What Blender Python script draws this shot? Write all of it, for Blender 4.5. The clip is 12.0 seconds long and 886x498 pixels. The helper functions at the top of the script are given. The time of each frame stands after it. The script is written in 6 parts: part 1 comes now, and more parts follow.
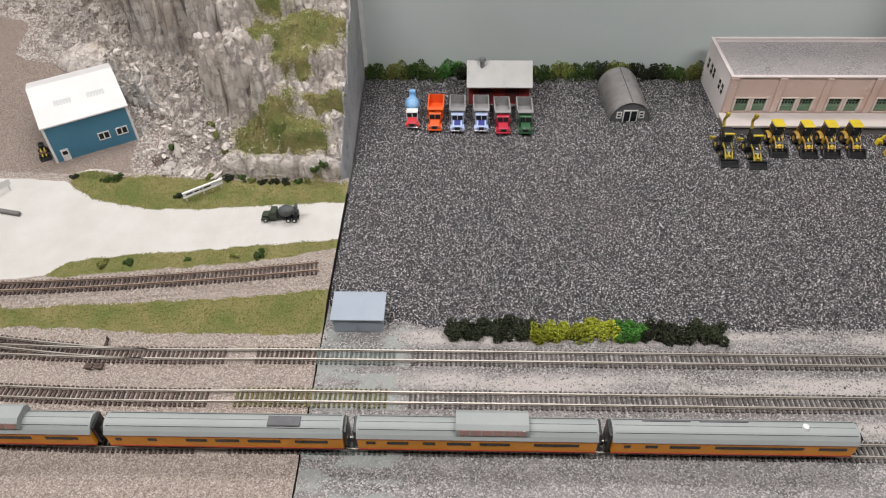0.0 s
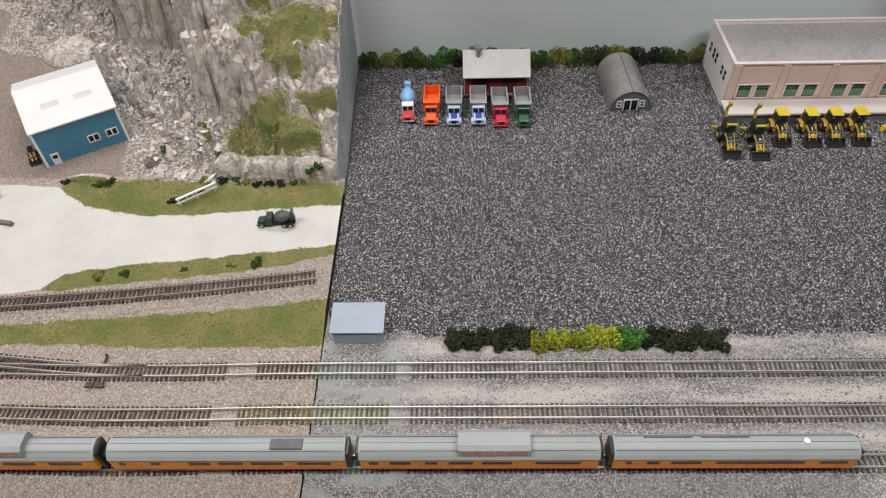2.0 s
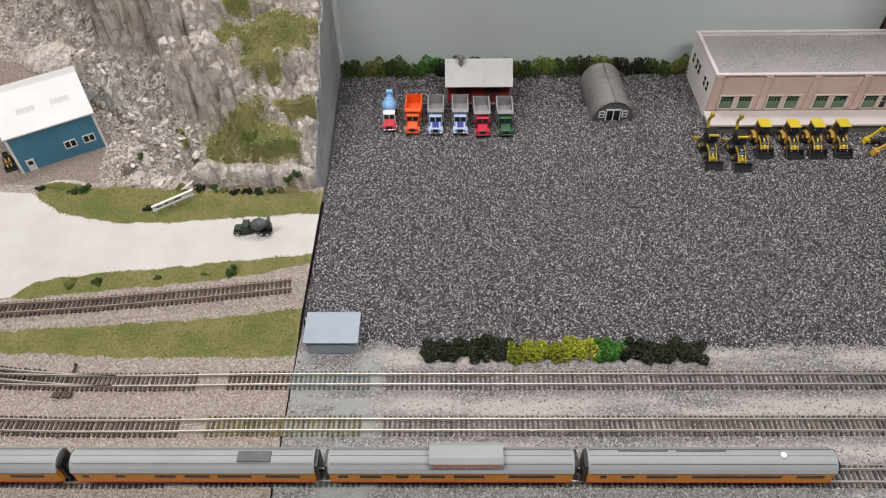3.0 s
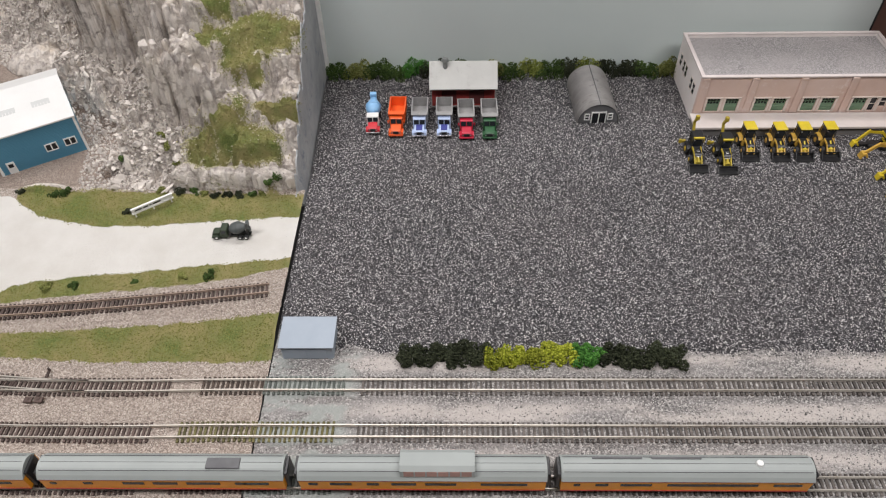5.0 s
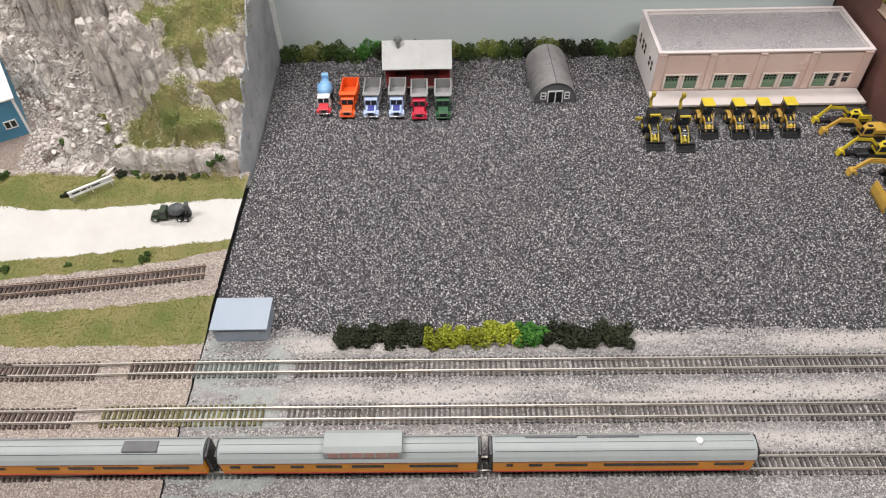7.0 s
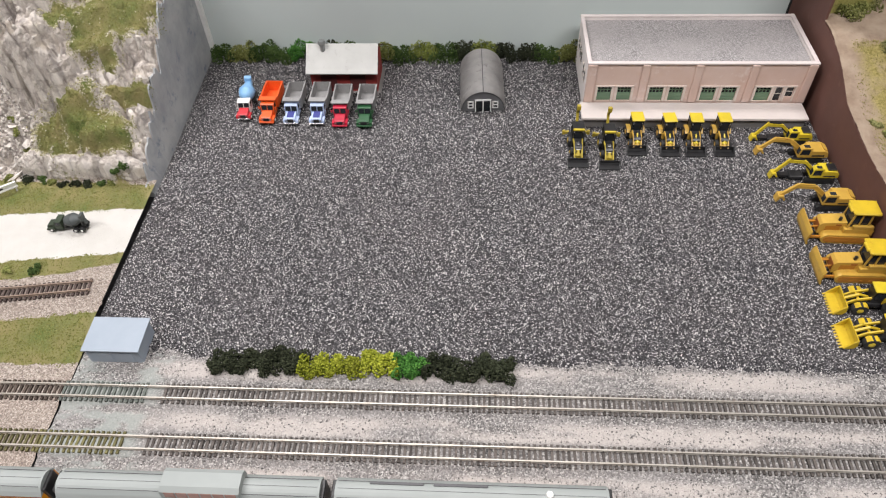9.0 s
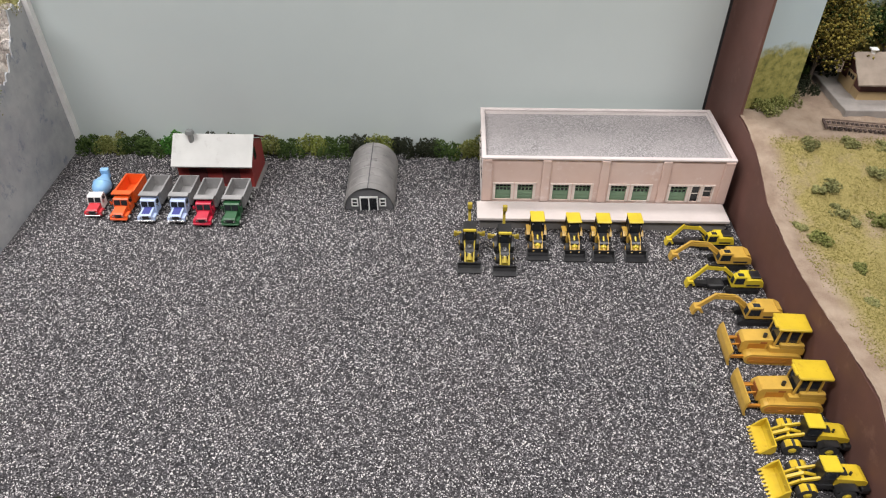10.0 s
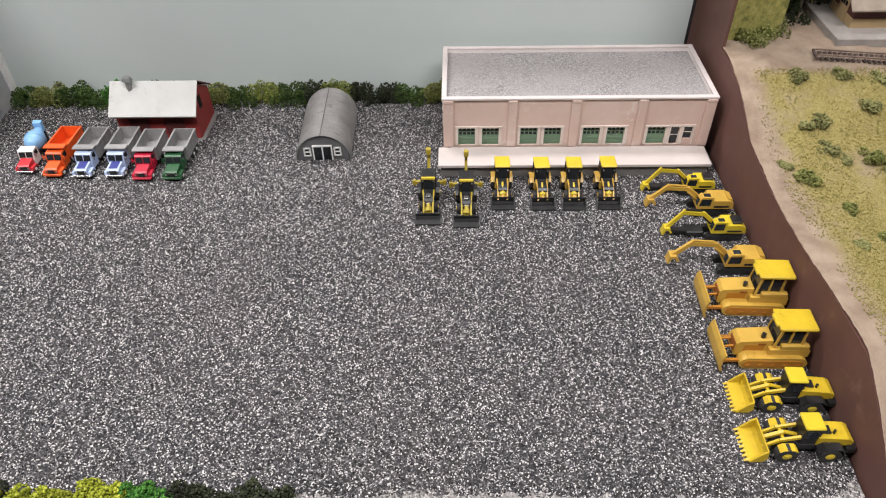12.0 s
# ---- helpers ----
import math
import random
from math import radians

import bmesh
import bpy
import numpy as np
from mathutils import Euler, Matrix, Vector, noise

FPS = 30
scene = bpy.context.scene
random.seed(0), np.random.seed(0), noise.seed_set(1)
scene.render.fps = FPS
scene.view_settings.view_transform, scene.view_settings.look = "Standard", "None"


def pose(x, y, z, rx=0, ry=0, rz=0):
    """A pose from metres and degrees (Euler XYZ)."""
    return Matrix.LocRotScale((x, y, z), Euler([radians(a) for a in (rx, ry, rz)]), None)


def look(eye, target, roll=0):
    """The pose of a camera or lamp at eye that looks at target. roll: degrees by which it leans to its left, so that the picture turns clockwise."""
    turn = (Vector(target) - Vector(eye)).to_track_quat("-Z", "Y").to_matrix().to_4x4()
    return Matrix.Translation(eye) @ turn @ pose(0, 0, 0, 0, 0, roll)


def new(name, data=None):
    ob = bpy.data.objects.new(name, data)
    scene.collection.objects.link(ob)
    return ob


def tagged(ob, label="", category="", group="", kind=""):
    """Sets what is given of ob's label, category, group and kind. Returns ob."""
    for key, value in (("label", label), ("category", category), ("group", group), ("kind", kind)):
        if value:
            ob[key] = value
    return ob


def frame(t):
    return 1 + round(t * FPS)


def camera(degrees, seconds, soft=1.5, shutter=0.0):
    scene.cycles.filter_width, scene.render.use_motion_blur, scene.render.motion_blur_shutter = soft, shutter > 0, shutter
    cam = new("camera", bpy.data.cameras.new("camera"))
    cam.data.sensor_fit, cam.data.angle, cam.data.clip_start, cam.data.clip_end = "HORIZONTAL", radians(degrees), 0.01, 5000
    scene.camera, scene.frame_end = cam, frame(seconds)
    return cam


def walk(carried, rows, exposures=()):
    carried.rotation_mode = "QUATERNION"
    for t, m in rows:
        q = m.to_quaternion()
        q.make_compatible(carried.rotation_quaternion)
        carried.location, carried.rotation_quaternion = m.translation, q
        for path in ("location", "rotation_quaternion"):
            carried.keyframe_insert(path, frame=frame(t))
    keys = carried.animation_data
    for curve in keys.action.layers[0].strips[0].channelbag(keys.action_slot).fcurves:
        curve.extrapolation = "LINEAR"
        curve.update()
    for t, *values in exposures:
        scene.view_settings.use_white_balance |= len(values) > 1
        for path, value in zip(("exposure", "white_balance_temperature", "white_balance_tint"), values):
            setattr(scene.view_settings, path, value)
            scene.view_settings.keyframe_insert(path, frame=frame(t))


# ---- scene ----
cam = camera(64.9, 12.0, soft=1.15)
PATH = [
    (0, (0.109, -0.327, 0.439), (0.063, 1.102, -0.96), -0.8),
    (0.5, (0.109, -0.331, 0.438), (0.075, 1.181, -0.871), -1.2),
    (1, (0.103, -0.322, 0.437), (0.071, 1.16, -0.906), -1.8),
    (1.5, (0.103, -0.286, 0.467), (0.046, 1.041, -1.028), -2.5),
    (2, (0.11, -0.291, 0.464), (0.064, 1.046, -1.023), -2.0),
    (2.5, (0.115, -0.29, 0.462), (0.079, 1.064, -1.009), -1.5),
    (3, (0.124, -0.287, 0.458), (0.095, 1.072, -1.008), -1.1),
    (5, (0.145, -0.282, 0.454), (0.105, 1.083, -1.007), -1.4),
    (5.5, (0.151, -0.281, 0.452), (0.117, 1.084, -1.01), -1.1),
    (6, (0.163, -0.282, 0.446), (0.134, 1.09, -1.009), -0.7),
    (6.5, (0.195, -0.288, 0.455), (0.173, 1.185, -0.897), 0.5),
    (7, (0.19, -0.283, 0.427), (0.155, 1.086, -1.031), -1.8),
    (7.2, (0.191, -0.28, 0.419), (0.148, 1.05, -1.074), -2.3),
    (8.8, (0.277, -0.243, 0.431), (0.175, 1.071, -1.073), -2.0),
    (9, (0.296, -0.239, 0.433), (0.186, 1.079, -1.067), -2.7),
    (9.5, (0.331, -0.206, 0.419), (0.268, 1.154, -1.045), -2.0),
    (10, (0.374, -0.169, 0.367), (0.332, 1.37, -0.911), -0.1),
    (10.5, (0.403, -0.158, 0.341), (0.389, 1.368, -0.952), -1.1),
    (11, (0.404, -0.142, 0.327), (0.384, 1.337, -1.019), -1.2),
    (11.5, (0.405, -0.142, 0.329), (0.368, 1.326, -1.029), -1.4),
    (12, (0.405, -0.143, 0.332), (0.363, 1.327, -1.023), -1.3),
]
walk(cam, [(t, look(eye, target, roll)) for t, eye, target, roll in PATH],
     exposures=[(0.0, -0.45), (3.0, -0.52), (5.5, -0.44), (6.5, -0.20), (7.0, -0.18), (9.0, -0.12), (10.0, -0.05), (12.0, 0.0)])

# ---- room light: ceiling panels over the exhibition tables ----
world = bpy.data.worlds.new("room_air")
world.use_nodes = True
scene.world = world
bg = world.node_tree.nodes["Background"]
bg.inputs["Color"].default_value = (0.80, 0.86, 0.92, 1)
bg.inputs["Strength"].default_value = 0.075


def ceiling_lamp(x, y, z, sx, sy, watts, colour=(1.0, 0.965, 0.965)):
    lamp = bpy.data.lights.new("ceiling_light", "AREA")
    lamp.shape, lamp.size, lamp.size_y, lamp.energy, lamp.color = "RECTANGLE", sx, sy, watts, colour
    ob = new("ceiling_light_source", lamp)
    ob.matrix_basis = look((x, y, z), (x, y, 0))
    return ob


LAMPS = [(-0.75, -0.35, 1.62, 1.2, 0.3, 33.0), (0.95, -0.55, 1.62, 1.2, 0.3, 31.0), (-0.10, 0.85, 1.62, 1.2, 0.3, 27.0)]
for row in LAMPS:
    ceiling_lamp(*row)

MM = 0.001


# ---- materials ----
def nodes_of(name):
    m = bpy.data.materials.new(name)
    m.use_nodes = True
    return m, m.node_tree.nodes, m.node_tree.links, m.node_tree.nodes["Principled BSDF"]


def add(nodes, kind, **values):
    n = nodes.new(kind)
    for key, value in values.items():
        n.inputs[key.replace("_", " ")].default_value = value
    return n


def rgba(c):
    return (c[0], c[1], c[2], 1.0)


def ramp(nodes, stops, hard=False):
    n = nodes.new("ShaderNodeValToRGB")
    n.color_ramp.interpolation = "CONSTANT" if hard else "LINEAR"
    while len(n.color_ramp.elements) < len(stops):
        n.color_ramp.elements.new(0.5)
    for e, (p, c) in zip(n.color_ramp.elements, stops):
        e.position, e.color = p, rgba(c)
    return n


def mix(nodes, links, a, b, factor, mode="MIX"):
    n = nodes.new("ShaderNodeMix")
    n.data_type, n.blend_type = "RGBA", mode
    for slot, v in ((0, factor), (6, a), (7, b)):
        if hasattr(v, "links"):
            links.new(v, n.inputs[slot])
        else:
            n.inputs[slot].default_value = v if slot == 0 else rgba(v)
    return n.outputs[2]


def noise_out(nodes, links, scale, detail=4.0, rough=0.6):
    g = nodes.new("ShaderNodeNewGeometry")
    n = add(nodes, "ShaderNodeTexNoise", Scale=scale, Detail=detail, Roughness=rough)
    links.new(g.outputs["Position"], n.inputs["Vector"])
    return n.outputs["Fac"]


def cells(nodes, links, scale, feature="F1"):
    g = nodes.new("ShaderNodeNewGeometry")
    n = add(nodes, "ShaderNodeTexVoronoi", Scale=scale)
    n.feature = feature
    links.new(g.outputs["Position"], n.inputs["Vector"])
    return n


def bump(nodes, links, bsdf, height, strength, distance=0.0006):
    b = add(nodes, "ShaderNodeBump", Strength=strength, Distance=distance)
    links.new(height, b.inputs["Height"])
    links.new(b.outputs["Normal"], bsdf.inputs["Normal"])


def surface(name, c1, c2=None, scale=60, rough=0.55, metal=0.0, relief=0.15, grain=900, wear=None, wear_scale=300, spread=0.0, coat=0.0):
    """Two-tone surface with fine relief; wear: a third colour in small worn spots."""
    m, ns, ls, b = nodes_of(name)
    c2 = c2 or tuple(v * 0.8 for v in c1)
    r = ramp(ns, [(0.36, c1), (0.64, c2)])
    ls.new(noise_out(ns, ls, scale, 5.0), r.inputs["Fac"])
    col = r.outputs["Color"]
    if wear:
        w = ramp(ns, [(0.58, (0, 0, 0)), (0.70, (1, 1, 1))])
        ls.new(noise_out(ns, ls, wear_scale, 6.0, 0.7), w.inputs["Fac"])
        col = mix(ns, ls, col, wear, w.outputs["Color"])
    if spread:
        oi = ns.new("ShaderNodeObjectInfo")
        mr = add(ns, "ShaderNodeMapRange", To_Min=1 - spread, To_Max=1 + spread)
        ls.new(oi.outputs["Random"], mr.inputs["Value"])
        vm = ns.new("ShaderNodeVectorMath")
        vm.operation = "SCALE"
        ls.new(col, vm.inputs[0])
        ls.new(mr.outputs["Result"], vm.inputs["Scale"])
        col = vm.outputs["Vector"]
    ls.new(col, b.inputs["Base Color"])
    b.inputs["Metallic"].default_value = metal
    b.inputs["Coat Weight"].default_value = coat
    rr = add(ns, "ShaderNodeMapRange", To_Min=max(0.05, rough - 0.1), To_Max=min(1.0, rough + 0.12))
    ls.new(noise_out(ns, ls, scale * 3, 3.0), rr.inputs["Value"])
    ls.new(rr.outputs["Result"], b.inputs["Roughness"])
    bump(ns, ls, b, noise_out(ns, ls, grain, 3.0), relief)
    return m


def gravel(name, tones, size, patch=None, patch_scale=14, relief=0.8, rough=0.85, most=1.0, zones=()):
    """Loose grains: every cell its own tone, with recessed gaps; patch: a tint in large faint clouds."""
    m, ns, ls, b = nodes_of(name)
    v = cells(ns, ls, 1.0 / size)
    sep = ns.new("ShaderNodeSeparateColor")
    ls.new(v.outputs["Color"], sep.inputs["Color"])
    r = ramp(ns, tones, hard=True)
    ls.new(sep.outputs["Red"], r.inputs["Fac"])
    col = r.outputs["Color"]
    if patch:
        pr = ramp(ns, [(0.40, (0, 0, 0)), (0.68, (most, most, most))])
        ls.new(noise_out(ns, ls, patch_scale, 6.0), pr.inputs["Fac"])
        col = mix(ns, ls, col, patch, pr.outputs["Color"])
    for key, tint in zones:
        zone = ns.new("ShaderNodeAttribute")
        zone.attribute_name = key
        col = mix(ns, ls, col, tint, zone.outputs["Fac"])
    ls.new(col, b.inputs["Base Color"])
    b.inputs["Roughness"].default_value = rough
    inv = ns.new("ShaderNodeMath")
    inv.operation = "SUBTRACT"
    inv.inputs[0].default_value = 1.0
    ls.new(v.outputs["Distance"], inv.inputs[1])
    bump(ns, ls, b, inv.outputs[0], relief, size * 0.6)
    return m


YARD = gravel("black_yard_gravel", [(0, (0.013, 0.013, 0.015)), (0.38, (0.040, 0.039, 0.042)), (0.62, (0.105, 0.100, 0.107)), (0.84, (0.29, 0.28, 0.285)), (0.94, (0.64, 0.62, 0.61))], 0.00072, patch=(0.105, 0.09, 0.09), patch_scale=9, most=0.22)
GREY_BALLAST = gravel("grey_ballast", [(0, (0.095, 0.09, 0.088)), (0.28, (0.19, 0.18, 0.174)), (0.6, (0.30, 0.285, 0.275)), (0.85, (0.50, 0.48, 0.46))], 0.0009, patch=(0.34, 0.32, 0.31), patch_scale=16, most=0.6, relief=0.9,
                      zones=(("pale", (0.50, 0.455, 0.425)), ("wash", (0.31, 0.335, 0.315))))
ROOF_GRAVEL = gravel("grey_roof_gravel", [(0, (0.20, 0.187, 0.187)), (0.4, (0.30, 0.283, 0.283)), (0.75, (0.40, 0.378, 0.375))], 0.0008, patch=(0.34, 0.315, 0.312), patch_scale=26, relief=0.5, most=0.8)
BOARD = surface("plywood_edge", (0.30, 0.22, 0.14), (0.22, 0.16, 0.10), scale=40, rough=0.7)
BLACK_EDGE = surface("black_painted_edge", (0.015, 0.015, 0.016), (0.03, 0.03, 0.03), rough=0.7)
SKYBOARD = surface("pale_sky_paint", (0.575, 0.635, 0.62), (0.545, 0.605, 0.595), scale=5, rough=0.65, relief=0.05, grain=500)
WHITE = surface("white_paint", (0.80, 0.80, 0.78), (0.72, 0.72, 0.70), scale=90, rough=0.5)
BROWN = surface("brown_fascia_paint", (0.145, 0.066, 0.051), (0.115, 0.054, 0.042), scale=18, rough=0.72, relief=0.12, wear=(0.18, 0.09, 0.068), wear_scale=60)
RAIL = surface("nickel_rail", (0.52, 0.485, 0.435), (0.42, 0.385, 0.335), scale=60, rough=0.40, metal=0.5, relief=0.05, wear=(0.30, 0.25, 0.20), wear_scale=120)
TIE = surface("brown_plastic_tie", (0.055, 0.037, 0.031), (0.100, 0.071, 0.062), scale=400, rough=0.85, spread=0.4)
TIE_DARK = surface("dark_brown_tie", (0.040, 0.027, 0.020), (0.075, 0.055, 0.043), scale=400, rough=0.8, spread=0.35)
TIE_WASH = surface("grey_green_washed_tie", (0.075, 0.086, 0.076), (0.12, 0.135, 0.12), scale=300, rough=0.85, spread=0.25)
TIE_GREY = surface("dusty_tie", (0.065, 0.055, 0.049), (0.12, 0.105, 0.095), scale=300, rough=0.85, spread=0.4)
TIE_OLIVE = surface("olive_stained_tie", (0.075, 0.066, 0.024), (0.14, 0.13, 0.052), scale=300, rough=0.85, spread=0.35)
RUSTY_RAIL = surface("rusty_rail", (0.33, 0.25, 0.195), (0.24, 0.175, 0.135), scale=150, rough=0.55, metal=0.2)
ROOM_WALL = surface("room_wall_paint", (0.32, 0.32, 0.315), (0.28, 0.28, 0.28), scale=3, rough=0.8)
ROOM_CEIL = surface("ceiling_tile_paint", (0.75, 0.75, 0.74), (0.7, 0.7, 0.7), scale=5, rough=0.9)
ROOM_FLOOR = surface("room_floor_vinyl", (0.16, 0.155, 0.145), (0.13, 0.125, 0.12), scale=6, rough=0.5)


# ---- mesh helpers (sizes of models in millimetres) ----
def finish(name, bm, material, smooth=False):
    me = bpy.data.meshes.new(name)
    bm.normal_update()
    bm.to_mesh(me)
    bm.free()
    for m in material if isinstance(material, (list, tuple)) else [material]:
        me.materials.append(m)
    if smooth:
        for p in me.polygons:
            p.use_smooth = True
    return me


def part(name, bm, material, parent=None, label="", smooth=False):
    ob = new(name, finish(name, bm, material, smooth))
    ob.parent = parent
    if label:
        ob["label"] = label
    return ob


def thing(name, m, label, category, group="", kind=""):
    ob = new(name)
    ob.empty_display_size = 0.01
    ob.matrix_basis = m
    return tagged(ob, label, category, group, kind)


def place(ob, m):
    ob.matrix_basis = m
    return ob


def box(bm, x0, x1, y0, y1, z0, z1, bevel=0.0, m=None, u=MM):
    """A block between the given limits, in millimetres."""
    cx, cy, cz = (x0 + x1) / 2 * u, (y0 + y1) / 2 * u, (z0 + z1) / 2 * u
    mat4 = Matrix.LocRotScale((cx, cy, cz), None, ((x1 - x0) * u, (y1 - y0) * u, (z1 - z0) * u))
    made = bmesh.ops.create_cube(bm, size=1.0, matrix=(m or Matrix()) @ mat4)["verts"]
    if bevel:
        edges = list({e for v in made for e in v.link_edges})
        bmesh.ops.bevel(bm, geom=edges, offset=bevel * u, segments=1, affect="EDGES", profile=0.5)
    return made


def prism(bm, outline, axis, a, b, u=MM, m=None):
    """An outline of (p, q) pairs drawn out along axis from a to b: x: (y, z); y: (x, z); z: (x, y)."""
    def spot(p, q, t):
        v = {"x": (t, p, q), "y": (p, t, q), "z": (p, q, t)}[axis]
        return (m or Matrix()) @ (Vector(v) * u)
    r0 = [bm.verts.new(spot(p, q, a)) for p, q in outline]
    r1 = [bm.verts.new(spot(p, q, b)) for p, q in outline]
    faces = [bm.faces.new(r0), bm.faces.new(r1)]
    n = len(outline)
    for i in range(n):
        faces.append(bm.faces.new((r0[i], r0[(i + 1) % n], r1[(i + 1) % n], r1[i])))
    bmesh.ops.recalc_face_normals(bm, faces=faces)


def rod(bm, p, q, r, seg=10, r2=None, u=MM):
    """A round bar or cone from p to q."""
    p, q = Vector(p) * u, Vector(q) * u
    d = q - p
    m = Matrix.Translation((p + q) / 2) @ d.to_track_quat("Z", "Y").to_matrix().to_4x4()
    bmesh.ops.create_cone(bm, cap_ends=True, segments=seg, radius1=r * u, radius2=(r if r2 is None else r2) * u, depth=d.length, matrix=m)


def bar(bm, p, q, w, h, u=MM):
    """A square bar of width w and height h from p to q."""
    p, q = Vector(p) * u, Vector(q) * u
    d = q - p
    m = Matrix.Translation((p + q) / 2) @ d.to_track_quat("Y", "Z").to_matrix().to_4x4() @ Matrix.Diagonal((w * u, d.length, h * u, 1))
    bmesh.ops.create_cube(bm, size=1.0, matrix=m)


LATTICES = {}


def lattice(seed):
    if seed not in LATTICES:
        LATTICES[seed] = np.random.RandomState(seed).rand(97, 97)
    return LATTICES[seed]


def vnoise(x, y, scale, seed):
    """Smooth value noise in 0..1 on arrays."""
    g = lattice(seed)
    x, y = np.asarray(x) * scale + 500.3, np.asarray(y) * scale + 500.7
    i, j = np.floor(x).astype(int), np.floor(y).astype(int)
    fx, fy = x - i, y - j
    fx, fy = fx * fx * (3 - 2 * fx), fy * fy * (3 - 2 * fy)
    i, j, i1, j1 = i % 97, j % 97, (i + 1) % 97, (j + 1) % 97
    return (g[i, j] * (1 - fx) + g[i1, j] * fx) * (1 - fy) + (g[i, j1] * (1 - fx) + g[i1, j1] * fx) * fy


def fbm(x, y, scale, seed, octaves=4):
    out, total, a = 0, 0, 1.0
    for k in range(octaves):
        out, total = out + a * vnoise(x, y, scale * 2 ** k, seed + k), total + a
        a *= 0.5
    return out / total


def smooth01(v, a, b):
    t = np.clip((np.asarray(v) - a) / (b - a), 0, 1)
    return t * t * (3 - 2 * t)


def raw_mesh(name, verts, faces):
    """A mesh from an array of points and an array of equal-sided faces."""
    me = bpy.data.meshes.new(name)
    n, k = faces.shape
    me.vertices.add(len(verts))
    me.vertices.foreach_set("co", np.asarray(verts, dtype=np.float32).ravel())
    me.loops.add(n * k)
    me.loops.foreach_set("vertex_index", faces.astype(np.int32).ravel())
    me.polygons.add(n)
    me.polygons.foreach_set("loop_start", np.arange(0, n * k, k, dtype=np.int32))
    me.polygons.foreach_set("loop_total", np.full(n, k, dtype=np.int32))
    me.update(calc_edges=True)
    return me


def grid_mesh(name, xs, ys, zf, material, attributes=None, crisp=None):
    """A sheet over xs and ys with heights zf(X, Y) and float attributes by name."""
    X, Y = np.meshgrid(xs, ys)
    Z = zf(X, Y)
    ny, nx = X.shape
    verts = np.stack([X.ravel(), Y.ravel(), Z.ravel()], 1)
    idx = np.arange(nx * ny).reshape(ny, nx)
    faces = np.stack([idx[:-1, :-1].ravel(), idx[:-1, 1:].ravel(), idx[1:, 1:].ravel(), idx[1:, :-1].ravel()], 1)
    me = raw_mesh(name, verts, faces)
    me.materials.append(material)
    for key, f in (attributes or {}).items():
        me.attributes.new(key, "FLOAT", "POINT").data.foreach_set("value", np.asarray(f(X, Y), dtype=np.float32).ravel())
    soft = np.ones((ny - 1, nx - 1), dtype=bool)
    if crisp:
        soft = ~crisp(X[:-1, :-1], Y[:-1, :-1])
    me.polygons.foreach_set("use_smooth", soft.ravel())
    me.update()
    return new(name, me)


def foliage(name, dark, mid, light, knee=(0.0, 0.45, 1.0)):
    m, ns, ls, b = nodes_of(name)
    g = ns.new("ShaderNodeNewGeometry")
    r = ramp(ns, list(zip(knee, (dark, mid, light))))
    ls.new(g.outputs["Random Per Island"], r.inputs["Fac"])
    oi = ns.new("ShaderNodeObjectInfo")
    mr = add(ns, "ShaderNodeMapRange", To_Min=0.8, To_Max=1.2)
    ls.new(oi.outputs["Random"], mr.inputs["Value"])
    vm = ns.new("ShaderNodeVectorMath")
    vm.operation = "SCALE"
    ls.new(r.outputs["Color"], vm.inputs[0])
    ls.new(mr.outputs["Result"], vm.inputs["Scale"])
    ls.new(vm.outputs["Vector"], b.inputs["Base Color"])
    b.inputs["Roughness"].default_value = 0.95
    b.inputs["Specular IOR Level"].default_value = 0.15
    return m


OCTA_V = np.array([(1, 0, 0), (-1, 0, 0), (0, 1, 0), (0, -1, 0), (0, 0, 1), (0, 0, -1)], dtype=float)
OCTA_F = np.array([(0, 2, 4), (2, 1, 4), (1, 3, 4), (3, 0, 4), (2, 0, 5), (1, 2, 5), (3, 1, 5), (0, 3, 5)])


def crumbs_mesh(name, centres, sizes, material, rng, squash=0.35):
    """Many small irregular crumbs as one mesh, in metres."""
    n = len(centres)
    q = rng.normal(size=(n, 3, 3))
    u, _, vt = np.linalg.svd(q)
    rot = u @ vt
    v = OCTA_V[None] * (1 + rng.uniform(-squash, squash, (n, 6, 1)))
    v = np.einsum("nij,nkj->nki", rot, v) * np.asarray(sizes)[:, None, None] + np.asarray(centres)[:, None, :]
    f = OCTA_F[None] + (np.arange(n) * 6)[:, None, None]
    me = raw_mesh(name, v.reshape(-1, 3), f.reshape(-1, 3))
    me.materials.append(material)
    return me


# ---- the room that closes the place ----
def slab(name, x0, x1, y0, y1, z0, z1, material, label, category, kind="structure"):
    bm = bmesh.new()
    box(bm, x0, x1, y0, y1, z0, z1, u=1.0)
    return tagged(part(name, bm, material), label, category, "", kind)


slab("room_floor", -3.5, 4.0, -3.5, 3.5, -1.10, -1.0, ROOM_FLOOR, "grey vinyl floor of the exhibition room", "floor")
slab("ceiling", -3.5, 4.0, -3.5, 3.5, 1.70, 1.80, ROOM_CEIL, "white tiled ceiling of the exhibition room", "ceiling")
slab("wall_north", -3.5, 4.0, 3.5, 3.6, -1.0, 1.70, ROOM_WALL, "plain pale grey painted room wall", "wall")
slab("wall_south", -3.5, 4.0, -3.6, -3.5, -1.0, 1.70, ROOM_WALL, "plain pale grey painted room wall", "wall")
slab("wall_west", -3.6, -3.5, -3.5, 3.5, -1.0, 1.70, ROOM_WALL, "plain pale grey painted room wall", "wall")
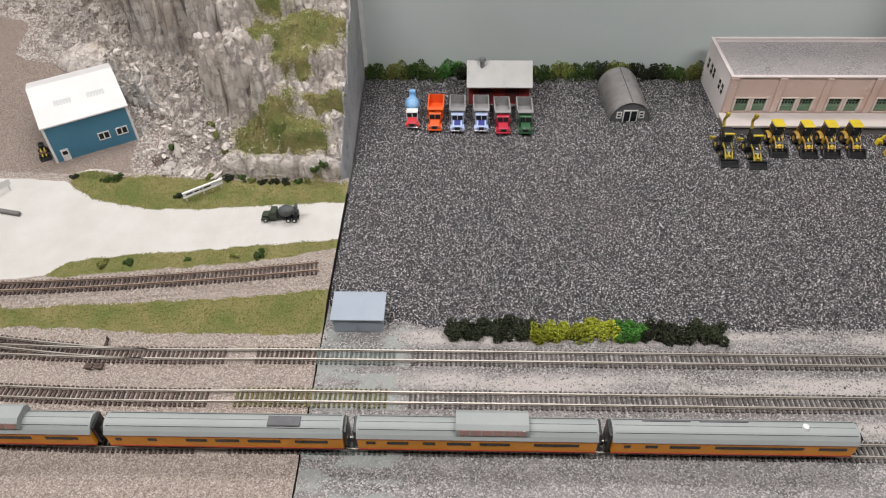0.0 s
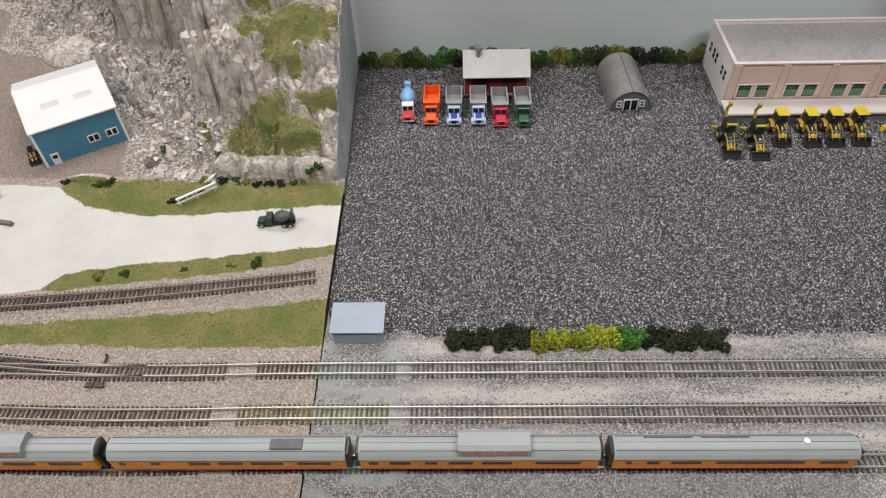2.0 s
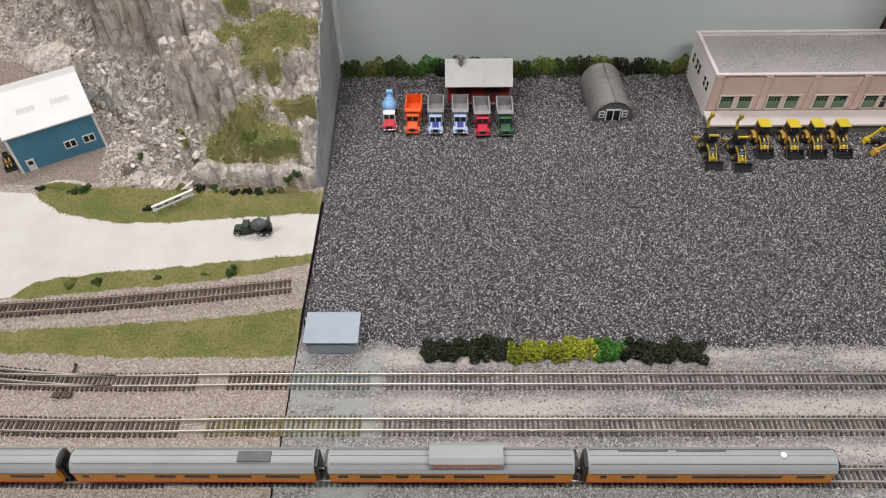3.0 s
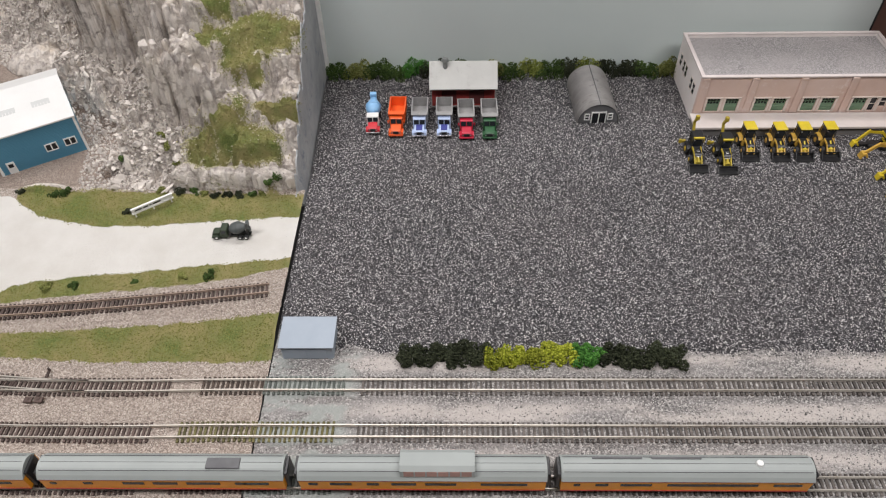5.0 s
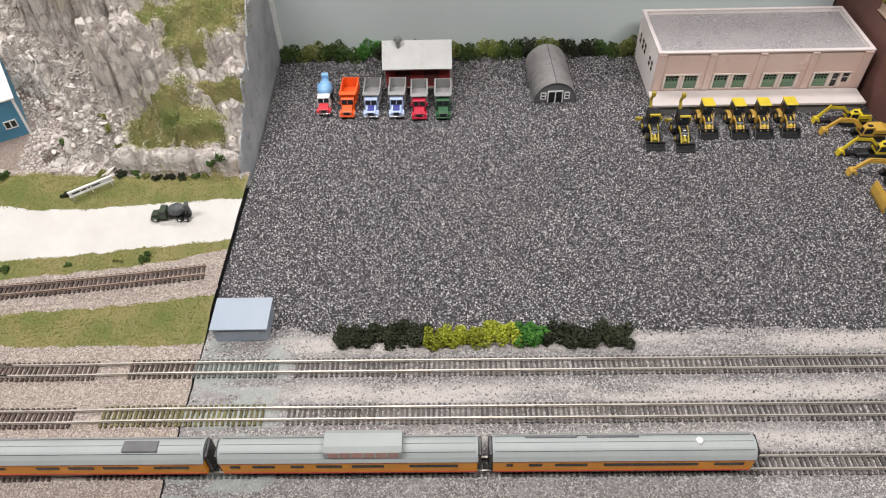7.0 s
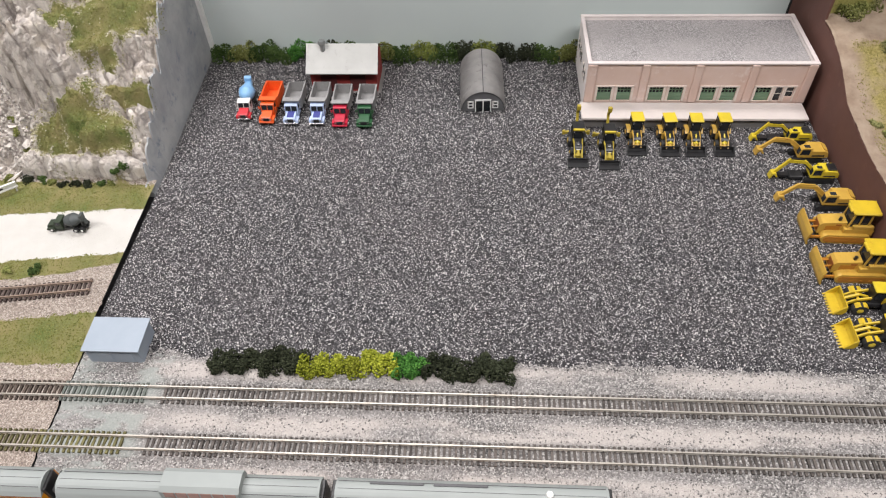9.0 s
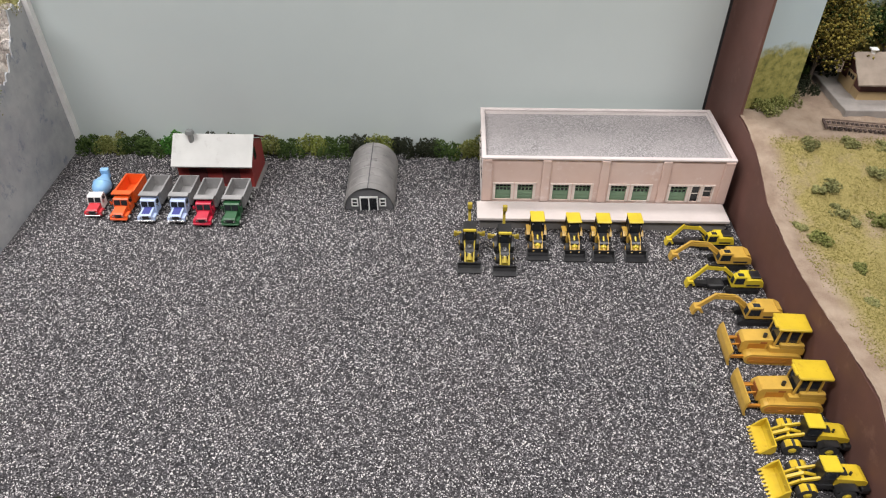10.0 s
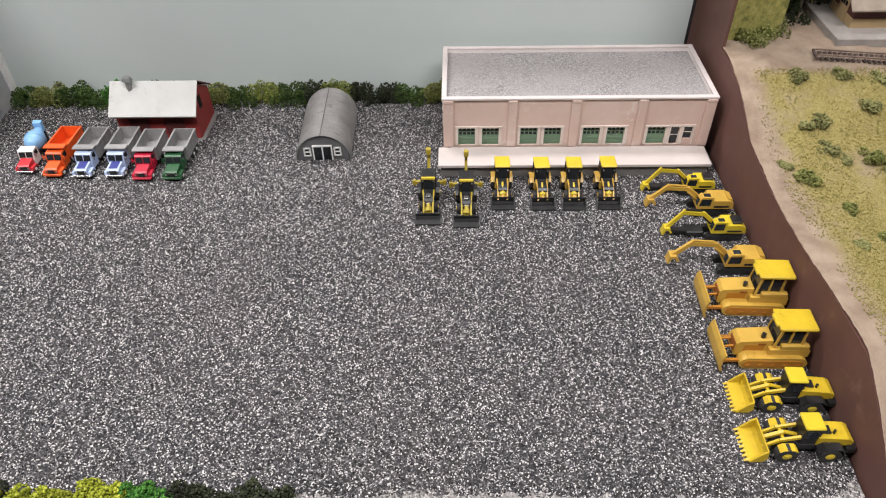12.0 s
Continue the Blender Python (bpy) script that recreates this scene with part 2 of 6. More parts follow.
slab("wall_east", 4.0, 4.1, -3.5, 3.5, -1.0, 1.70, ROOM_WALL, "plain pale grey painted room wall", "wall")

# ---- layout boards ----
YW, YB = 0.612, 0.429     # the yard module: width, depth behind the rear track
YF = -0.18                # front edge of all modules
slab("baseboard_yard", 0.0005, YW - 0.002, YF, YB + 0.012, -0.09, -0.0065, BLACK_EDGE, "black-edged wooden base of the yard module", "module base")
slab("baseboard_quarry", -1.22, -0.0006, YF, 0.80, -0.09, -0.0065, BLACK_EDGE, "black-edged wooden base of the quarry module", "module base")
slab("baseboard_depot", YW + 0.003, 1.22, YF, 0.62, -0.09, -0.0065, BLACK_EDGE, "black-edged wooden base of the depot module", "module base")


def track_bed(Y, centre=0.0):
    """How far the ballast rises between the ties of the three main tracks."""
    out = 0
    for c in (0.0, -0.0381, -0.0762):
        out = out + (1 - smooth01(np.abs(Y - c), 0.0060, 0.0115))
    return out


def yard_floor(X, Y):
    return -0.002 + 0.0029 * track_bed(Y) + 0.0026 * (fbm(X, Y, 60, 3) - 0.5) + 0.0018 * (fbm(X, Y, 420, 5, 2) - 0.5)


def wash_zone(X, Y):
    """Thin grey-green paint round the joint of the modules."""
    near = 1 - smooth01(X + 0.02 * (fbm(X, Y, 70, 15) - 0.5), 0.058, 0.074)
    return near * smooth01(fbm(X * 0.6, Y * 1.5, 110, 17) + 0.3 * track_bed(Y), 0.44, 0.66) * 0.75


def pale_zone(X, Y):
    """Lighter, pinkish stone in long streaks between the tracks."""
    between = np.maximum(1 - smooth01(np.abs(Y + 0.021), 0.004, 0.011), 1 - smooth01(np.abs(Y - 0.022), 0.004, 0.010))
    between = np.maximum(between, 1 - smooth01(np.abs(Y + 0.058), 0.003, 0.009))
    return 0.8 * between * smooth01(fbm(X * 0.30, Y, 60, 19), 0.36, 0.60) * smooth01(X, 0.03, 0.09)


tagged(grid_mesh("ground_ballast", np.linspace(0.0004, YW - 0.002, 420), np.linspace(YF, 0.075, 190), yard_floor, GREY_BALLAST, {"wash": wash_zone, "pale": pale_zone}),
       "pale grey rock ballast along the tracks", "ballast", kind="structure")


def yard_edge(X):
    e = 0.030 + 0.006 * (fbm(X, X * 0, 70, 9) - 0.5) + 0.004 * (fbm(X, X * 0, 300, 12, 2) - 0.5)
    return e + np.where(X < 0.085, 0.006 * smooth01(X, 0.085, 0.075), 0) + 0.020 * smooth01(X, 0.008, 0.0) + 0.008 * smooth01(X, 0.585, 0.61)


def loose_grains(name, spots, lo, hi, material, seed, label):
    """Single grains lying on a gravel sheet."""
    rng = np.random.RandomState(seed)
    ob = new(name, crumbs_mesh(name, spots, lo + (hi - lo) * rng.rand(len(spots)) ** 1.6, material, rng, 0.45))
    return tagged(ob, label, "gravel", kind="stuff")


def joint_skew(Y):
    """How far the joint of the modules leans over towards the back board."""
    return 0.006 * smooth01(Y, 0.20, 0.425)


def yard_gravel():
    xs, t = np.linspace(0.0004, YW - 0.002, 330), np.linspace(0, 1, 240)
    X, T = np.meshgrid(xs, t)
    E = yard_edge(X)
    Y = E + (YB + 0.005 - E) * T
    Z = -0.0003 + 0.0009 * (fbm(X, Y, 300, 21, 3) - 0.5) - 0.0030 * np.exp(-T * 90)
    X = X - joint_skew(Y) * np.clip(1 - X / 0.05, 0, 1)
    ny, nx = X.shape
    idx = np.arange(nx * ny).reshape(ny, nx)
    faces = np.stack([idx[:-1, :-1].ravel(), idx[:-1, 1:].ravel(), idx[1:, 1:].ravel(), idx[1:, :-1].ravel()], 1)
    me = raw_mesh("yard_gravel", np.stack([X.ravel(), Y.ravel(), Z.ravel()], 1), faces)
    me.materials.append(YARD)
    return tagged(new("yard_gravel", me), "black and white speckled fine gravel covering the yard", "gravel", kind="structure")


yard_gravel()
GRAIN = foliage("loose_yard_grain", (0.018, 0.018, 0.021), (0.068, 0.065, 0.070), (0.84, 0.81, 0.80), (0.15, 0.60, 0.80))
grng = np.random.RandomState(23)
gx, gy = grng.uniform(0.001, YW - 0.003, 95000), grng.uniform(0.02, YB - 0.001, 95000)
keep = gy > yard_edge(gx) - 0.003 * grng.rand(len(gx)) ** 2
gx, gy = gx[keep], gy[keep]
loose_grains("loose_yard_grains", np.stack([gx, gy, np.where(gy > yard_edge(gx) + 0.004, 0.0, -0.0012)], 1), 0.00028, 0.00070, GRAIN, 29, "black and white grains lying loose on the yard")
BALLAST_GRAIN = foliage("loose_ballast_grain", (0.12, 0.115, 0.11), (0.30, 0.285, 0.275), (0.66, 0.63, 0.60))
gx, gy = grng.uniform(0.001, YW - 0.003, 26000), grng.uniform(-0.10, 0.045, 26000)
keep = (track_bed(gy) < 0.5) & (gy < yard_edge(gx) + 0.002) & (wash_zone(gx, gy) < 0.4)
gx, gy = gx[keep], gy[keep]
loose_grains("loose_ballast_stones", np.stack([gx, gy, yard_floor(gx, gy) + 0.0001], 1), 0.0003, 0.0008, BALLAST_GRAIN, 31, "grey and white ballast stones lying loose by the tracks")

# back board of the yard, with its white edge strip
slab("wall_skyboard", -0.0095, 0.603, YB, YB + 0.006, -0.003, 0.27, SKYBOARD, "pale blue-grey painted backdrop board behind the yard", "backdrop board")
slab("trim_skyboard_edge", -0.0072, -0.0028, YB - 0.006, YB - 0.0005, 0.0, 0.20, WHITE, "white edge strip of the backdrop board", "trim")
# Added black strip: the dark of the open gap, given as colour.
slab("trim_skyboard_edge", 0.6032, 0.606, YB + 0.001, YB + 0.007, 0.0, 0.27, BLACK_EDGE, "black strip standing in for the dark open gap beside the backdrop board", "trim")


# ---- quarry module: ground, hill and zones ----
def cliff_side(X, Y):
    wind = 0.020 * np.sin((np.asarray(X) * 0.69 - np.asarray(Y) * 0.72) * 38.0 + 0.6)
    return (X + 0.104) * 0.72 + (Y - 0.279) * 0.69 + wind * smooth01(-np.asarray(X), 0.10, 0.16)


def stub_line(x):
    d = np.clip(-np.asarray(x) - 0.011, 0, 0.40)
    return 0.090 - 0.152 * d + 0.178 * d * d


FACETS = {}


def broken(X, Y, size, seed, tilt=0.5):
    """Split rock: every cell a tilted facet of its own height; also how near the crack between cells is."""
    if seed not in FACETS:
        FACETS[seed] = np.random.RandomState(seed).rand(64, 64, 5)
    tab = FACETS[seed]
    u, v = np.asarray(X) / size + 300.0, np.asarray(Y) / size + 300.0
    i0, j0 = np.floor(u).astype(int), np.floor(v).astype(int)
    best, second, high = np.full(u.shape, 9.0), np.full(u.shape, 9.0), np.zeros(u.shape)
    for a in (-1, 0, 1):
        for c in (-1, 0, 1):
            q = tab[(i0 + a) % 64, (j0 + c) % 64]
            du, dv = u - (i0 + a + q[..., 0]), v - (j0 + c + q[..., 1])
            d = np.hypot(du, dv)
            h = q[..., 2] + tilt * ((q[..., 3] - 0.5) * du + (q[..., 4] - 0.5) * dv) * 2
            near = d < best
            second = np.where(near, best, np.minimum(second, d))
            high = np.where(near, h, high)
            best = np.where(near, d, best)
    return high - 0.5, 1 - smooth01(second - best, 0.0, 0.22)


def hill_grass(X, Y):
    """The foam grass patches on the ledges of the hill."""
    top = np.zeros_like(X)
    for cx, cy, rx, ry in ((-0.083, 0.250, 0.040, 0.026), (-0.050, 0.238, 0.030, 0.014), (-0.028, 0.2725, 0.028, 0.0050), (-0.050, 0.337, 0.042, 0.020), (-0.062, 0.312, 0.020, 0.016), (-0.088, 0.322, 0.018, 0.010), (-0.088, 0.358, 0.022, 0.012), (-0.10, 0.43, 0.12, 0.035), (-0.16, 0.50, 0.10, 0.06)):
        d = ((X - cx) / rx) ** 2 + ((Y - cy) / ry) ** 2 + 2.2 * (fbm(X, Y, 85, 67) - 0.5)
        top = np.maximum(top, smooth01(-d, -1.55, -0.25))
    return top


DOMES = ((-0.352, 0.440, 0.036, 0.026, 0.022), (-0.232, 0.352, 0.026, 0.018, 0.015), (-0.285, 0.375, 0.020, 0.014, 0.008), (-0.175, 0.278, 0.022, 0.015, 0.009), (-0.255, 0.2195, 0.024, 0.007, 0.007), (-0.075, 0.2185, 0.028, 0.008, 0.014), (-0.030, 0.2175, 0.024, 0.008, 0.012), (-0.112, 0.224, 0.020, 0.009, 0.012))


def quarry_height(X, Y):
    X, Y = np.asarray(X, dtype=float), np.asarray(Y, dtype=float)
    flat = 0.0055 * smooth01(Y, 0.028, 0.06) + 0.0015 * smooth01(Y, 0.06, 0.2) - 0.0015
    flat = flat + 0.0012 * (fbm(X, Y, 90, 31) - 0.5) + 0.0023 * track_bed(Y + 0.0006)
    flat = flat + 0.0022 * (1 - smooth01(np.abs(Y - stub_line(X)), 0.007, 0.012)) * (X < -0.008)
    d = np.clip(-X, 0, 0.4)
    rill = 0.0754 - 0.10 * d - 0.2 * d * d + 0.002 * (fbm(X, X * 0, 90, 33) - 0.5)
    flat = flat - 0.0022 * (1 - smooth01(np.abs(Y - rill), 0.0004, 0.0016)) * (1 - smooth01(-X, 0.15, 0.20))
    # wall of the cliff: buttresses and clefts, cut by joints
    along = X * 0.69 - Y * 0.72
    s = cliff_side(X, Y) + 0.060 * (fbm(along, (X + Y) * 0.18, 34, 41, 4) - 0.5) + 0.018 * (fbm(X, Y, 45, 44, 4) - 0.5)
    big, bigcrack = broken(X + 0.006 * fbm(X, Y, 60, 45), Y, 0.030, 48, 0.45)
    mid, midcrack = broken(X, Y * 1.2 + 0.004 * fbm(X, Y, 90, 46), 0.0115, 49, 0.7)
    fine, _ = broken(X, Y, 0.0052, 50, 0.8)
    s = s + 0.016 * big + 0.006 * mid
    field = smooth01(s, -0.10, -0.05) * smooth01(Y, 0.213, 0.232)
    talus = 0.036 * smooth01(s, -0.095, -0.008) * smooth01(Y, 0.215, 0.255) + field * (0.0075 * mid + 0.0055 * fine - 0.003 * midcrack + 0.006 * (fbm(X, Y, 40, 47, 3) - 0.5))
    y2 = Y + 0.6 * np.clip(-X - 0.05, 0, 0.12)
    bench = np.interp(y2, [0.196, 0.208, 0.222, 0.240, 0.262, 0.282, 0.300, 0.318, 0.345, 0.365, 0.400, 0.46, 0.8],
                      [0.0, 0.006, 0.019, 0.040, 0.052, 0.066, 0.073, 0.092, 0.104, 0.114, 0.140, 0.150, 0.165])
    bare = 1 - 0.8 * hill_grass(X, Y)
    ledge = bench + bare * (0.020 * (fbm(X, Y, 48, 51, 5) - 0.5) + 0.011 * big)
    step = 0.021
    ledge = ledge * 0.5 + 0.5 * (np.floor(ledge / step) + smooth01(ledge / step % 1.0, 0.60, 0.92)) * step
    rise = smooth01(bench, 0.004, 0.03)
    ledge = ledge + bare * rise * (0.0080 * mid - 0.0050 * midcrack - 0.008 * bigcrack + 0.0035 * (fbm(X, Y, 300, 57, 3) - 0.5))
    slot = ((X + 0.040) / 0.017) ** 2 + ((Y - 0.2955 - 0.12 * (X + 0.04)) / 0.0035) ** 2
    ledge = ledge - 0.012 * (1 - smooth01(slot, 0.4, 1.3))
    k = smooth01(s, -0.009, 0.006)
    hill = talus * (1 - k) + ledge * k
    for cx, cy, rx, ry, h in DOMES:
        q = ((X - cx) / rx) ** 2 + ((Y - cy) / ry) ** 2 + 0.5 * (fbm(X, Y, 70, 59) - 0.5)
        cap = np.clip(1 - q, 0, 1) ** 0.6
        hill = hill * (1 - 0.75 * smooth01(cap, 0, 0.35)) + 0.75 * smooth01(cap, 0, 0.35) * np.maximum(hill, 0.018 * smooth01(s, -0.095, -0.03)) + h * cap * (1 + 0.25 * (fbm(X, Y, 180, 60, 3) - 0.5))
    return np.maximum(flat, flat * 0.6 + hill) * smooth01(Y, 0.200, 0.214) + flat * (1 - smooth01(Y, 0.200, 0.214))


def band(Y, lo, hi, soft=0.004):
    return smooth01(Y, lo - soft, lo + soft) * (1 - smooth01(Y, hi - soft, hi + soft))


def bend(X, xs, ys):
    return np.interp(X, xs, ys)


def grass_zone(X, Y):
    X, Y = np.asarray(X, dtype=float), np.asarray(Y, dtype=float)
    w = 0.006 * (fbm(X, Y, 80, 61) - 0.5)
    g1 = band(Y + w, bend(X, [-0.5, -0.24, -0.12, 0], [0.030, 0.0275, 0.023, 0.0235]), bend(X, [-0.5, -0.2435, -0.171, -0.10, -0.048, 0], [0.040, 0.0463, 0.051, 0.055, 0.060, 0.0665]))
    g2 = band(Y + w, bend(X, [-0.5, -0.234, -0.18, -0.106, -0.044, 0], [0.076, 0.079, 0.0866, 0.0942, 0.1053, 0.1165]), bend(X, [-0.27, -0.249, -0.234, -0.187, -0.11, -0.047, 0], [0.068, 0.080, 0.0965, 0.1056, 0.114, 0.1213, 0.127]), 0.003)
    g3 = band(Y + w, bend(X, [-0.285, -0.2756, -0.2485, -0.189, -0.125, -0.076, 0], [0.222, 0.202, 0.1813, 0.1664, 0.1676, 0.1731, 0.1783]), bend(X, [-0.30, -0.196, -0.11, 0], [0.219, 0.215, 0.211, 0.208])) * smooth01(X, -0.287, -0.272)
    return np.clip(np.maximum.reduce([g1, g2, g3, hill_grass(X, Y) * (cliff_side(X, Y) > -0.045)]), 0, 1)


def road_zone(X, Y):
    lo = bend(X, [-0.6, -0.30, -0.25, -0.234, -0.187, -0.11, -0.047, 0], [0.070, 0.072, 0.080, 0.095, 0.104, 0.1125, 0.120, 0.1255])
    hi = bend(X, [-0.6, -0.33, -0.285, -0.2756, -0.2485, -0.189, -0.125, -0.076, 0], [0.215, 0.211, 0.207, 0.203, 0.183, 0.168, 0.169, 0.1745, 0.180])
    return band(Y + 0.003 * (fbm(X, Y, 60, 71) - 0.5), lo, hi, 0.003)


def rock_zone(X, Y):
    s = cliff_side(X, Y)
    out = smooth01(s + 0.02 * (fbm(X, Y, 40, 75) - 0.5), -0.085, -0.065) * smooth01(Y + 0.008 * (fbm(X, Y, 90, 77) - 0.5), 0.212, 0.220)
    for cx, cy, rx, ry, h in DOMES:
        q = ((X - cx) / rx) ** 2 + ((Y - cy) / ry) ** 2 + 0.5 * (fbm(X, Y, 70, 59) - 0.5)
        out = np.maximum(out, 1 - smooth01(q, 0.85, 1.1))
    return out


def dirt_zone(X, Y):
    return smooth01(Y, bend(X, [-0.6, -0.33, -0.28, -0.17], [0.225, 0.218, 0.215, 0.222]), bend(X, [-0.6, -0.33, -0.28, -0.17], [0.235, 0.226, 0.223, 0.228]))


def quarry_material():
    m, ns, ls, b = nodes_of("quarry_scenery")

    def zone(key, lo=0.42, hi=0.58, jitter=0.5, scale=500):
        at = ns.new("ShaderNodeAttribute")
        at.attribute_name = key
        n = noise_out(ns, ls, scale, 3.0)
        ma = ns.new("ShaderNodeMath")
        ma.operation = "MULTIPLY_ADD"
        ls.new(n, ma.inputs[0])
        ma.inputs[1].default_value = jitter
        ls.new(at.outputs["Fac"], ma.inputs[2])
        mr = add(ns, "ShaderNodeMapRange", From_Min=lo + jitter / 2, From_Max=hi + jitter / 2)
        ls.new(ma.outputs[0], mr.inputs["Value"])
        return mr.outputs["Result"]

    v = cells(ns, ls, 1250)
    sep = ns.new("ShaderNodeSeparateColor")
    ls.new(v.outputs["Color"], sep.inputs["Color"])
    ballast = ramp(ns, [(0, (0.25, 0.205, 0.175)), (0.30, (0.39, 0.325, 0.28)), (0.65, (0.49, 0.42, 0.365)), (0.88, (0.62, 0.555, 0.495))], hard=True)
    ls.new(sep.outputs["Red"], ballast.inputs["Fac"])
    dirt = ramp(ns, [(0, (0.22, 0.17, 0.14)), (0.4, (0.31, 0.25, 0.21)), (0.8, (0.42, 0.35, 0.30))], hard=True)
    ls.new(sep.outputs["Green"], dirt.inputs["Fac"])
    rockn = noise_out(ns, ls, 45, 8.0, 0.7)
    rock = ramp(ns, [(0.30, (0.56, 0.515, 0.465)), (0.43, (0.67, 0.62, 0.565)), (0.56, (0.74, 0.69, 0.63)), (0.70, (0.81, 0.77, 0.705))])
    ls.new(rockn, rock.inputs["Fac"])
    # Upright dark streaks: rock staining, and the dark of clefts painted in.
    streak = ns.new("ShaderNodeMapping")
    streak.inputs["Scale"].default_value = (170, 170, 16)
    g = ns.new("ShaderNodeNewGeometry")
    ls.new(g.outputs["Position"], streak.inputs["Vector"])
    sn = add(ns, "ShaderNodeTexNoise", Scale=1.0, Detail=4.0)
    ls.new(streak.outputs["Vector"], sn.inputs["Vector"])
    sr = ramp(ns, [(0.32, (0.50, 0.47, 0.49)), (0.46, (0.92, 0.90, 0.91)), (0.66, (1.12, 1.10, 1.08))])
    ls.new(sn.outputs["Fac"], sr.inputs["Fac"])
    rockc = mix(ns, ls, rock.outputs["Color"], sr.outputs["Color"], 0.65, "MULTIPLY")
    rockc = mix(ns, ls, rockc, (0.46, 0.375, 0.28), ramp_of(ns, ls, noise_out(ns, ls, 24, 4.0), 0.58, 0.78))
    grassn = noise_out(ns, ls, 700, 4.0, 0.75)
    green = ramp(ns, [(0.30, (0.085, 0.115, 0.024)), (0.50, (0.150, 0.190, 0.048)), (0.72, (0.25, 0.28, 0.095))])
    ls.new(grassn, green.inputs["Fac"])
    olive = mix(ns, ls, green.outputs["Color"], (0.29, 0.25, 0.105), ramp_of(ns, ls, noise_out(ns, ls, 30, 4.0), 0.36, 0.60))
    roadr = ramp(ns, [(0.35, (0.67, 0.645, 0.60)), (0.65, (0.74, 0.72, 0.68))])
    ls.new(noise_out(ns, ls, 30, 5.0), roadr.inputs["Fac"])
    col = mix(ns, ls, ballast.outputs["Color"], dirt.outputs["Color"], zone("dirt"))
    col = mix(ns, ls, col, roadr.outputs["Color"], zone("road", jitter=0.2))
    rz = zone("rock")
    crack = ns.new("ShaderNodeMath")
    crack.operation = "SUBTRACT"
    ls.new(noise_out(ns, ls, 48, 9.0, 0.62), crack.inputs[0])
    crack.inputs[1].default_value = 0.5
    fold = ns.new("ShaderNodeMath")
    fold.operation = "ABSOLUTE"
    ls.new(crack.outputs[0], fold.inputs[0])
    cr = add(ns, "ShaderNodeMapRange", From_Max=0.055)
    ls.new(fold.outputs[0], cr.inputs["Value"])
    # Creases multiply a darker tone into the rock: their shade put into the colour.
    rockc = mix(ns, ls, mix(ns, ls, rockc, (0.72, 0.69, 0.68), 1.0, "MULTIPLY"), rockc, cr.outputs["Result"])
    col = mix(ns, ls, col, rockc, rz)
    col = mix(ns, ls, col, olive, zone("grass", jitter=0.9, scale=420))
    ls.new(col, b.inputs["Base Color"])
    b.inputs["Roughness"].default_value = 0.9
    hs = ns.new("ShaderNodeMath")
    hs.operation = "MULTIPLY_ADD"
    ls.new(grassn, hs.inputs[0])
    hs.inputs[1].default_value = 1.2
    ls.new(rockn, hs.inputs[2])
    rb = ns.new("ShaderNodeMath")
    rb.operation = "MULTIPLY"
    ls.new(cr.outputs["Result"], rb.inputs[0])
    ls.new(rz, rb.inputs[1])
    tot = ns.new("ShaderNodeMath")
    tot.operation = "MULTIPLY_ADD"
    ls.new(rb.outputs[0], tot.inputs[0])
    tot.inputs[1].default_value = 0.9
    ls.new(hs.outputs[0], tot.inputs[2])
    bump(ns, ls, b, tot.outputs[0], 0.75, 0.0024)
    return m


def ramp_of(ns, ls, value, lo, hi):
    r = add(ns, "ShaderNodeMapRange", From_Min=lo, From_Max=hi)
    ls.new(value, r.inputs["Value"])
    return r.outputs["Result"]


QUARRY = quarry_material()
HX = -0.0085     # plane of the hill's cut side
xs = np.concatenate([np.linspace(-1.22, -0.56, 60), np.linspace(-0.553, -0.401, 90), np.linspace(-0.40, HX, 420)])
ys = np.concatenate([np.linspace(YF, 0.018, 110), np.linspace(0.019, 0.19, 160), np.linspace(0.191, 0.48, 320), np.linspace(0.482, 0.62, 80), np.linspace(0.625, 0.80, 24)])
tagged(grid_mesh("ground_quarry", xs, ys, quarry_height, QUARRY, {"grass": grass_zone, "road": road_zone, "rock": rock_zone, "dirt": dirt_zone}, lambda X, Y: (Y > 0.212) & (hill_grass(X, Y) < 0.5)),
       "model quarry hill with grey rock cliff, olive grass and white road", "scenery", kind="structure")
# narrow strip of ground between the hill's plane and the joint, below the hill
ys2 = np.linspace(YF, 0.215, 200)
tagged(grid_mesh("ground_quarry_edge", np.linspace(HX, -0.0007, 5), ys2, quarry_height, QUARRY, {"grass": grass_zone, "road": road_zone, "rock": rock_zone, "dirt": dirt_zone}),
       "edge strip of the quarry module ground", "scenery", kind="structure")


def hill_side():
    """The cut side of the hill, a board that follows its outline."""
    ys3 = np.linspace(0.205, 0.62, 170)
    zs = quarry_height(np.full_like(ys3, HX), ys3) + 0.0008
    bm = bmesh.new()
    rows = []
    for y, z in zip(ys3, zs):
        rows.append([bm.verts.new((x, y, h)) for x, h in ((HX, z), (HX + 0.0012, z - 0.0004), (-0.0008 - float(joint_skew(y)), -0.006), (HX - 0.0004, -0.006))])
    for a, c in zip(rows, rows[1:]):
        for i in range(4):
            bm.faces.new((a[i], c[i], c[(i + 1) % 4], a[(i + 1) % 4]))
    bm.faces.new(rows[0]), bm.faces.new(rows[-1])
    bmesh.ops.recalc_face_normals(bm, faces=bm.faces[:])
    return tagged(part("hill_end_board", bm, MARBLED), "grey marbled plaster end face of the quarry hill", "end board", kind="structure")


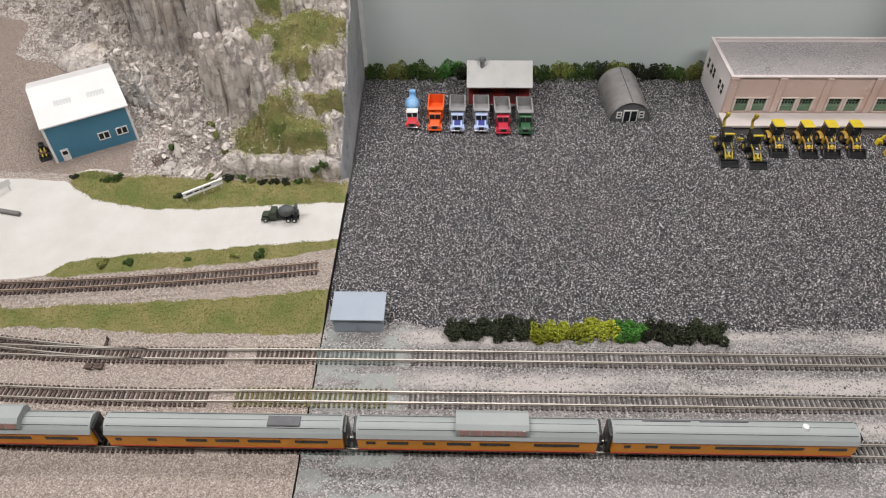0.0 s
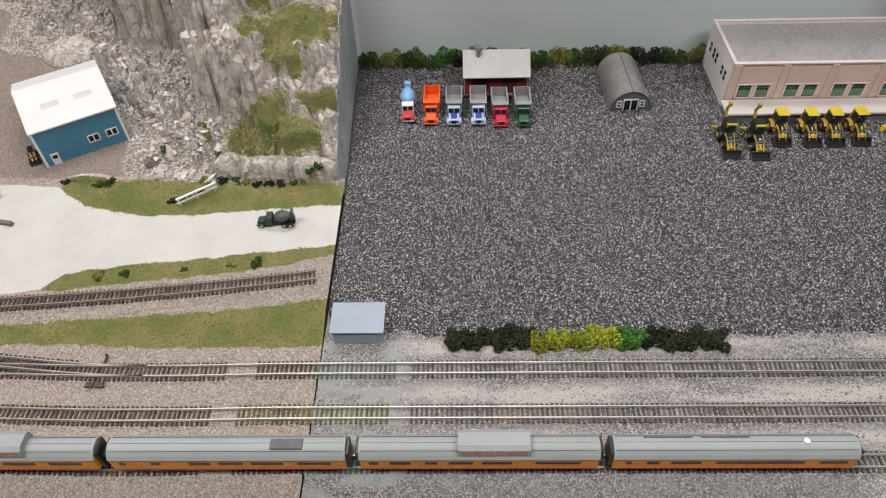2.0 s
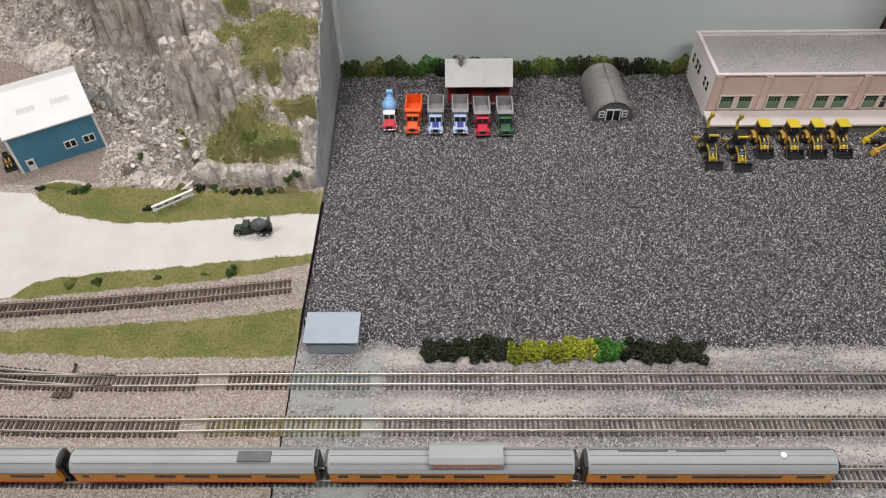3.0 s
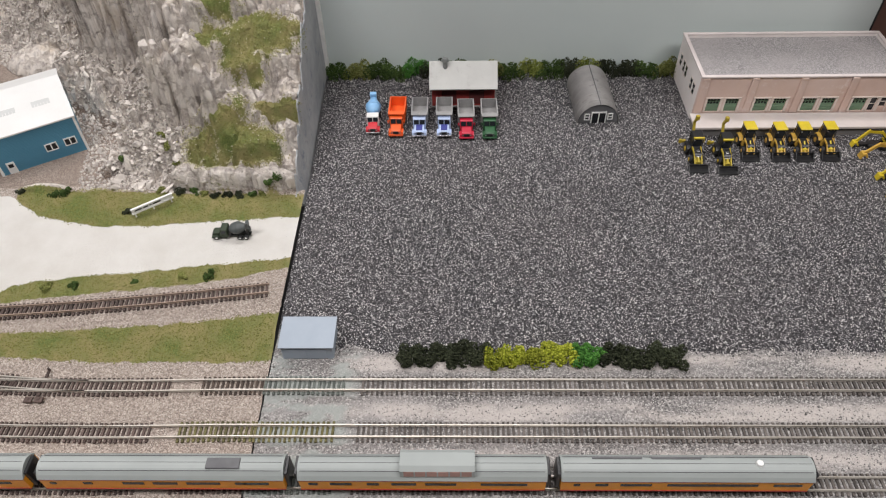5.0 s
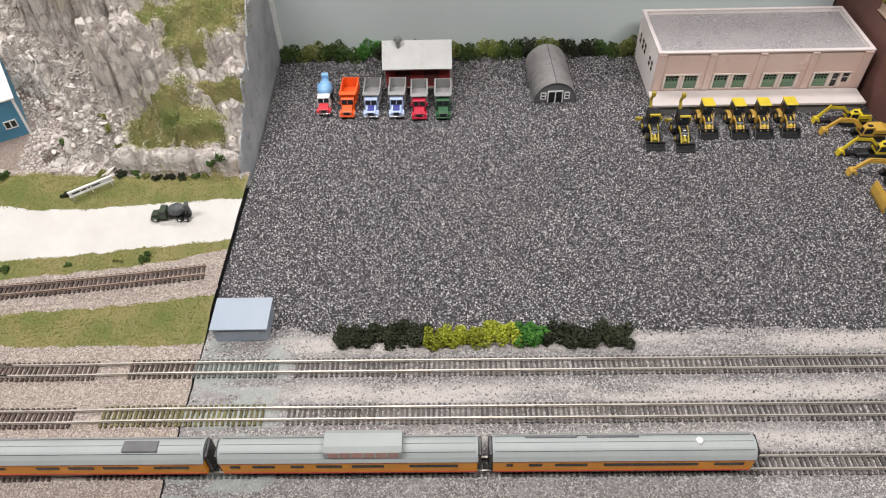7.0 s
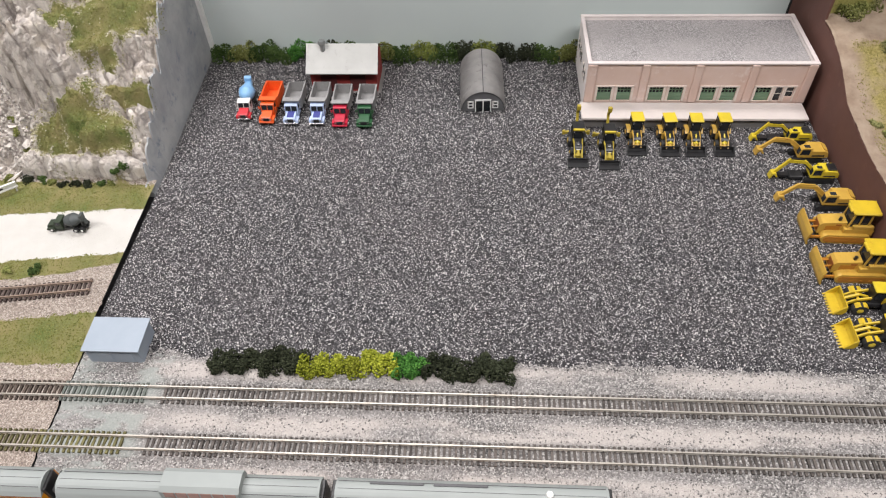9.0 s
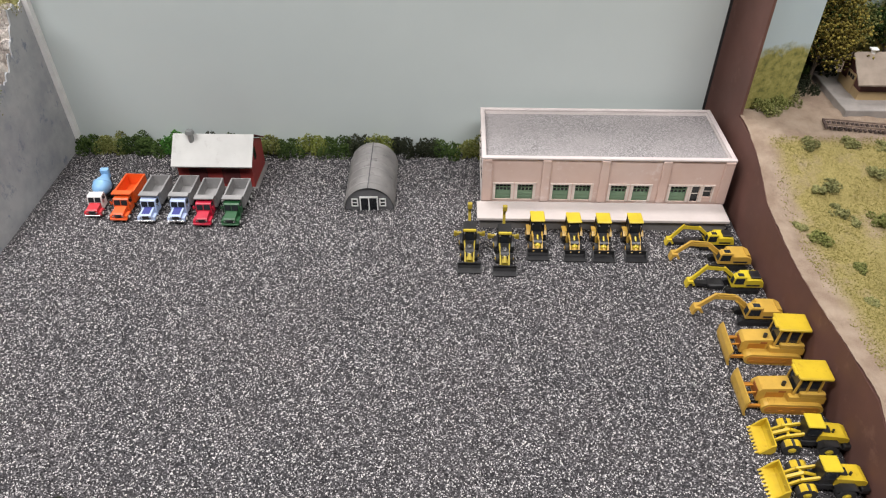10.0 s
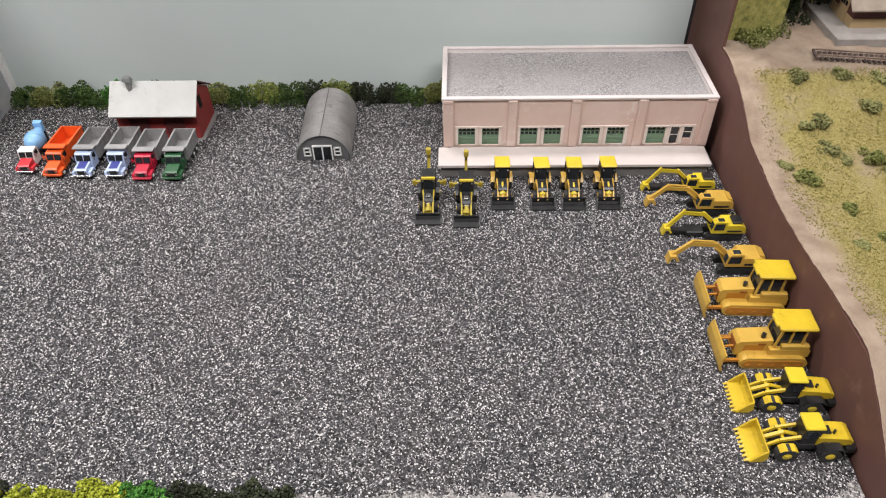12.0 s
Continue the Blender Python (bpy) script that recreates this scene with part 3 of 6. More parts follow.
MARBLED = surface("grey_marbled_plaster", (0.31, 0.32, 0.335), (0.43, 0.435, 0.435), scale=38, rough=0.7, relief=0.3, grain=300, wear=(0.20, 0.225, 0.27), wear_scale=80)
hill_side()


# ---- depot module: brown fascia and grass field ----
FASCIA = [(-0.010, 0.0), (0.020, 0.010), (0.036, 0.022), (0.048, 0.031), (0.065, 0.042), (0.084, 0.051), (0.125, 0.050), (0.160, 0.047), (0.190, 0.045), (0.225, 0.045), (0.255, 0.0475), (0.275, 0.052), (0.295, 0.061), (0.316, 0.070), (0.340, 0.0735), (0.366, 0.075)]


def field_height(X, Y):
    edge = np.interp(Y, [-0.2, -0.03] + [p[0] for p in FASCIA] + [0.7], [-0.0015, -0.0015] + [p[1] for p in FASCIA] + [0.080])
    away = np.clip((X - 0.62) / 0.12, 0, 1)
    lower = 0.010 * away * band(Y, 0.10, 0.27, 0.03)
    return edge + 0.0012 - 0.0005 * (X < YW + 0.0004) - lower + 0.005 * (fbm(X, Y, 50, 81) - 0.5) * smooth01(Y, 0.05, 0.1) + 0.0015 * (fbm(X, Y, 300, 85) - 0.5)


def field_material():
    m, ns, ls, b = nodes_of("dry_grass_field")
    fine = noise_out(ns, ls, 500, 5.0, 0.75)
    soil = ramp(ns, [(0.35, (0.27, 0.195, 0.14)), (0.65, (0.38, 0.295, 0.22))])
    ls.new(noise_out(ns, ls, 60, 6.0), soil.inputs["Fac"])
    grass = ramp(ns, [(0.3, (0.19, 0.155, 0.045)), (0.5, (0.29, 0.24, 0.080)), (0.7, (0.39, 0.32, 0.130))])
    ls.new(fine, grass.inputs["Fac"])
    at = ns.new("ShaderNodeAttribute")
    at.attribute_name = "grass"
    pat = ns.new("ShaderNodeMath")
    pat.operation = "MULTIPLY"
    ls.new(at.outputs["Fac"], pat.inputs[0])
    ls.new(ramp_of(ns, ls, noise_out(ns, ls, 22, 6.0, 0.65), 0.28, 0.50), pat.inputs[1])
    col = mix(ns, ls, soil.outputs["Color"], grass.outputs["Color"], pat.outputs[0])
    ls.new(col, b.inputs["Base Color"])
    b.inputs["Roughness"].default_value = 0.95
    bump(ns, ls, b, fine, 0.7, 0.0016)
    return m


FIELD = field_material()
tagged(grid_mesh("ground_depot", np.concatenate([np.linspace(YW + 0.0002, 0.80, 150), np.linspace(0.805, 1.22, 60)]), np.linspace(YF, 0.62, 300), field_height, FIELD,
                 {"grass": lambda X, Y: np.clip(smooth01(X + 0.012 * (fbm(X, Y, 60, 91) - 0.5), 0.622, 0.640) * smooth01(Y, 0.05, 0.08) * (1 - smooth01(Y, 0.322, 0.336)), 0, 1)}),
       "dry yellow-green grass field with bare tan soil", "field", kind="structure")


def fascia():
    outline = [(p[0], p[1] - 0.0006) for p in FASCIA] + [(0.3665, 0.27), (0.62, 0.27), (0.62, -0.09), (-0.18, -0.09), (-0.18, -0.004), (-0.012, -0.004)]
    bm = bmesh.new()
    prism(bm, outline, "x", YW, YW + 0.0022, u=1.0)
    bmesh.ops.triangulate(bm, faces=[f for f in bm.faces if len(f.verts) > 4])
    return tagged(part("wall_fascia", bm, BROWN), "dark brown painted end board with a wavy top edge", "fascia board", kind="structure")


fascia()


# ---- tracks ----
def sweep(bm, path, profile):
    """A rail along path [(x, y, z)] with profile [(side, up)] in metres."""
    rings = []
    for i, p in enumerate(path):
        a, c = Vector(path[max(i - 1, 0)]), Vector(path[min(i + 1, len(path) - 1)])
        d = (c - a).normalized()
        n = Vector((-d.y, d.x, 0))
        rings.append([bm.verts.new(Vector(p) + n * s + Vector((0, 0, h))) for s, h in profile])
    k = len(profile)
    for r, q in zip(rings, rings[1:]):
        for i in range(k):
            bm.faces.new((r[i], q[i], q[(i + 1) % k], r[(i + 1) % k]))
    bm.faces.new(rings[0]), bm.faces.new(rings[-1])
    bmesh.ops.recalc_face_normals(bm, faces=bm.faces[:])


RAIL_PROFILE = [(s * MM, h * MM) for s, h in ((-0.7, 0), (0.7, 0), (0.3, 0.5), (0.3, 1.2), (0.5, 1.3), (0.5, 1.9), (-0.5, 1.9), (-0.5, 1.3), (-0.3, 1.2), (-0.3, 0.5))]


def tie_mesh(name, length, material):
    bm = bmesh.new()
    box(bm, -0.85, 0.85, -length / 2, length / 2, -1.6, 0)
    for s in (-1, 1):
        for k in (-1, 1):
            box(bm, -0.5, 0.5, s * 4.5 + k * 0.95 - 0.35, s * 4.5 + k * 0.95 + 0.35, 0, 0.5)
    return finish(name, bm, material)


TIES = {key: tie_mesh("tie", size, mat) for key, size, mat in (("brown", 15.5, TIE), ("dark", 15.5, TIE_DARK), ("wash", 15.5, TIE_WASH), ("grey", 15.5, TIE_GREY), ("olive", 16.0, TIE_OLIVE))}
RAIL_Z = 0.0021     # underside of the rails


def offset_path(path, d):
    out = []
    for i, p in enumerate(path):
        a, c = Vector(path[max(i - 1, 0)]), Vector(path[min(i + 1, len(path) - 1)])
        t = (c - a).normalized()
        out.append((p[0] - t.y * d, p[1] + t.x * d, p[2]))
    return out


def track(path, ties, label, bare=(), step=0.0037, group="railway tracks", rail_mat=None):
    """Two rails on ties along path; ties: the kind by x; bare: stretches with no ties."""
    t = thing("railway_track", Matrix(), label, "track", group)
    for d in (-0.0045, 0.0045):
        bm = bmesh.new()
        sweep(bm, offset_path(path, d), RAIL_PROFILE)
        part("rail", bm, rail_mat or RAIL, t)
    pts = [Vector(p) for p in path]
    seg, left, run = 0, 0.0, 0.0
    for a, c in zip(pts, pts[1:]):
        d = c - a
        length, turn = d.length, math.atan2(d.y, d.x)
        while left <= length:
            p = a + d * (left / length)
            if not any(lo <= p.x <= hi for lo, hi in bare):
                ob = new("tie", TIES[ties(p.x)])
                ob.parent = t
                ob.matrix_basis = Matrix.Translation((p.x + random.uniform(-0.0002, 0.0002), p.y + random.uniform(-0.0003, 0.0003), p.z)) @ Matrix.Rotation(turn + random.uniform(-0.02, 0.02), 4, "Z")
            left += step
        left -= length
    return t


def line(x0, x1, yf, z=RAIL_Z, n=40):
    return [(x0 + (x1 - x0) * i / n, yf(x0 + (x1 - x0) * i / n), z) for i in range(n + 1)]


R0, R1, R2 = 0.0, -0.0381, -0.0762
GAPS0, GAPS1 = ((-0.072, -0.050), (0.060, 0.072)), ((-0.076, -0.058), (0.056, 0.074))
track(line(0.0, YW + 0.3, lambda x: R0), lambda x: "wash" if x < 0.06 else "grey", "rear nickel-silver model railway track on dusty grey ties", GAPS0)
track(line(0.0, YW + 0.3, lambda x: R1), lambda x: "olive" if x < 0.056 else "grey", "middle nickel-silver model railway track on dusty grey ties", GAPS1)
track(line(0.0, YW + 0.3, lambda x: R2), lambda x: "wash" if x < 0.06 else "grey", "front nickel-silver model railway track on dusty grey ties", GAPS0)


def wave(y):
    return lambda x: y - 0.0012 * float(smooth01(-x, 0.02, 0.10)) + 0.0042 * float(smooth01(-x, 0.14, 0.32))


track(line(-0.85, 0.0, wave(R0), n=80), lambda x: "dark" if x > -0.055 else "brown", "rear railway track of the quarry module with a turnout", GAPS0)
track(line(-0.85, 0.0, wave(R1), n=80), lambda x: "olive" if x > -0.06 else "brown", "middle railway track of the quarry module on brown ties", GAPS1)
track(line(-1.2, 0.0, wave(R2), n=80), lambda x: "brown", "front railway track of the quarry module on brown ties", GAPS0)
DIVERGE = [(x, wave(R0)(x) + 0.006 * (max(0.0, -x - 0.135) / 0.11) ** 1.6, RAIL_Z) for x in [-0.135 - 0.0105 * i for i in range(24)]][::-1]
track(DIVERGE, lambda x: "brown", "diverging track of the turnout, curving away", step=0.0040, bare=((-0.19, 0.0),))
STUB = [(x, stub_line(x), RAIL_Z + 0.006) for x in np.linspace(-0.49, -0.012, 41).tolist()]
track(STUB, lambda x: "brown", "dead-end brown siding track that stops at the module joint", rail_mat=RUSTY_RAIL)


def points_machine():
    t = thing("turnout_throw", Matrix.Translation((-0.170, -0.012, 0.0005)), "dark brown turnout throw bar beside the rear track", "track part")
    bm = bmesh.new()
    for x in (-9, -1):
        box(bm, x, x + 6, -2.6, 2.2, 0, 1.8, 0.3)
        box(bm, x + 2, x + 4, -1.2, 0.6, 1.8, 2.6, 0.2)
    part("throw_plate", bm, TIE, t)
    bm = bmesh.new()
    box(bm, -1.5, 0.5, 2, 26, 0.2, 1.2)
    rod(bm, (-0.5, 26, 0), (-0.5, 26, 3.2), 1.0, 8)
    part("throw_bar", bm, TIE, t)


points_machine()

# ---- buildings ----
PEACH = surface("peach_stucco", (0.62, 0.45, 0.38), (0.68, 0.53, 0.47), scale=22, rough=0.8, relief=0.15, grain=700, wear=(0.76, 0.66, 0.62), wear_scale=45)
WHITE_STUCCO = surface("off_white_stucco", (0.80, 0.74, 0.715), (0.74, 0.68, 0.655), scale=30, rough=0.8, relief=0.12, grain=700)
CREAM = surface("cream_trim", (0.72, 0.64, 0.58), (0.66, 0.57, 0.51), scale=60, rough=0.7)
PALE_TRIM = surface("pale_parapet", (0.63, 0.565, 0.545), (0.57, 0.505, 0.49), scale=60, rough=0.7)
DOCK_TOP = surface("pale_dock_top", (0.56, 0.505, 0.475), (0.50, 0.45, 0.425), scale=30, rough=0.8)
# Dock side grey is darkened for the shade on the front below the deck.
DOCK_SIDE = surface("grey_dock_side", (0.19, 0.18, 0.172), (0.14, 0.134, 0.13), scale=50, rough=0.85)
GREEN_DOOR = surface("green_door_paint", (0.165, 0.26, 0.165), (0.14, 0.225, 0.145), scale=120, rough=0.6)
DARK_PANE = surface("dark_window_pane", (0.012, 0.014, 0.016), (0.02, 0.022, 0.024), rough=0.15, relief=0.0)
RED_WALL = surface("red_board_wall", (0.30, 0.035, 0.030), (0.22, 0.028, 0.026), scale=40, rough=0.7)
DARK_RED = surface("dark_red_board", (0.10, 0.018, 0.018), (0.075, 0.014, 0.014), scale=40, rough=0.75)
ROOF_WHITE = surface("weathered_white_roof", (0.58, 0.58, 0.555), (0.50, 0.50, 0.48), scale=28, rough=0.75, wear=(0.43, 0.42, 0.40), wear_scale=90)
METAL_GREY = surface("grey_corrugated_metal", (0.37, 0.355, 0.345), (0.47, 0.455, 0.44), scale=45, rough=0.5, metal=0.1, wear=(0.27, 0.255, 0.25), wear_scale=110)
GREY_DARK = surface("dark_grey_panel", (0.10, 0.10, 0.105), (0.13, 0.13, 0.135), scale=60, rough=0.7)
SHED_GREY = surface("blue_grey_paint", (0.33, 0.38, 0.44), (0.30, 0.35, 0.41), scale=35, rough=0.55, relief=0.05)
BLUE_WALL = surface("blue_siding", (0.08, 0.25, 0.37), (0.07, 0.225, 0.335), scale=30, rough=0.6)
HOUSE_ROOF = surface("white_metal_roof", (0.70, 0.70, 0.685), (0.65, 0.65, 0.635), scale=20, rough=0.5, relief=0.03)
SKYLIGHT = surface("grey_translucent_panel", (0.52, 0.53, 0.52), (0.48, 0.49, 0.48), scale=60, rough=0.4)
VENT = surface("galvanised_vent", (0.34, 0.35, 0.34), (0.26, 0.27, 0.265), scale=120, rough=0.4, metal=0.6)


def peach_building():
    x0, y0, W, D, H, base = 394.0, 328.0, 210.0, 85.0, 55.0, 12.0
    b = thing("industrial_building", Matrix.Translation((x0 * MM, y0 * MM, 0)), "peach stucco flat-roofed industrial building with green doors", "building")
    # front wall pieces round the openings
    doors = [(11.7, 25.2), (30.7, 44.0), (61.0, 74.7), (80.0, 93.3), (110.5, 124.0), (129.6, 143.4), (161.5, 175.7)]
    openings = [(a, c, base, 28.3) for a, c in doors] + [(179.7, 186.8, base, 28.5), (189.8, 197.3, 17.0, 28.5)]
    bm = bmesh.new()
    xs4 = [0.0]
    for a, c, lo, hi in openings:
        box(bm, xs4[-1], a, 0, 3, 0, 28.5)
        box(bm, a, c, 0, 3, hi, 28.51) if hi < 28.5 else None
        box(bm, a, c, 0, 3, 0, lo)
        xs4.append(c)
    box(bm, xs4[-1], W, 0, 3, 0, 28.5)
    box(bm, 0, W, 0, 3, 28.5, H - 2)
    part("wall", bm, PEACH, b)
    for name, dims in (("side_wall", (0, 3, 3, D - 3)), ("side_wall", (W - 3, W, 3, D - 3)), ("back_wall", (0, W, D - 3, D))):
        bm = bmesh.new()
        box(bm, dims[0], dims[1], dims[2], dims[3], 0, H - 2)
        part(name, bm, WHITE_STUCCO, b)
    bm = bmesh.new()
    box(bm, 3, W - 3, 3, D - 3, H - 6, H - 4.5)
    part("roof", bm, ROOF_GRAVEL, b, "grey gravel-covered flat roof")
    bm = bmesh.new()
    for q in ((-1, W + 1, -1.2, 3.0), (-1, W + 1, D - 3.0, D + 1.0), (-1, 3.0, 3.0, D - 3.0), (W - 3.0, W + 1, 3.0, D - 3.0)):
        box(bm, q[0], q[1], q[2], q[3], H - 2, H, 0.4)
    part("parapet", bm, PALE_TRIM, b, "pale pink parapet cap")
    for px, pw in ((0, 8), (50.5, 7), (99.5, 7), (150.5, 7), (202, 8)):
        bm = bmesh.new()
        box(bm, px, px + pw, -1.6, 0.0, base - 1, H - 4, 0.4)
        box(bm, px, px + pw, -1.9, 0.0, H - 4.4, H - 2.0, 0.3)
        part("pilaster", bm, PEACH, b)
    for lo, hi in ((8, 50.5), (57.5, 99.5), (106.5, 150.5), (157.5, 202)):
        for o in [o for o in openings if lo < o[0] < hi]:
            bm = bmesh.new()
            w = 2.2 if o[0] < 170 else 1.3
            box(bm, o[0] - w, o[0], -0.5, 0, base, o[3])
            box(bm, o[1], o[1] + w, -0.5, 0, base, o[3])
            box(bm, o[0] - w, o[1] + w, -0.9, 0, o[3], o[3] + 1.4)
            part("door_surround", bm, CREAM, b, "cream door surround")
    for a, c in doors:
        bm = bmesh.new()
        w = c - a
        box(bm, a, c, 1.2, 2.2, base, 20.6)
        box(bm, a, c, 1.2, 2.2, 27.6, 28.3)
        for i in range(5):
            t = a + (w - 0.7) * i / 4
            box(bm, t, t + 0.7, 1.0, 2.1, 20.3, 27.9)
        box(bm, a, c, 1.0, 2.2, 23.9, 24.5)
        for z in (13.6, 17.0):
            box(bm, a + 0.8, c - 0.8, 0.95, 1.5, z, z + 1.6)
        d = part("door", bm, GREEN_DOOR, b, "sage green door with small upper panes")
        bm = bmesh.new()
        box(bm, a + 0.3, c - 0.3, 2.25, 2.7, 20.2, 27.9)
        part("pane", bm, DARK_PANE, d)
    for a, c, lo, hi in openings[-2:]:
        bm = bmesh.new()
        box(bm, a, c, 1.2, 1.8, lo, hi)
        w = part("window" if lo > 13 else "side_door", bm, DARK_PANE, b)
        bm = bmesh.new()
        for t in (a, c - 0.5):
            box(bm, t, t + 0.5, 0.8, 1.2, lo, hi)
        box(bm, a, c, 0.8, 1.2, (lo + hi) / 2 - 0.25, (lo + hi) / 2 + 0.25)
        part("frame", bm, CREAM, w)
    for i, y in enumerate((14, 24, 47, 57, 70)):
        bm = bmesh.new()
        box(bm, -0.4, 0.5, y, y + 5, 24, 36)
        w = part("window", bm, DARK_PANE, b)
        bm = bmesh.new()
        box(bm, -0.9, -0.35, y - 0.7, y + 5.7, 36, 37)
        box(bm, -0.9, -0.35, y - 0.7, y + 5.7, 23, 24)
        box(bm, -0.8, -0.35, y, y + 5, 29.6, 30.3)
        part("frame", bm, CREAM, w)
    t = thing("loading_dock", Matrix.Translation((x0 * MM, y0 * MM, 0)), "pale concrete loading dock along the front of the building", "dock")
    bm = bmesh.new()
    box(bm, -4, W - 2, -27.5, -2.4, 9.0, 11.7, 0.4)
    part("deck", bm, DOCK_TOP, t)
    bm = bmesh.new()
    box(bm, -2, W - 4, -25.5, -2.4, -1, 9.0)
    part("footing", bm, DOCK_SIDE, t, "grey concrete footing with the shade below the deck in its colour")


peach_building()


def red_hut():
    h = thing("red_hut", Matrix.Translation((0.117, 0.352, 0)), "small red board hut with a weathered white roof", "hut")
    W = 71
    bm = bmesh.new()
    prism(bm, [(6, -1), (47, -1), (47, 28), (22, 43), (6, 29.5)], "x", 1.5, W - 1.5)
    part("wall", bm, RED_WALL, h)
    bm = bmesh.new()
    prism(bm, [(0, 24.6), (22, 45.2), (22, 46.6), (-0.6, 26.0)], "x", -1, W + 1)
    part("roof", bm, ROOF_WHITE, h, "weathered white sloping roof")
    bm = bmesh.new()
    prism(bm, [(22, 45.2), (50, 27), (50, 28.2), (22, 46.6)], "x", -1, W + 1)
    part("roof", bm, DARK_RED, h, "dark red rear roof slope")
    bm = bmesh.new()
    box(bm, W - 1.4, W - 0.9, 18, 24, 22, 33)
    part("gable_window", bm, DARK_PANE, h)
    for a in (12, 42):
        bm = bmesh.new()
        box(bm, a, a + 16, 5.2, 6.0, 4, 20)
        part("door", bm, DARK_RED, h)
    bm = bmesh.new()
    rod(bm, (16, 18, 38), (16, 18, 49.5), 2.6, 12)
    v = part("chimney", bm, VENT, h, "grey metal roof vent")
    bm = bmesh.new()
    rod(bm, (16, 18, 49.5), (16, 18, 52.5), 4.4, 14, 3.0)
    part("cap", bm, VENT, v)
    bm = bmesh.new()
    box(bm, 0, W + 2, 3, 50, -1.5, 0.7)
    part("base_plate", bm, DOCK_SIDE, h)


red_hut()


def quonset():
    q = thing("quonset_hut", Matrix.Translation((0.2955, 0.325, 0)) @ Matrix.Rotation(math.radians(2.0), 4, "Z"), "grey corrugated quonset hut with white-framed front door", "hut")
    r, L, n = 22.2, 76.0, 20
    bm = bmesh.new()
    rings = []
    steps = 145
    for i in range(steps + 1):
        y = L * i / steps
        rr = r + 0.22 * math.cos(i * math.pi)
        rings.append([bm.verts.new((rr * math.cos(math.pi * k / n) * MM, y * MM, rr * math.sin(math.pi * k / n) * 1.06 * MM)) for k in range(n + 1)])
    for a, c in zip(rings, rings[1:]):
        for k in range(n):
            bm.faces.new((a[k], a[k + 1], c[k + 1], c[k]))
    bmesh.ops.solidify(bm, geom=bm.faces[:], thickness=0.0006)
    part("shell", bm, METAL_GREY, q)
    for y in (9, 21, 33, 45, 57, 69):
        bm = bmesh.new()
        for k in range(n):
            a, c = math.pi * k / n, math.pi * (k + 1) / n
            bar(bm, ((r + 0.45) * math.cos(a), y, (r + 0.45) * 1.06 * math.sin(a)), ((r + 0.45) * math.cos(c), y, (r + 0.45) * 1.06 * math.sin(c)), 0.5, 0.4)
        part("seam", bm, METAL_GREY, q)
    bm = bmesh.new()
    bar(bm, (0, 0, r * 1.06 + 0.5), (0, L, r * 1.06 + 0.5), 0.7, 0.5)
    part("ridge_seam", bm, GREY_DARK, q)
    for y, name in ((1.4, "front_wall"), (L - 1.5, "back_wall")):
        bm = bmesh.new()
        prism(bm, [((r - 0.9) * math.cos(math.pi * k / n), (r - 0.9) * 1.06 * math.sin(math.pi * k / n)) for k in range(n + 1)], "y", y, y + 1)
        part(name, bm, GREY_DARK, q)
    bm = bmesh.new()
    box(bm, -7, 7, 0.7, 1.35, 0, 13)
    d = part("door", bm, DARK_PANE, q, "dark double door in a white frame")
    bm = bmesh.new()
    for x in (-8, -0.5, 7):
        box(bm, x, x + 1, 0.2, 1.3, 0, 13.6)
    box(bm, -8, 8, 0.2, 1.3, 12.8, 14)
    part("frame", bm, WHITE, d)
    for x in (-14.5, 10):
        bm = bmesh.new()
        box(bm, x, x + 4.5, 0.7, 1.35, 5, 11)
        w = part("window", bm, DARK_PANE, q)
        bm = bmesh.new()
        for t in (x - 0.8, x + 4.0):
            box(bm, t, t + 1.1, 0.2, 1.3, 4, 12)
        for z in (4, 7.6, 11):
            box(bm, x - 0.8, x + 5.1, 0.2, 1.3, z, z + 1)
        part("frame", bm, WHITE, w)


quonset()


def grey_shed():
    s = thing("grey_shed", Matrix.Translation((0.0080, 0.026, -0.001)), "plain blue-grey painted shed with a flat sloping roof", "shed")
    bm = bmesh.new()
    box(bm, 0.8, 40.5, 0.8, 27.0, -1, 14.4)
    part("wall", bm, SHED_GREY, s)
    bm = bmesh.new()
    prism(bm, [(-0.6, 14.4), (28.6, 15.8), (28.6, 16.8), (-0.6, 15.4)], "x", -0.8, 42)
    part("roof", bm, SHED_GREY, s)
    bm = bmesh.new()
    for x in (5, 21):
        box(bm, x, x + 14, 0.4, 0.8, 0.2, 11.5)
    part("door", bm, SHED_GREY, s)


grey_shed()


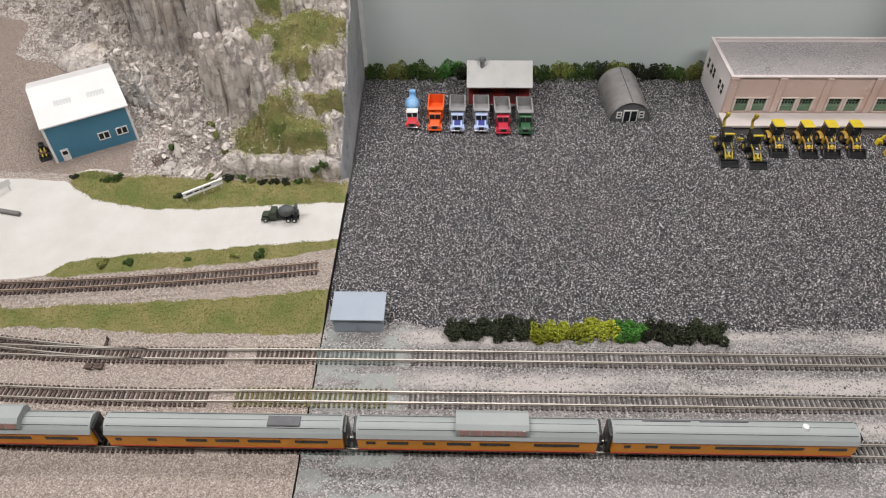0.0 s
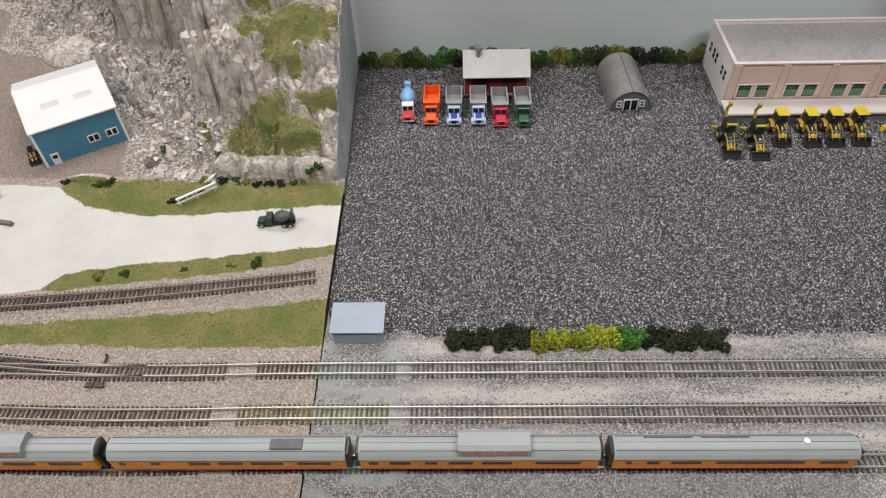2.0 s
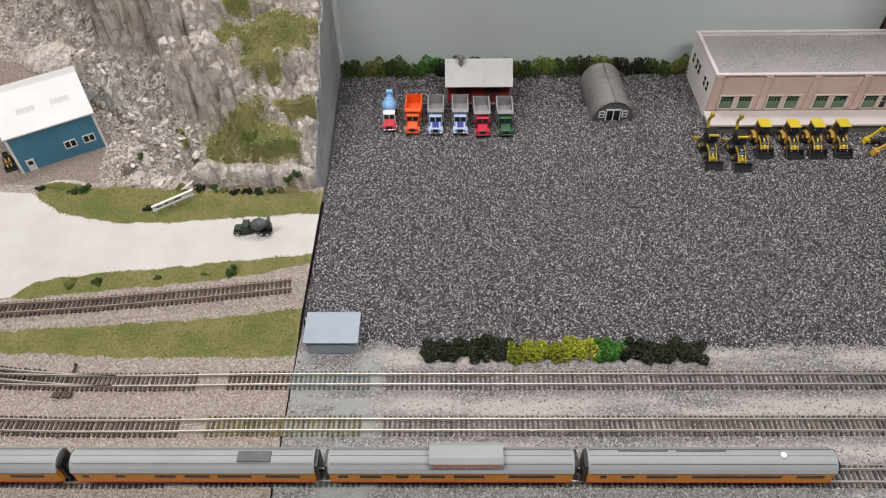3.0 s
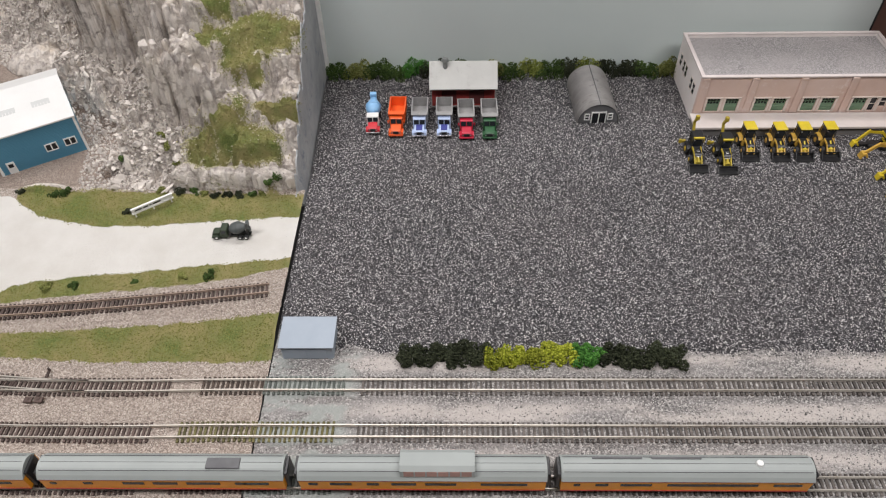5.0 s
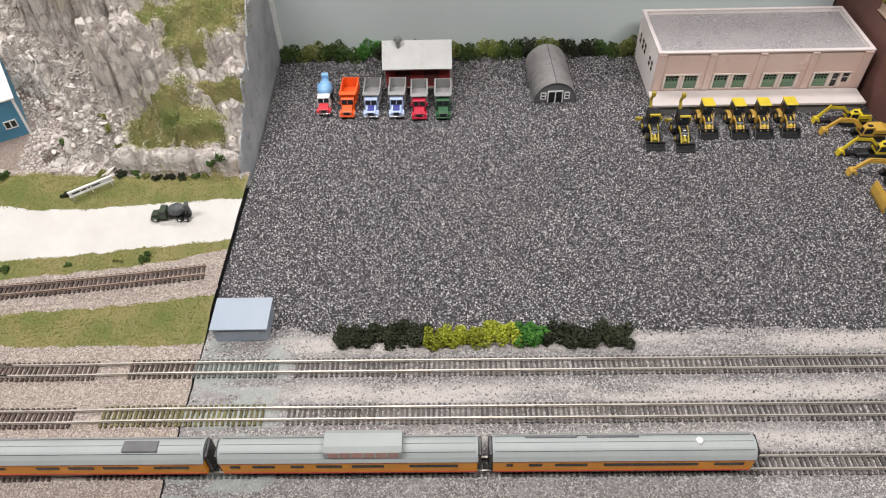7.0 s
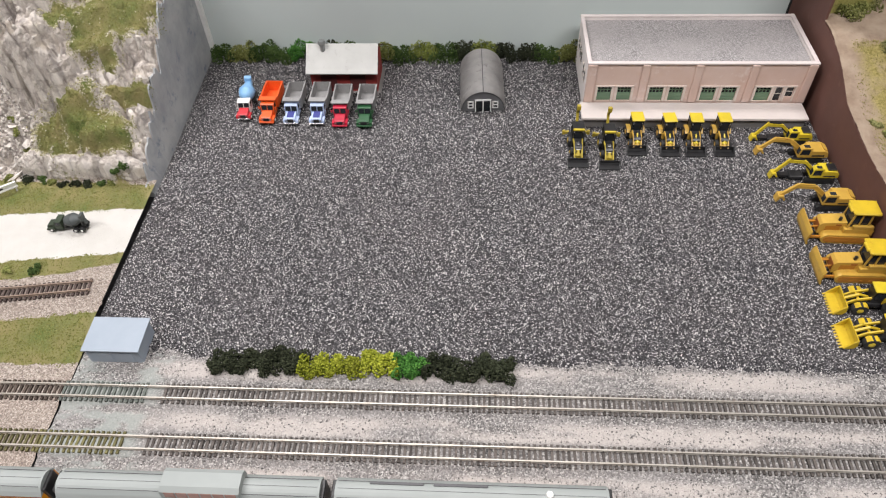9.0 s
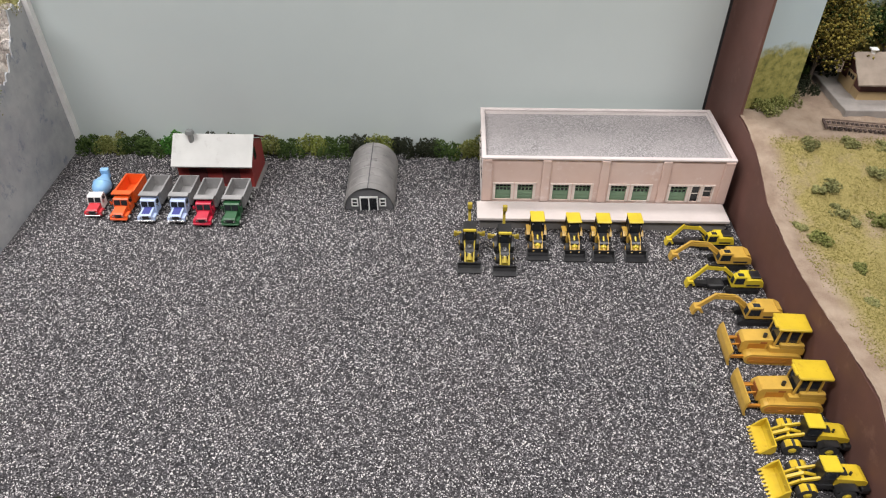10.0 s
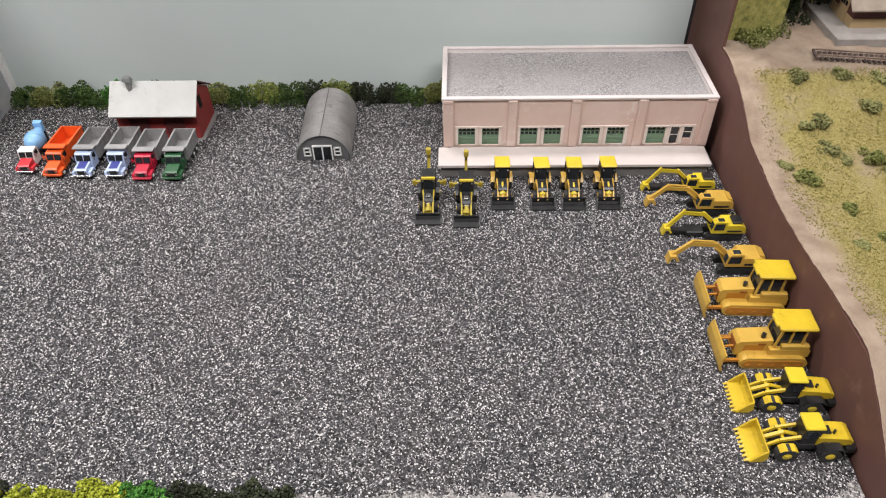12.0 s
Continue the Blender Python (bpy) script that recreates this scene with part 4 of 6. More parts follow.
def blue_house():
    m = Matrix.Translation((-0.304, 0.238, 0.0045)) @ Matrix.Rotation(math.radians(31.3), 4, "Z")
    h = thing("blue_metal_building", m, "blue sided metal building with a white sloping roof", "building")
    L, D, H = 81, 96, 42.5
    bm = bmesh.new()
    prism(bm, [(0, -2), (D, -2), (D, H), (D * 0.62, H + 12.5), (0, H)], "x", 0, L)
    part("wall", bm, BLUE_WALL, h)
    for i in range(26):
        z = 1 + i * 1.5
        bm = bmesh.new()
        box(bm, 1.2, L - 1.2, -0.25, 0.0, z, z + 1.25)
        part("siding_board", bm, BLUE_WALL, h)
    bm = bmesh.new()
    prism(bm, [(-2, H - 0.6), (D * 0.62, H + 12.7), (D * 0.62, H + 14.1), (-2, H + 0.8)], "x", -2, L + 2)
    roof = part("roof", bm, HOUSE_ROOF, h, "white ribbed metal roof")
    for i in range(28):
        x = -1 + i * (L + 2) / 28
        bm = bmesh.new()
        prism(bm, [(-2, H + 0.8), (D * 0.62, H + 14.1), (D * 0.62, H + 14.4), (-2, H + 1.1)], "x", x, x + 0.5)
        part("rib", bm, HOUSE_ROOF, roof)
    bm = bmesh.new()
    prism(bm, [(D * 0.62, H + 12.7), (D + 2, H - 0.6), (D + 2, H + 0.8), (D * 0.62, H + 14.1)], "x", -2, L + 2)
    part("roof", bm, HOUSE_ROOF, h)
    for x, y in ((18, 24), (50, 24)):
        z = H + 0.4 + (y + 2) / (D * 0.62 + 2) * 13.3
        bm = bmesh.new()
        prism(bm, [(y, z), (y + 7, z + 2.0), (y + 7, z + 2.5), (y, z + 0.5)], "x", x, x + 17)
        part("skylight", bm, SKYLIGHT, h, "faint grey translucent roof panel")
    for x in (0, L):
        bm = bmesh.new()
        box(bm, x - 1.2, x + 1.2, -1.0, 0.6, -1, H - 1)
        part("corner_trim", bm, WHITE, h)
    bm = bmesh.new()
    box(bm, 6.5, 14.0, -0.9, 0, 0, 14)
    d = part("door", bm, WHITE, h, "white door")
    bm = bmesh.new()
    box(bm, 8, 12.5, -1.1, -0.9, 8, 12)
    part("pane", bm, DARK_PANE, d)
    for x in (46, 64):
        bm = bmesh.new()
        box(bm, x, x + 10, -0.6, 0, 13, 20)
        w = part("window", bm, DARK_PANE, h)
        bm = bmesh.new()
        for t in (x - 0.8, x + 4.5, x + 9.8):
            box(bm, t, t + 1.0, -1.0, -0.1, 12.2, 20.8)
        for z in (12.2, 20):
            box(bm, x - 0.8, x + 10.8, -1.0, -0.1, z, z + 1.0)
        part("frame", bm, WHITE, w)


blue_house()

# ---- vehicles (models face -y, front at y = 0, sizes in millimetres) ----
def paint(name, c, rough=0.35, wear=None):
    return surface(name, c, tuple(v * 0.86 for v in c), scale=80, rough=rough, relief=0.05, wear=wear, wear_scale=250)


TYRE = surface("black_rubber", (0.018, 0.018, 0.019), (0.03, 0.03, 0.03), scale=200, rough=0.75)
BLACK = surface("black_plastic", (0.010, 0.010, 0.011), (0.020, 0.020, 0.021), scale=150, rough=0.35)
HUB_WHITE = paint("white_hub", (0.75, 0.75, 0.72))
CHROME = surface("silver_trim", (0.6, 0.6, 0.6), (0.45, 0.45, 0.46), scale=200, rough=0.25, metal=0.9)
GLASS_DARK = surface("tinted_glass", (0.015, 0.018, 0.022), (0.02, 0.024, 0.03), rough=0.12, relief=0.0)
WHITE_CAB = paint("white_cab_paint", (0.75, 0.74, 0.72))
RED_CAB = paint("red_cab_paint", (0.56, 0.028, 0.04))
CRIMSON = paint("crimson_cab_paint", (0.52, 0.015, 0.045))
ORANGE = paint("orange_paint", (0.80, 0.115, 0.020))
BLUE_CAB = paint("pale_blue_cab_paint", (0.46, 0.56, 0.78))
NAVY = paint("navy_stripe_paint", (0.035, 0.045, 0.24))
GREEN_CAB = paint("dark_green_cab_paint", (0.022, 0.095, 0.035))
BED_GREY = surface("grey_dump_body", (0.33, 0.325, 0.32), (0.25, 0.245, 0.245), scale=70, rough=0.45, metal=0.2, wear=(0.42, 0.41, 0.40))
DRUM_BLUE = paint("sky_blue_drum", (0.24, 0.47, 0.75))
YELLOW = paint("machine_yellow", (0.60, 0.42, 0.025), wear=(0.46, 0.29, 0.02))
BRIGHT_YELLOW = paint("bright_yellow", (0.64, 0.49, 0.030), wear=(0.55, 0.40, 0.03))
AMBER = paint("amber_yellow", (0.56, 0.345, 0.060), wear=(0.44, 0.25, 0.035))
AMBER_TRACK = paint("amber_track_frame", (0.46, 0.19, 0.02))
RUST = paint("brown_track_shoe", (0.30, 0.10, 0.02), 0.6)
ARMY = paint("dark_army_green", (0.030, 0.045, 0.025), 0.6)
ARMY_GREY = paint("dark_grey_drum", (0.075, 0.085, 0.085), 0.55)
DUSTY = paint("dusty_yellow_paint", (0.42, 0.32, 0.03), 0.6)


def wheel(parent, x, y, r, w, hub, z=None, hub_r=0.55):
    bm = bmesh.new()
    z = r if z is None else z
    rod(bm, (x - w / 2, y, z), (x + w / 2, y, z), r, 16)
    bmesh.ops.bevel(bm, geom=[e for e in bm.edges if e.calc_length() < 0.0008 * r], offset=0.0002, segments=1, affect="EDGES")
    t = part("wheel", bm, TYRE, parent)
    bm = bmesh.new()
    s = 1 if x > 0 else -1
    rod(bm, (x + s * (w / 2 - 0.4), y, z), (x + s * (w / 2 + 0.25), y, z), r * hub_r, 12, r * hub_r * 0.8)
    rod(bm, (x + s * (w / 2 + 0.2), y, z), (x + s * (w / 2 + 0.6), y, z), r * 0.2, 8)
    part("hub", bm, hub, t)


def truck_front(t, cab, hood, bumper=CHROME):
    bm = bmesh.new()
    box(bm, -3.2, 3.2, 2, 48, 3.6, 5.6, 0.3)
    part("chassis", bm, BLACK, t)
    bm = bmesh.new()
    prism(bm, [(1.0, 4), (1.0, 9.2), (2.2, 10.4), (12.5, 11.6), (12.5, 4)], "x", -5.0, 5.0)
    for s in (-1, 1):
        prism(bm, [(0.8, 3.6), (1.6, 7.2), (8.4, 7.2), (10.5, 3.8), (8.8, 3.8), (7.6, 5.6), (3.4, 5.6), (2.2, 3.6)], "x", s * 5.0, s * 7.6)
    part("hood", bm, hood, t)
    bm = bmesh.new()
    prism(bm, [(11.0, 4.4), (11.0, 11.4), (12.6, 17.6), (13.6, 18.6), (20.0, 18.6), (20.4, 17.8), (20.4, 4.4)], "x", -6.6, 6.6)
    c = part("cab", bm, cab, t)
    bm = bmesh.new()
    prism(bm, [(11.0, 12.2), (12.35, 17.2), (12.1, 17.2), (10.75, 12.2)], "x", -5.7, -0.4)
    prism(bm, [(11.0, 12.2), (12.35, 17.2), (12.1, 17.2), (10.75, 12.2)], "x", 0.4, 5.7)
    part("windscreen", bm, GLASS_DARK, c)
    for s in (-1, 1):
        bm = bmesh.new()
        prism(bm, [(13.0, 12.4), (14.2, 17.0), (18.6, 17.0), (18.6, 12.4)], "x", s * 6.6, s * 6.8)
        part("side_window", bm, GLASS_DARK, c)
        bm = bmesh.new()
        bar(bm, (s * 6.6, 12.4, 14.5), (s * 8.6, 11.6, 15.0), 0.5, 0.5)
        box(bm, s * 8.4 - 0.6, s * 8.4 + 0.6, 11.2, 11.8, 12.6, 16.2)
        part("mirror", bm, bumper, c)
        bm = bmesh.new()
        rod(bm, (s * 4.1, 0.4, 7.2), (s * 4.1, 1.4, 7.2), 0.9, 10)
        part("headlight", bm, CHROME, t)
    bm = bmesh.new()
    box(bm, -2.9, 2.9, 0.7, 1.2, 5.0, 9.2, 0.2)
    part("grille", bm, BLACK, t)
    bm = bmesh.new()
    box(bm, -7.4, 7.4, -0.4, 0.9, 3.0, 5.0, 0.3)
    part("bumper", bm, bumper, t)
    for s in (-1, 1):
        wheel(t, s * 6.4, 5.4, 3.4, 2.2, HUB_WHITE)
        for y in (35.0, 42.6):
            wheel(t, s * 6.2, y, 3.5, 3.4, HUB_WHITE)


def dump_truck(m, cab, hood, bed, label, bumper=CHROME, patch=None):
    t = thing("dump_truck", m, label, "truck", "parked trucks")
    truck_front(t, cab, hood, bumper)
    bm = bmesh.new()
    box(bm, -7.6, 7.6, 21.5, 48, 7.6, 8.8)
    d = part("dump_body", bm, bed, t)
    for s in (-1, 1):
        bm = bmesh.new()
        prism(bm, [(21.5, 7.6), (48.5, 7.6), (49.5, 20.0), (21.5, 20.0)], "x", s * 7.6, s * 8.5)
        part("side_board", bm, bed, d)
        bm = bmesh.new()
        box(bm, s * 8.2 - 0.7, s * 8.2 + 0.7, 21.2, 49.3, 19.6, 20.6)
        part("top_rail", bm, bed, d)
        for k in range(6):
            bm = bmesh.new()
            box(bm, s * 8.5 - 0.3, s * 8.5 + 0.3, 22.5 + 4.8 * k, 23.5 + 4.8 * k, 8, 20)
            part("rib", bm, bed, d)
    for name, prof in (("head_board", [(20.8, 7.6), (21.9, 7.6), (21.9, 21.5), (20.8, 21.5)]), ("tail_board", [(48.0, 7.6), (48.8, 7.6), (49.8, 20.3), (49.0, 20.3)]), ("cab_guard", [(15.5, 21.0), (21.5, 21.0), (21.5, 22.0), (15.5, 22.0)])):
        bm = bmesh.new()
        prism(bm, prof, "x", -8.5, 8.5)
        part(name, bm, bed, d)
    if patch:
        bm = bmesh.new()
        prism(bm, [(2.6, 10.3), (12.0, 11.45), (12.0, 11.8), (2.6, 10.65)], "x", -3.4, 3.4)
        part("hood_patch", bm, patch, t, "navy blue hood patch")
    return t


def drum(parent, y0, y1, z0, z1, radii, material, name="drum", seg=18):
    bm = bmesh.new()
    rings = []
    n = len(radii)
    d = (Vector((0, y1, z1)) - Vector((0, y0, z0)))
    u = Vector((1, 0, 0))
    w = d.cross(u).normalized()
    for i, r in enumerate(radii):
        c = Vector((0, y0, z0)) + d * (i / (n - 1))
        rings.append([bm.verts.new((c + (u * math.cos(2 * math.pi * k / seg) + w * math.sin(2 * math.pi * k / seg)) * r) * MM) for k in range(seg)])
    for a, c in zip(rings, rings[1:]):
        for k in range(seg):
            bm.faces.new((a[k], a[(k + 1) % seg], c[(k + 1) % seg], c[k]))
    bm.faces.new(rings[0]), bm.faces.new(rings[-1])
    bmesh.ops.recalc_face_normals(bm, faces=bm.faces[:])
    return part(name, bm, material, parent, smooth=True)


def mixer_truck(m, cab, hood, drum_mat, label, group="parked trucks", bumper=CHROME):
    t = thing("mixer_truck", m, label, "truck", group)
    truck_front(t, cab, hood, bumper)
    d = drum(t, 22.5, 45.0, 13.5, 20.0, (3.0, 6.2, 7.6, 8.4, 8.6, 8.2, 7.2, 5.6, 4.2, 3.4), drum_mat)
    bm = bmesh.new()
    rod(bm, (0, 34.0, 16.8), (0, 35.0, 17.1), 8.85, 20)
    part("drum_band", bm, drum_mat, d)
    bm = bmesh.new()
    prism(bm, [(44, 17.5), (44, 27.0), (48.0, 28.0), (47.0, 17.5)], "x", -3.6, 3.6)
    prism(bm, [(46.5, 10), (48.5, 10), (48.5, 17.5), (46.5, 17.5)], "x", -2.4, 2.4)
    part("chute", bm, drum_mat, t)
    bm = bmesh.new()
    for s in (-1, 1):
        prism(bm, [(22, 5.6), (24, 5.6), (24, 13), (22, 13)], "x", s * 4, s * 5)
        prism(bm, [(43, 5.6), (46, 5.6), (46, 17), (44, 17)], "x", s * 3, s * 4)
    part("frame", bm, BLACK, t)
    return t


def at(x, y, z=0.0, turn=0.0, scale=1.0, tall=1.0):
    return Matrix.Translation((x, y, z)) @ Matrix.Rotation(math.radians(turn), 4, "Z") @ Matrix.Diagonal((scale, scale, scale * tall, 1))


mixer_truck(at(0.057, 0.3065, 0, 2, 0.95, 0.88), WHITE_CAB, RED_CAB, DRUM_BLUE, "cement mixer truck with sky-blue drum, white cab and red hood")
dump_truck(at(0.0815, 0.3015, 0, -1, 1, 0.88), ORANGE, ORANGE, ORANGE, "bright orange dump truck with empty orange body", ORANGE)
dump_truck(at(0.106, 0.3000, 0, 0, 1, 0.88), BLUE_CAB, BLUE_CAB, BED_GREY, "dump truck with pale blue cab, navy hood patch and grey body", CHROME, NAVY)
dump_truck(at(0.132, 0.3000, 0, 0, 1, 0.88), BLUE_CAB, BLUE_CAB, BED_GREY, "dump truck with pale blue cab, navy hood patch and grey body", CHROME, NAVY)
dump_truck(at(0.1555, 0.2965, 0, 1, 1, 0.88), CRIMSON, CRIMSON, BED_GREY, "dump truck with crimson cab and grey body", CRIMSON)
dump_truck(at(0.1795, 0.2965, 0, 0, 1, 0.88), GREEN_CAB, GREEN_CAB, BED_GREY, "dump truck with dark green cab and grey body", GREEN_CAB)
mixer_truck(at(-0.0745, 0.1545, 0.0055, -90, 0.72, 0.85) @ Matrix.Identity(4), ARMY, ARMY, ARMY_GREY, "dark army-green mixer truck standing on the white road", "quarry vehicles", ARMY)


def loader_bucket(t, y, w, mat, h=8.0, teeth=False):
    bm = bmesh.new()
    prof = [(y, 0.3), (y + 0.8, 0.2), (y + 6.5, 0.4), (y + 8.2, 2.4), (y + 7.6, h), (y + 6.8, h), (y + 7.2, 3.0), (y + 6.0, 1.4), (y + 0.4, 1.0)]
    prism(bm, prof, "x", -w / 2, w / 2)
    for s in (-1, 1):
        prism(bm, [(y + 1.2, 0.5), (y + 6.5, 0.5), (y + 8.0, 2.4), (y + 7.4, h), (y + 5.0, h - 2.4)], "x", s * w / 2 - 0.5, s * w / 2 + 0.5)
    b = part("bucket", bm, mat, t)
    if teeth:
        for k in range(8):
            bm = bmesh.new()
            x = -w / 2 + w * (k + 0.5) / 8
            box(bm, x - 0.7, x + 0.7, y - 1.6, y + 0.5, 0.1, 1.0)
            part("tooth", bm, mat, b)
    return b


def backhoe(m, label, body, roof, boom_up, arm):
    """Backhoe loader facing -y, black bucket in front, digging boom folded behind."""
    t = thing("backhoe_loader", m, label, "construction machine", "parked machines before the building")
    loader_bucket(t, 0, 19 if boom_up else 17.5, BLACK, 5.6 if boom_up else 7.0)
    L = 4 if boom_up else 0
    for s in (-1, 1):
        bm = bmesh.new()
        bar(bm, (s * 3.4, 7 + L * 0.5, 4.5), (s * 3.4, 14 + L, 11.0), 1.2, 1.8)
        bar(bm, (s * 3.4, 14 + L, 11.0), (s * 4.2, 22 + L, 12.5), 1.2, 1.8)
        part("lift_arm", bm, arm, t)
    bm = bmesh.new()
    bar(bm, (0, 7.5 + L * 0.5, 6.0), (0, 15 + L, 10.5), 1.8, 1.8)
    box(bm, -2.6, 2.6, 8.0 + L * 0.5, 11.0 + L, 3.0, 6.5, 0.6)
    part("bucket_linkage", bm, arm, t)
    bm = bmesh.new()
    prism(bm, [(11 + L, 4), (11 + L, 10.5), (12.5 + L, 11.8), (22 + L, 13.2), (22 + L, 4)], "x", -3.4, 3.4)
    part("hood", bm, BLACK, t, "black engine hood")
    bm = bmesh.new()
    box(bm, -5.2, 5.2, 20 + L, 34 + L, 4, 11.5, 0.5)
    part("body", bm, BLACK if boom_up else body, t)
    bm = bmesh.new()
    if boom_up:
        box(bm, -2.2, 2.2, 10.4 + L, 11.2 + L, 5.0, 9.6, 0.3)
        box(bm, -1.6, 1.6, 13.5 + L, 17.5 + L, 12.2, 13.4, 0.3)
        part("grille", bm, CHROME, t, "silver radiator grille and engine cover")
    else:
        box(bm, -2.4, 2.4, 9.2 + L, 12.4 + L, 5.2, 9.4, 0.8)
        rod(bm, (0, 9.5 + L, 8.4), (0, 17 + L, 13.6), 0.8, 8)
        part("front_counterweight", bm, BRIGHT_YELLOW, t)
    for s in (-1, 1):
        bm = bmesh.new()
        rod(bm, (s * 4.0, 20.3 + L, 21.6), (s * 4.0, 21.5 + L, 21.6), 0.7, 8)
        part("work_lamp", bm, CHROME, t)
    bm = bmesh.new()
    for s in (-1, 1):
        for y in (21.5 + L, 32.5 + L):
            bar(bm, (s * 5.0, y, 11), (s * 4.8, y + 0.3, 24), 0.9, 0.9)
    box(bm, -4.4, 4.4, 22.5 + L, 32 + L, 11.5, 23.2)
    c = part("cab", bm, BLACK, t, "black cab")
    bm = bmesh.new()
    box(bm, -4.2, 4.2, 22.1 + L, 22.5 + L, 13, 22.5)
    part("windscreen", bm, GLASS_DARK, c)
    bm = bmesh.new()
    if boom_up:
        box(bm, -5.4, 5.4, 22.2 + L, 33.5 + L, 23.6, 24.4, 0.3)
        part("roof", bm, BLACK, c)
        bm = bmesh.new()
        box(bm, -5.2, 5.2, 20.6 + L, 22.4 + L, 22.8, 24.8, 0.3)
        part("roof_visor", bm, roof, c)
    else:
        box(bm, -5.8, 5.8, 20.5 + L, 34 + L, 23.8, 25.4, 0.5)
        part("roof", bm, roof, c)
    for s in (-1, 1):
        wheel(t, s * 5.4, 14.5 + L, 3.6, 3.0, body)
        wheel(t, s * 6.2, 29 + L, 5.6, 3.6, body)
        bm = bmesh.new()
        prism(bm, [(22.5 + L, 9.5), (25.5 + L, 12.2), (32.5 + L, 12.2), (35 + L, 9.5), (34 + L, 9.5), (32 + L, 11.2), (26 + L, 11.2), (23.5 + L, 9.5)], "x", s * 4.2, s * 8.2)
        part("fender", bm, BLACK if boom_up else body, t)
    bm = bmesh.new()
    if boom_up:
        for s in (-1, 1):
            bar(bm, (s * 6.5, 37 + L, 9), (s * 11.5, 37 + L, 8.0), 2.4, 2.0)
            box(bm, s * 11.5 - 1.4, s * 11.5 + 1.4, 36 + L, 38.4 + L, 6, 10.5, 0.4)
        part("stabiliser", bm, DUSTY, t)
        bm = bmesh.new()
        bar(bm, (0, 35 + L, 8), (0, 44 + L, 27), 2.2, 2.6)
        bar(bm, (0, 44 + L, 27), (0, 39 + L, 35), 2.0, 2.2)
        box(bm, -1.8, 1.8, 37.5 + L, 41 + L, 33, 38, 0.5)
        part("boom", bm, DUSTY, t, "raised yellow digging boom")
    else:
        bar(bm, (0, 34 + L, 6), (0, 39.0 + L, 15), 2.2, 2.6)
        bar(bm, (0, 39 + L, 15), (0, 40.5 + L, 6), 1.8, 2.0)
        box(bm, -3, 3, 38 + L, 41 + L, 2, 6, 0.4)
        part("boom", bm, body, t, "folded digging boom")
    return t


for x, y in ((0.3835, 0.2425), (0.4115, 0.2395)):
    backhoe(at(x, y), "backhoe loader with black cab, yellow visor and raised boom", YELLOW, BRIGHT_YELLOW, True, DUSTY)
for x, y in ((0.439, 0.2595), (0.469, 0.2585), (0.492, 0.2585), (0.518, 0.259)):
    backhoe(at(x, y, 0, random.uniform(-2, 2)), "yellow wheeled loader with flat yellow roof and black bucket", AMBER, BRIGHT_YELLOW, False, AMBER)


def crawler(t, x, y0, y1, h, w, frame_mat, shoe_mat):
    """One crawler track along y at side x."""
    r = h / 2
    out = []
    for k in range(9):
        a = math.pi / 2 + math.pi * k / 8
        out.append((y0 + r + r * math.cos(a), r + r * math.sin(a)))
    for k in range(9):
        a = -math.pi / 2 + math.pi * k / 8
        out.append((y1 - r + r * math.cos(a), r + r * math.sin(a)))
    bm = bmesh.new()
    prism(bm, out, "x", x - w / 2, x + w / 2)
    n = int((y1 - y0) / 1.6)
    tr = part("crawler_track", bm, shoe_mat, t)
    for k in range(n):
        y = y0 + r * 0.8 + (y1 - y0 - 1.6 * r) * k / n
        bm = bmesh.new()
        box(bm, x - w / 2 - 0.1, x + w / 2 + 0.1, y, y + 0.9, h - 0.1, h + 0.35)
        part("track_shoe", bm, shoe_mat, tr)
    s = 1 if x > 0 else -1
    bm = bmesh.new()
    inner = [(y0 + r + (py - y0 - r) * 0.62 if py < (y0 + y1) / 2 else y1 - r + (py - y1 + r) * 0.62, r + (pz - r) * 0.62) for py, pz in out]
    prism(bm, inner, "x", x + s * (w / 2 - 0.2), x + s * (w / 2 + 0.35))
    for k in range(5):
        y = y0 + r + (y1 - y0 - 2 * r) * k / 4
        rod(bm, (x + s * (w / 2), y, r * 0.75), (x + s * (w / 2 + 0.7), y, r * 0.75), r * 0.28, 8)
    part("track_frame", bm, frame_mat, tr)


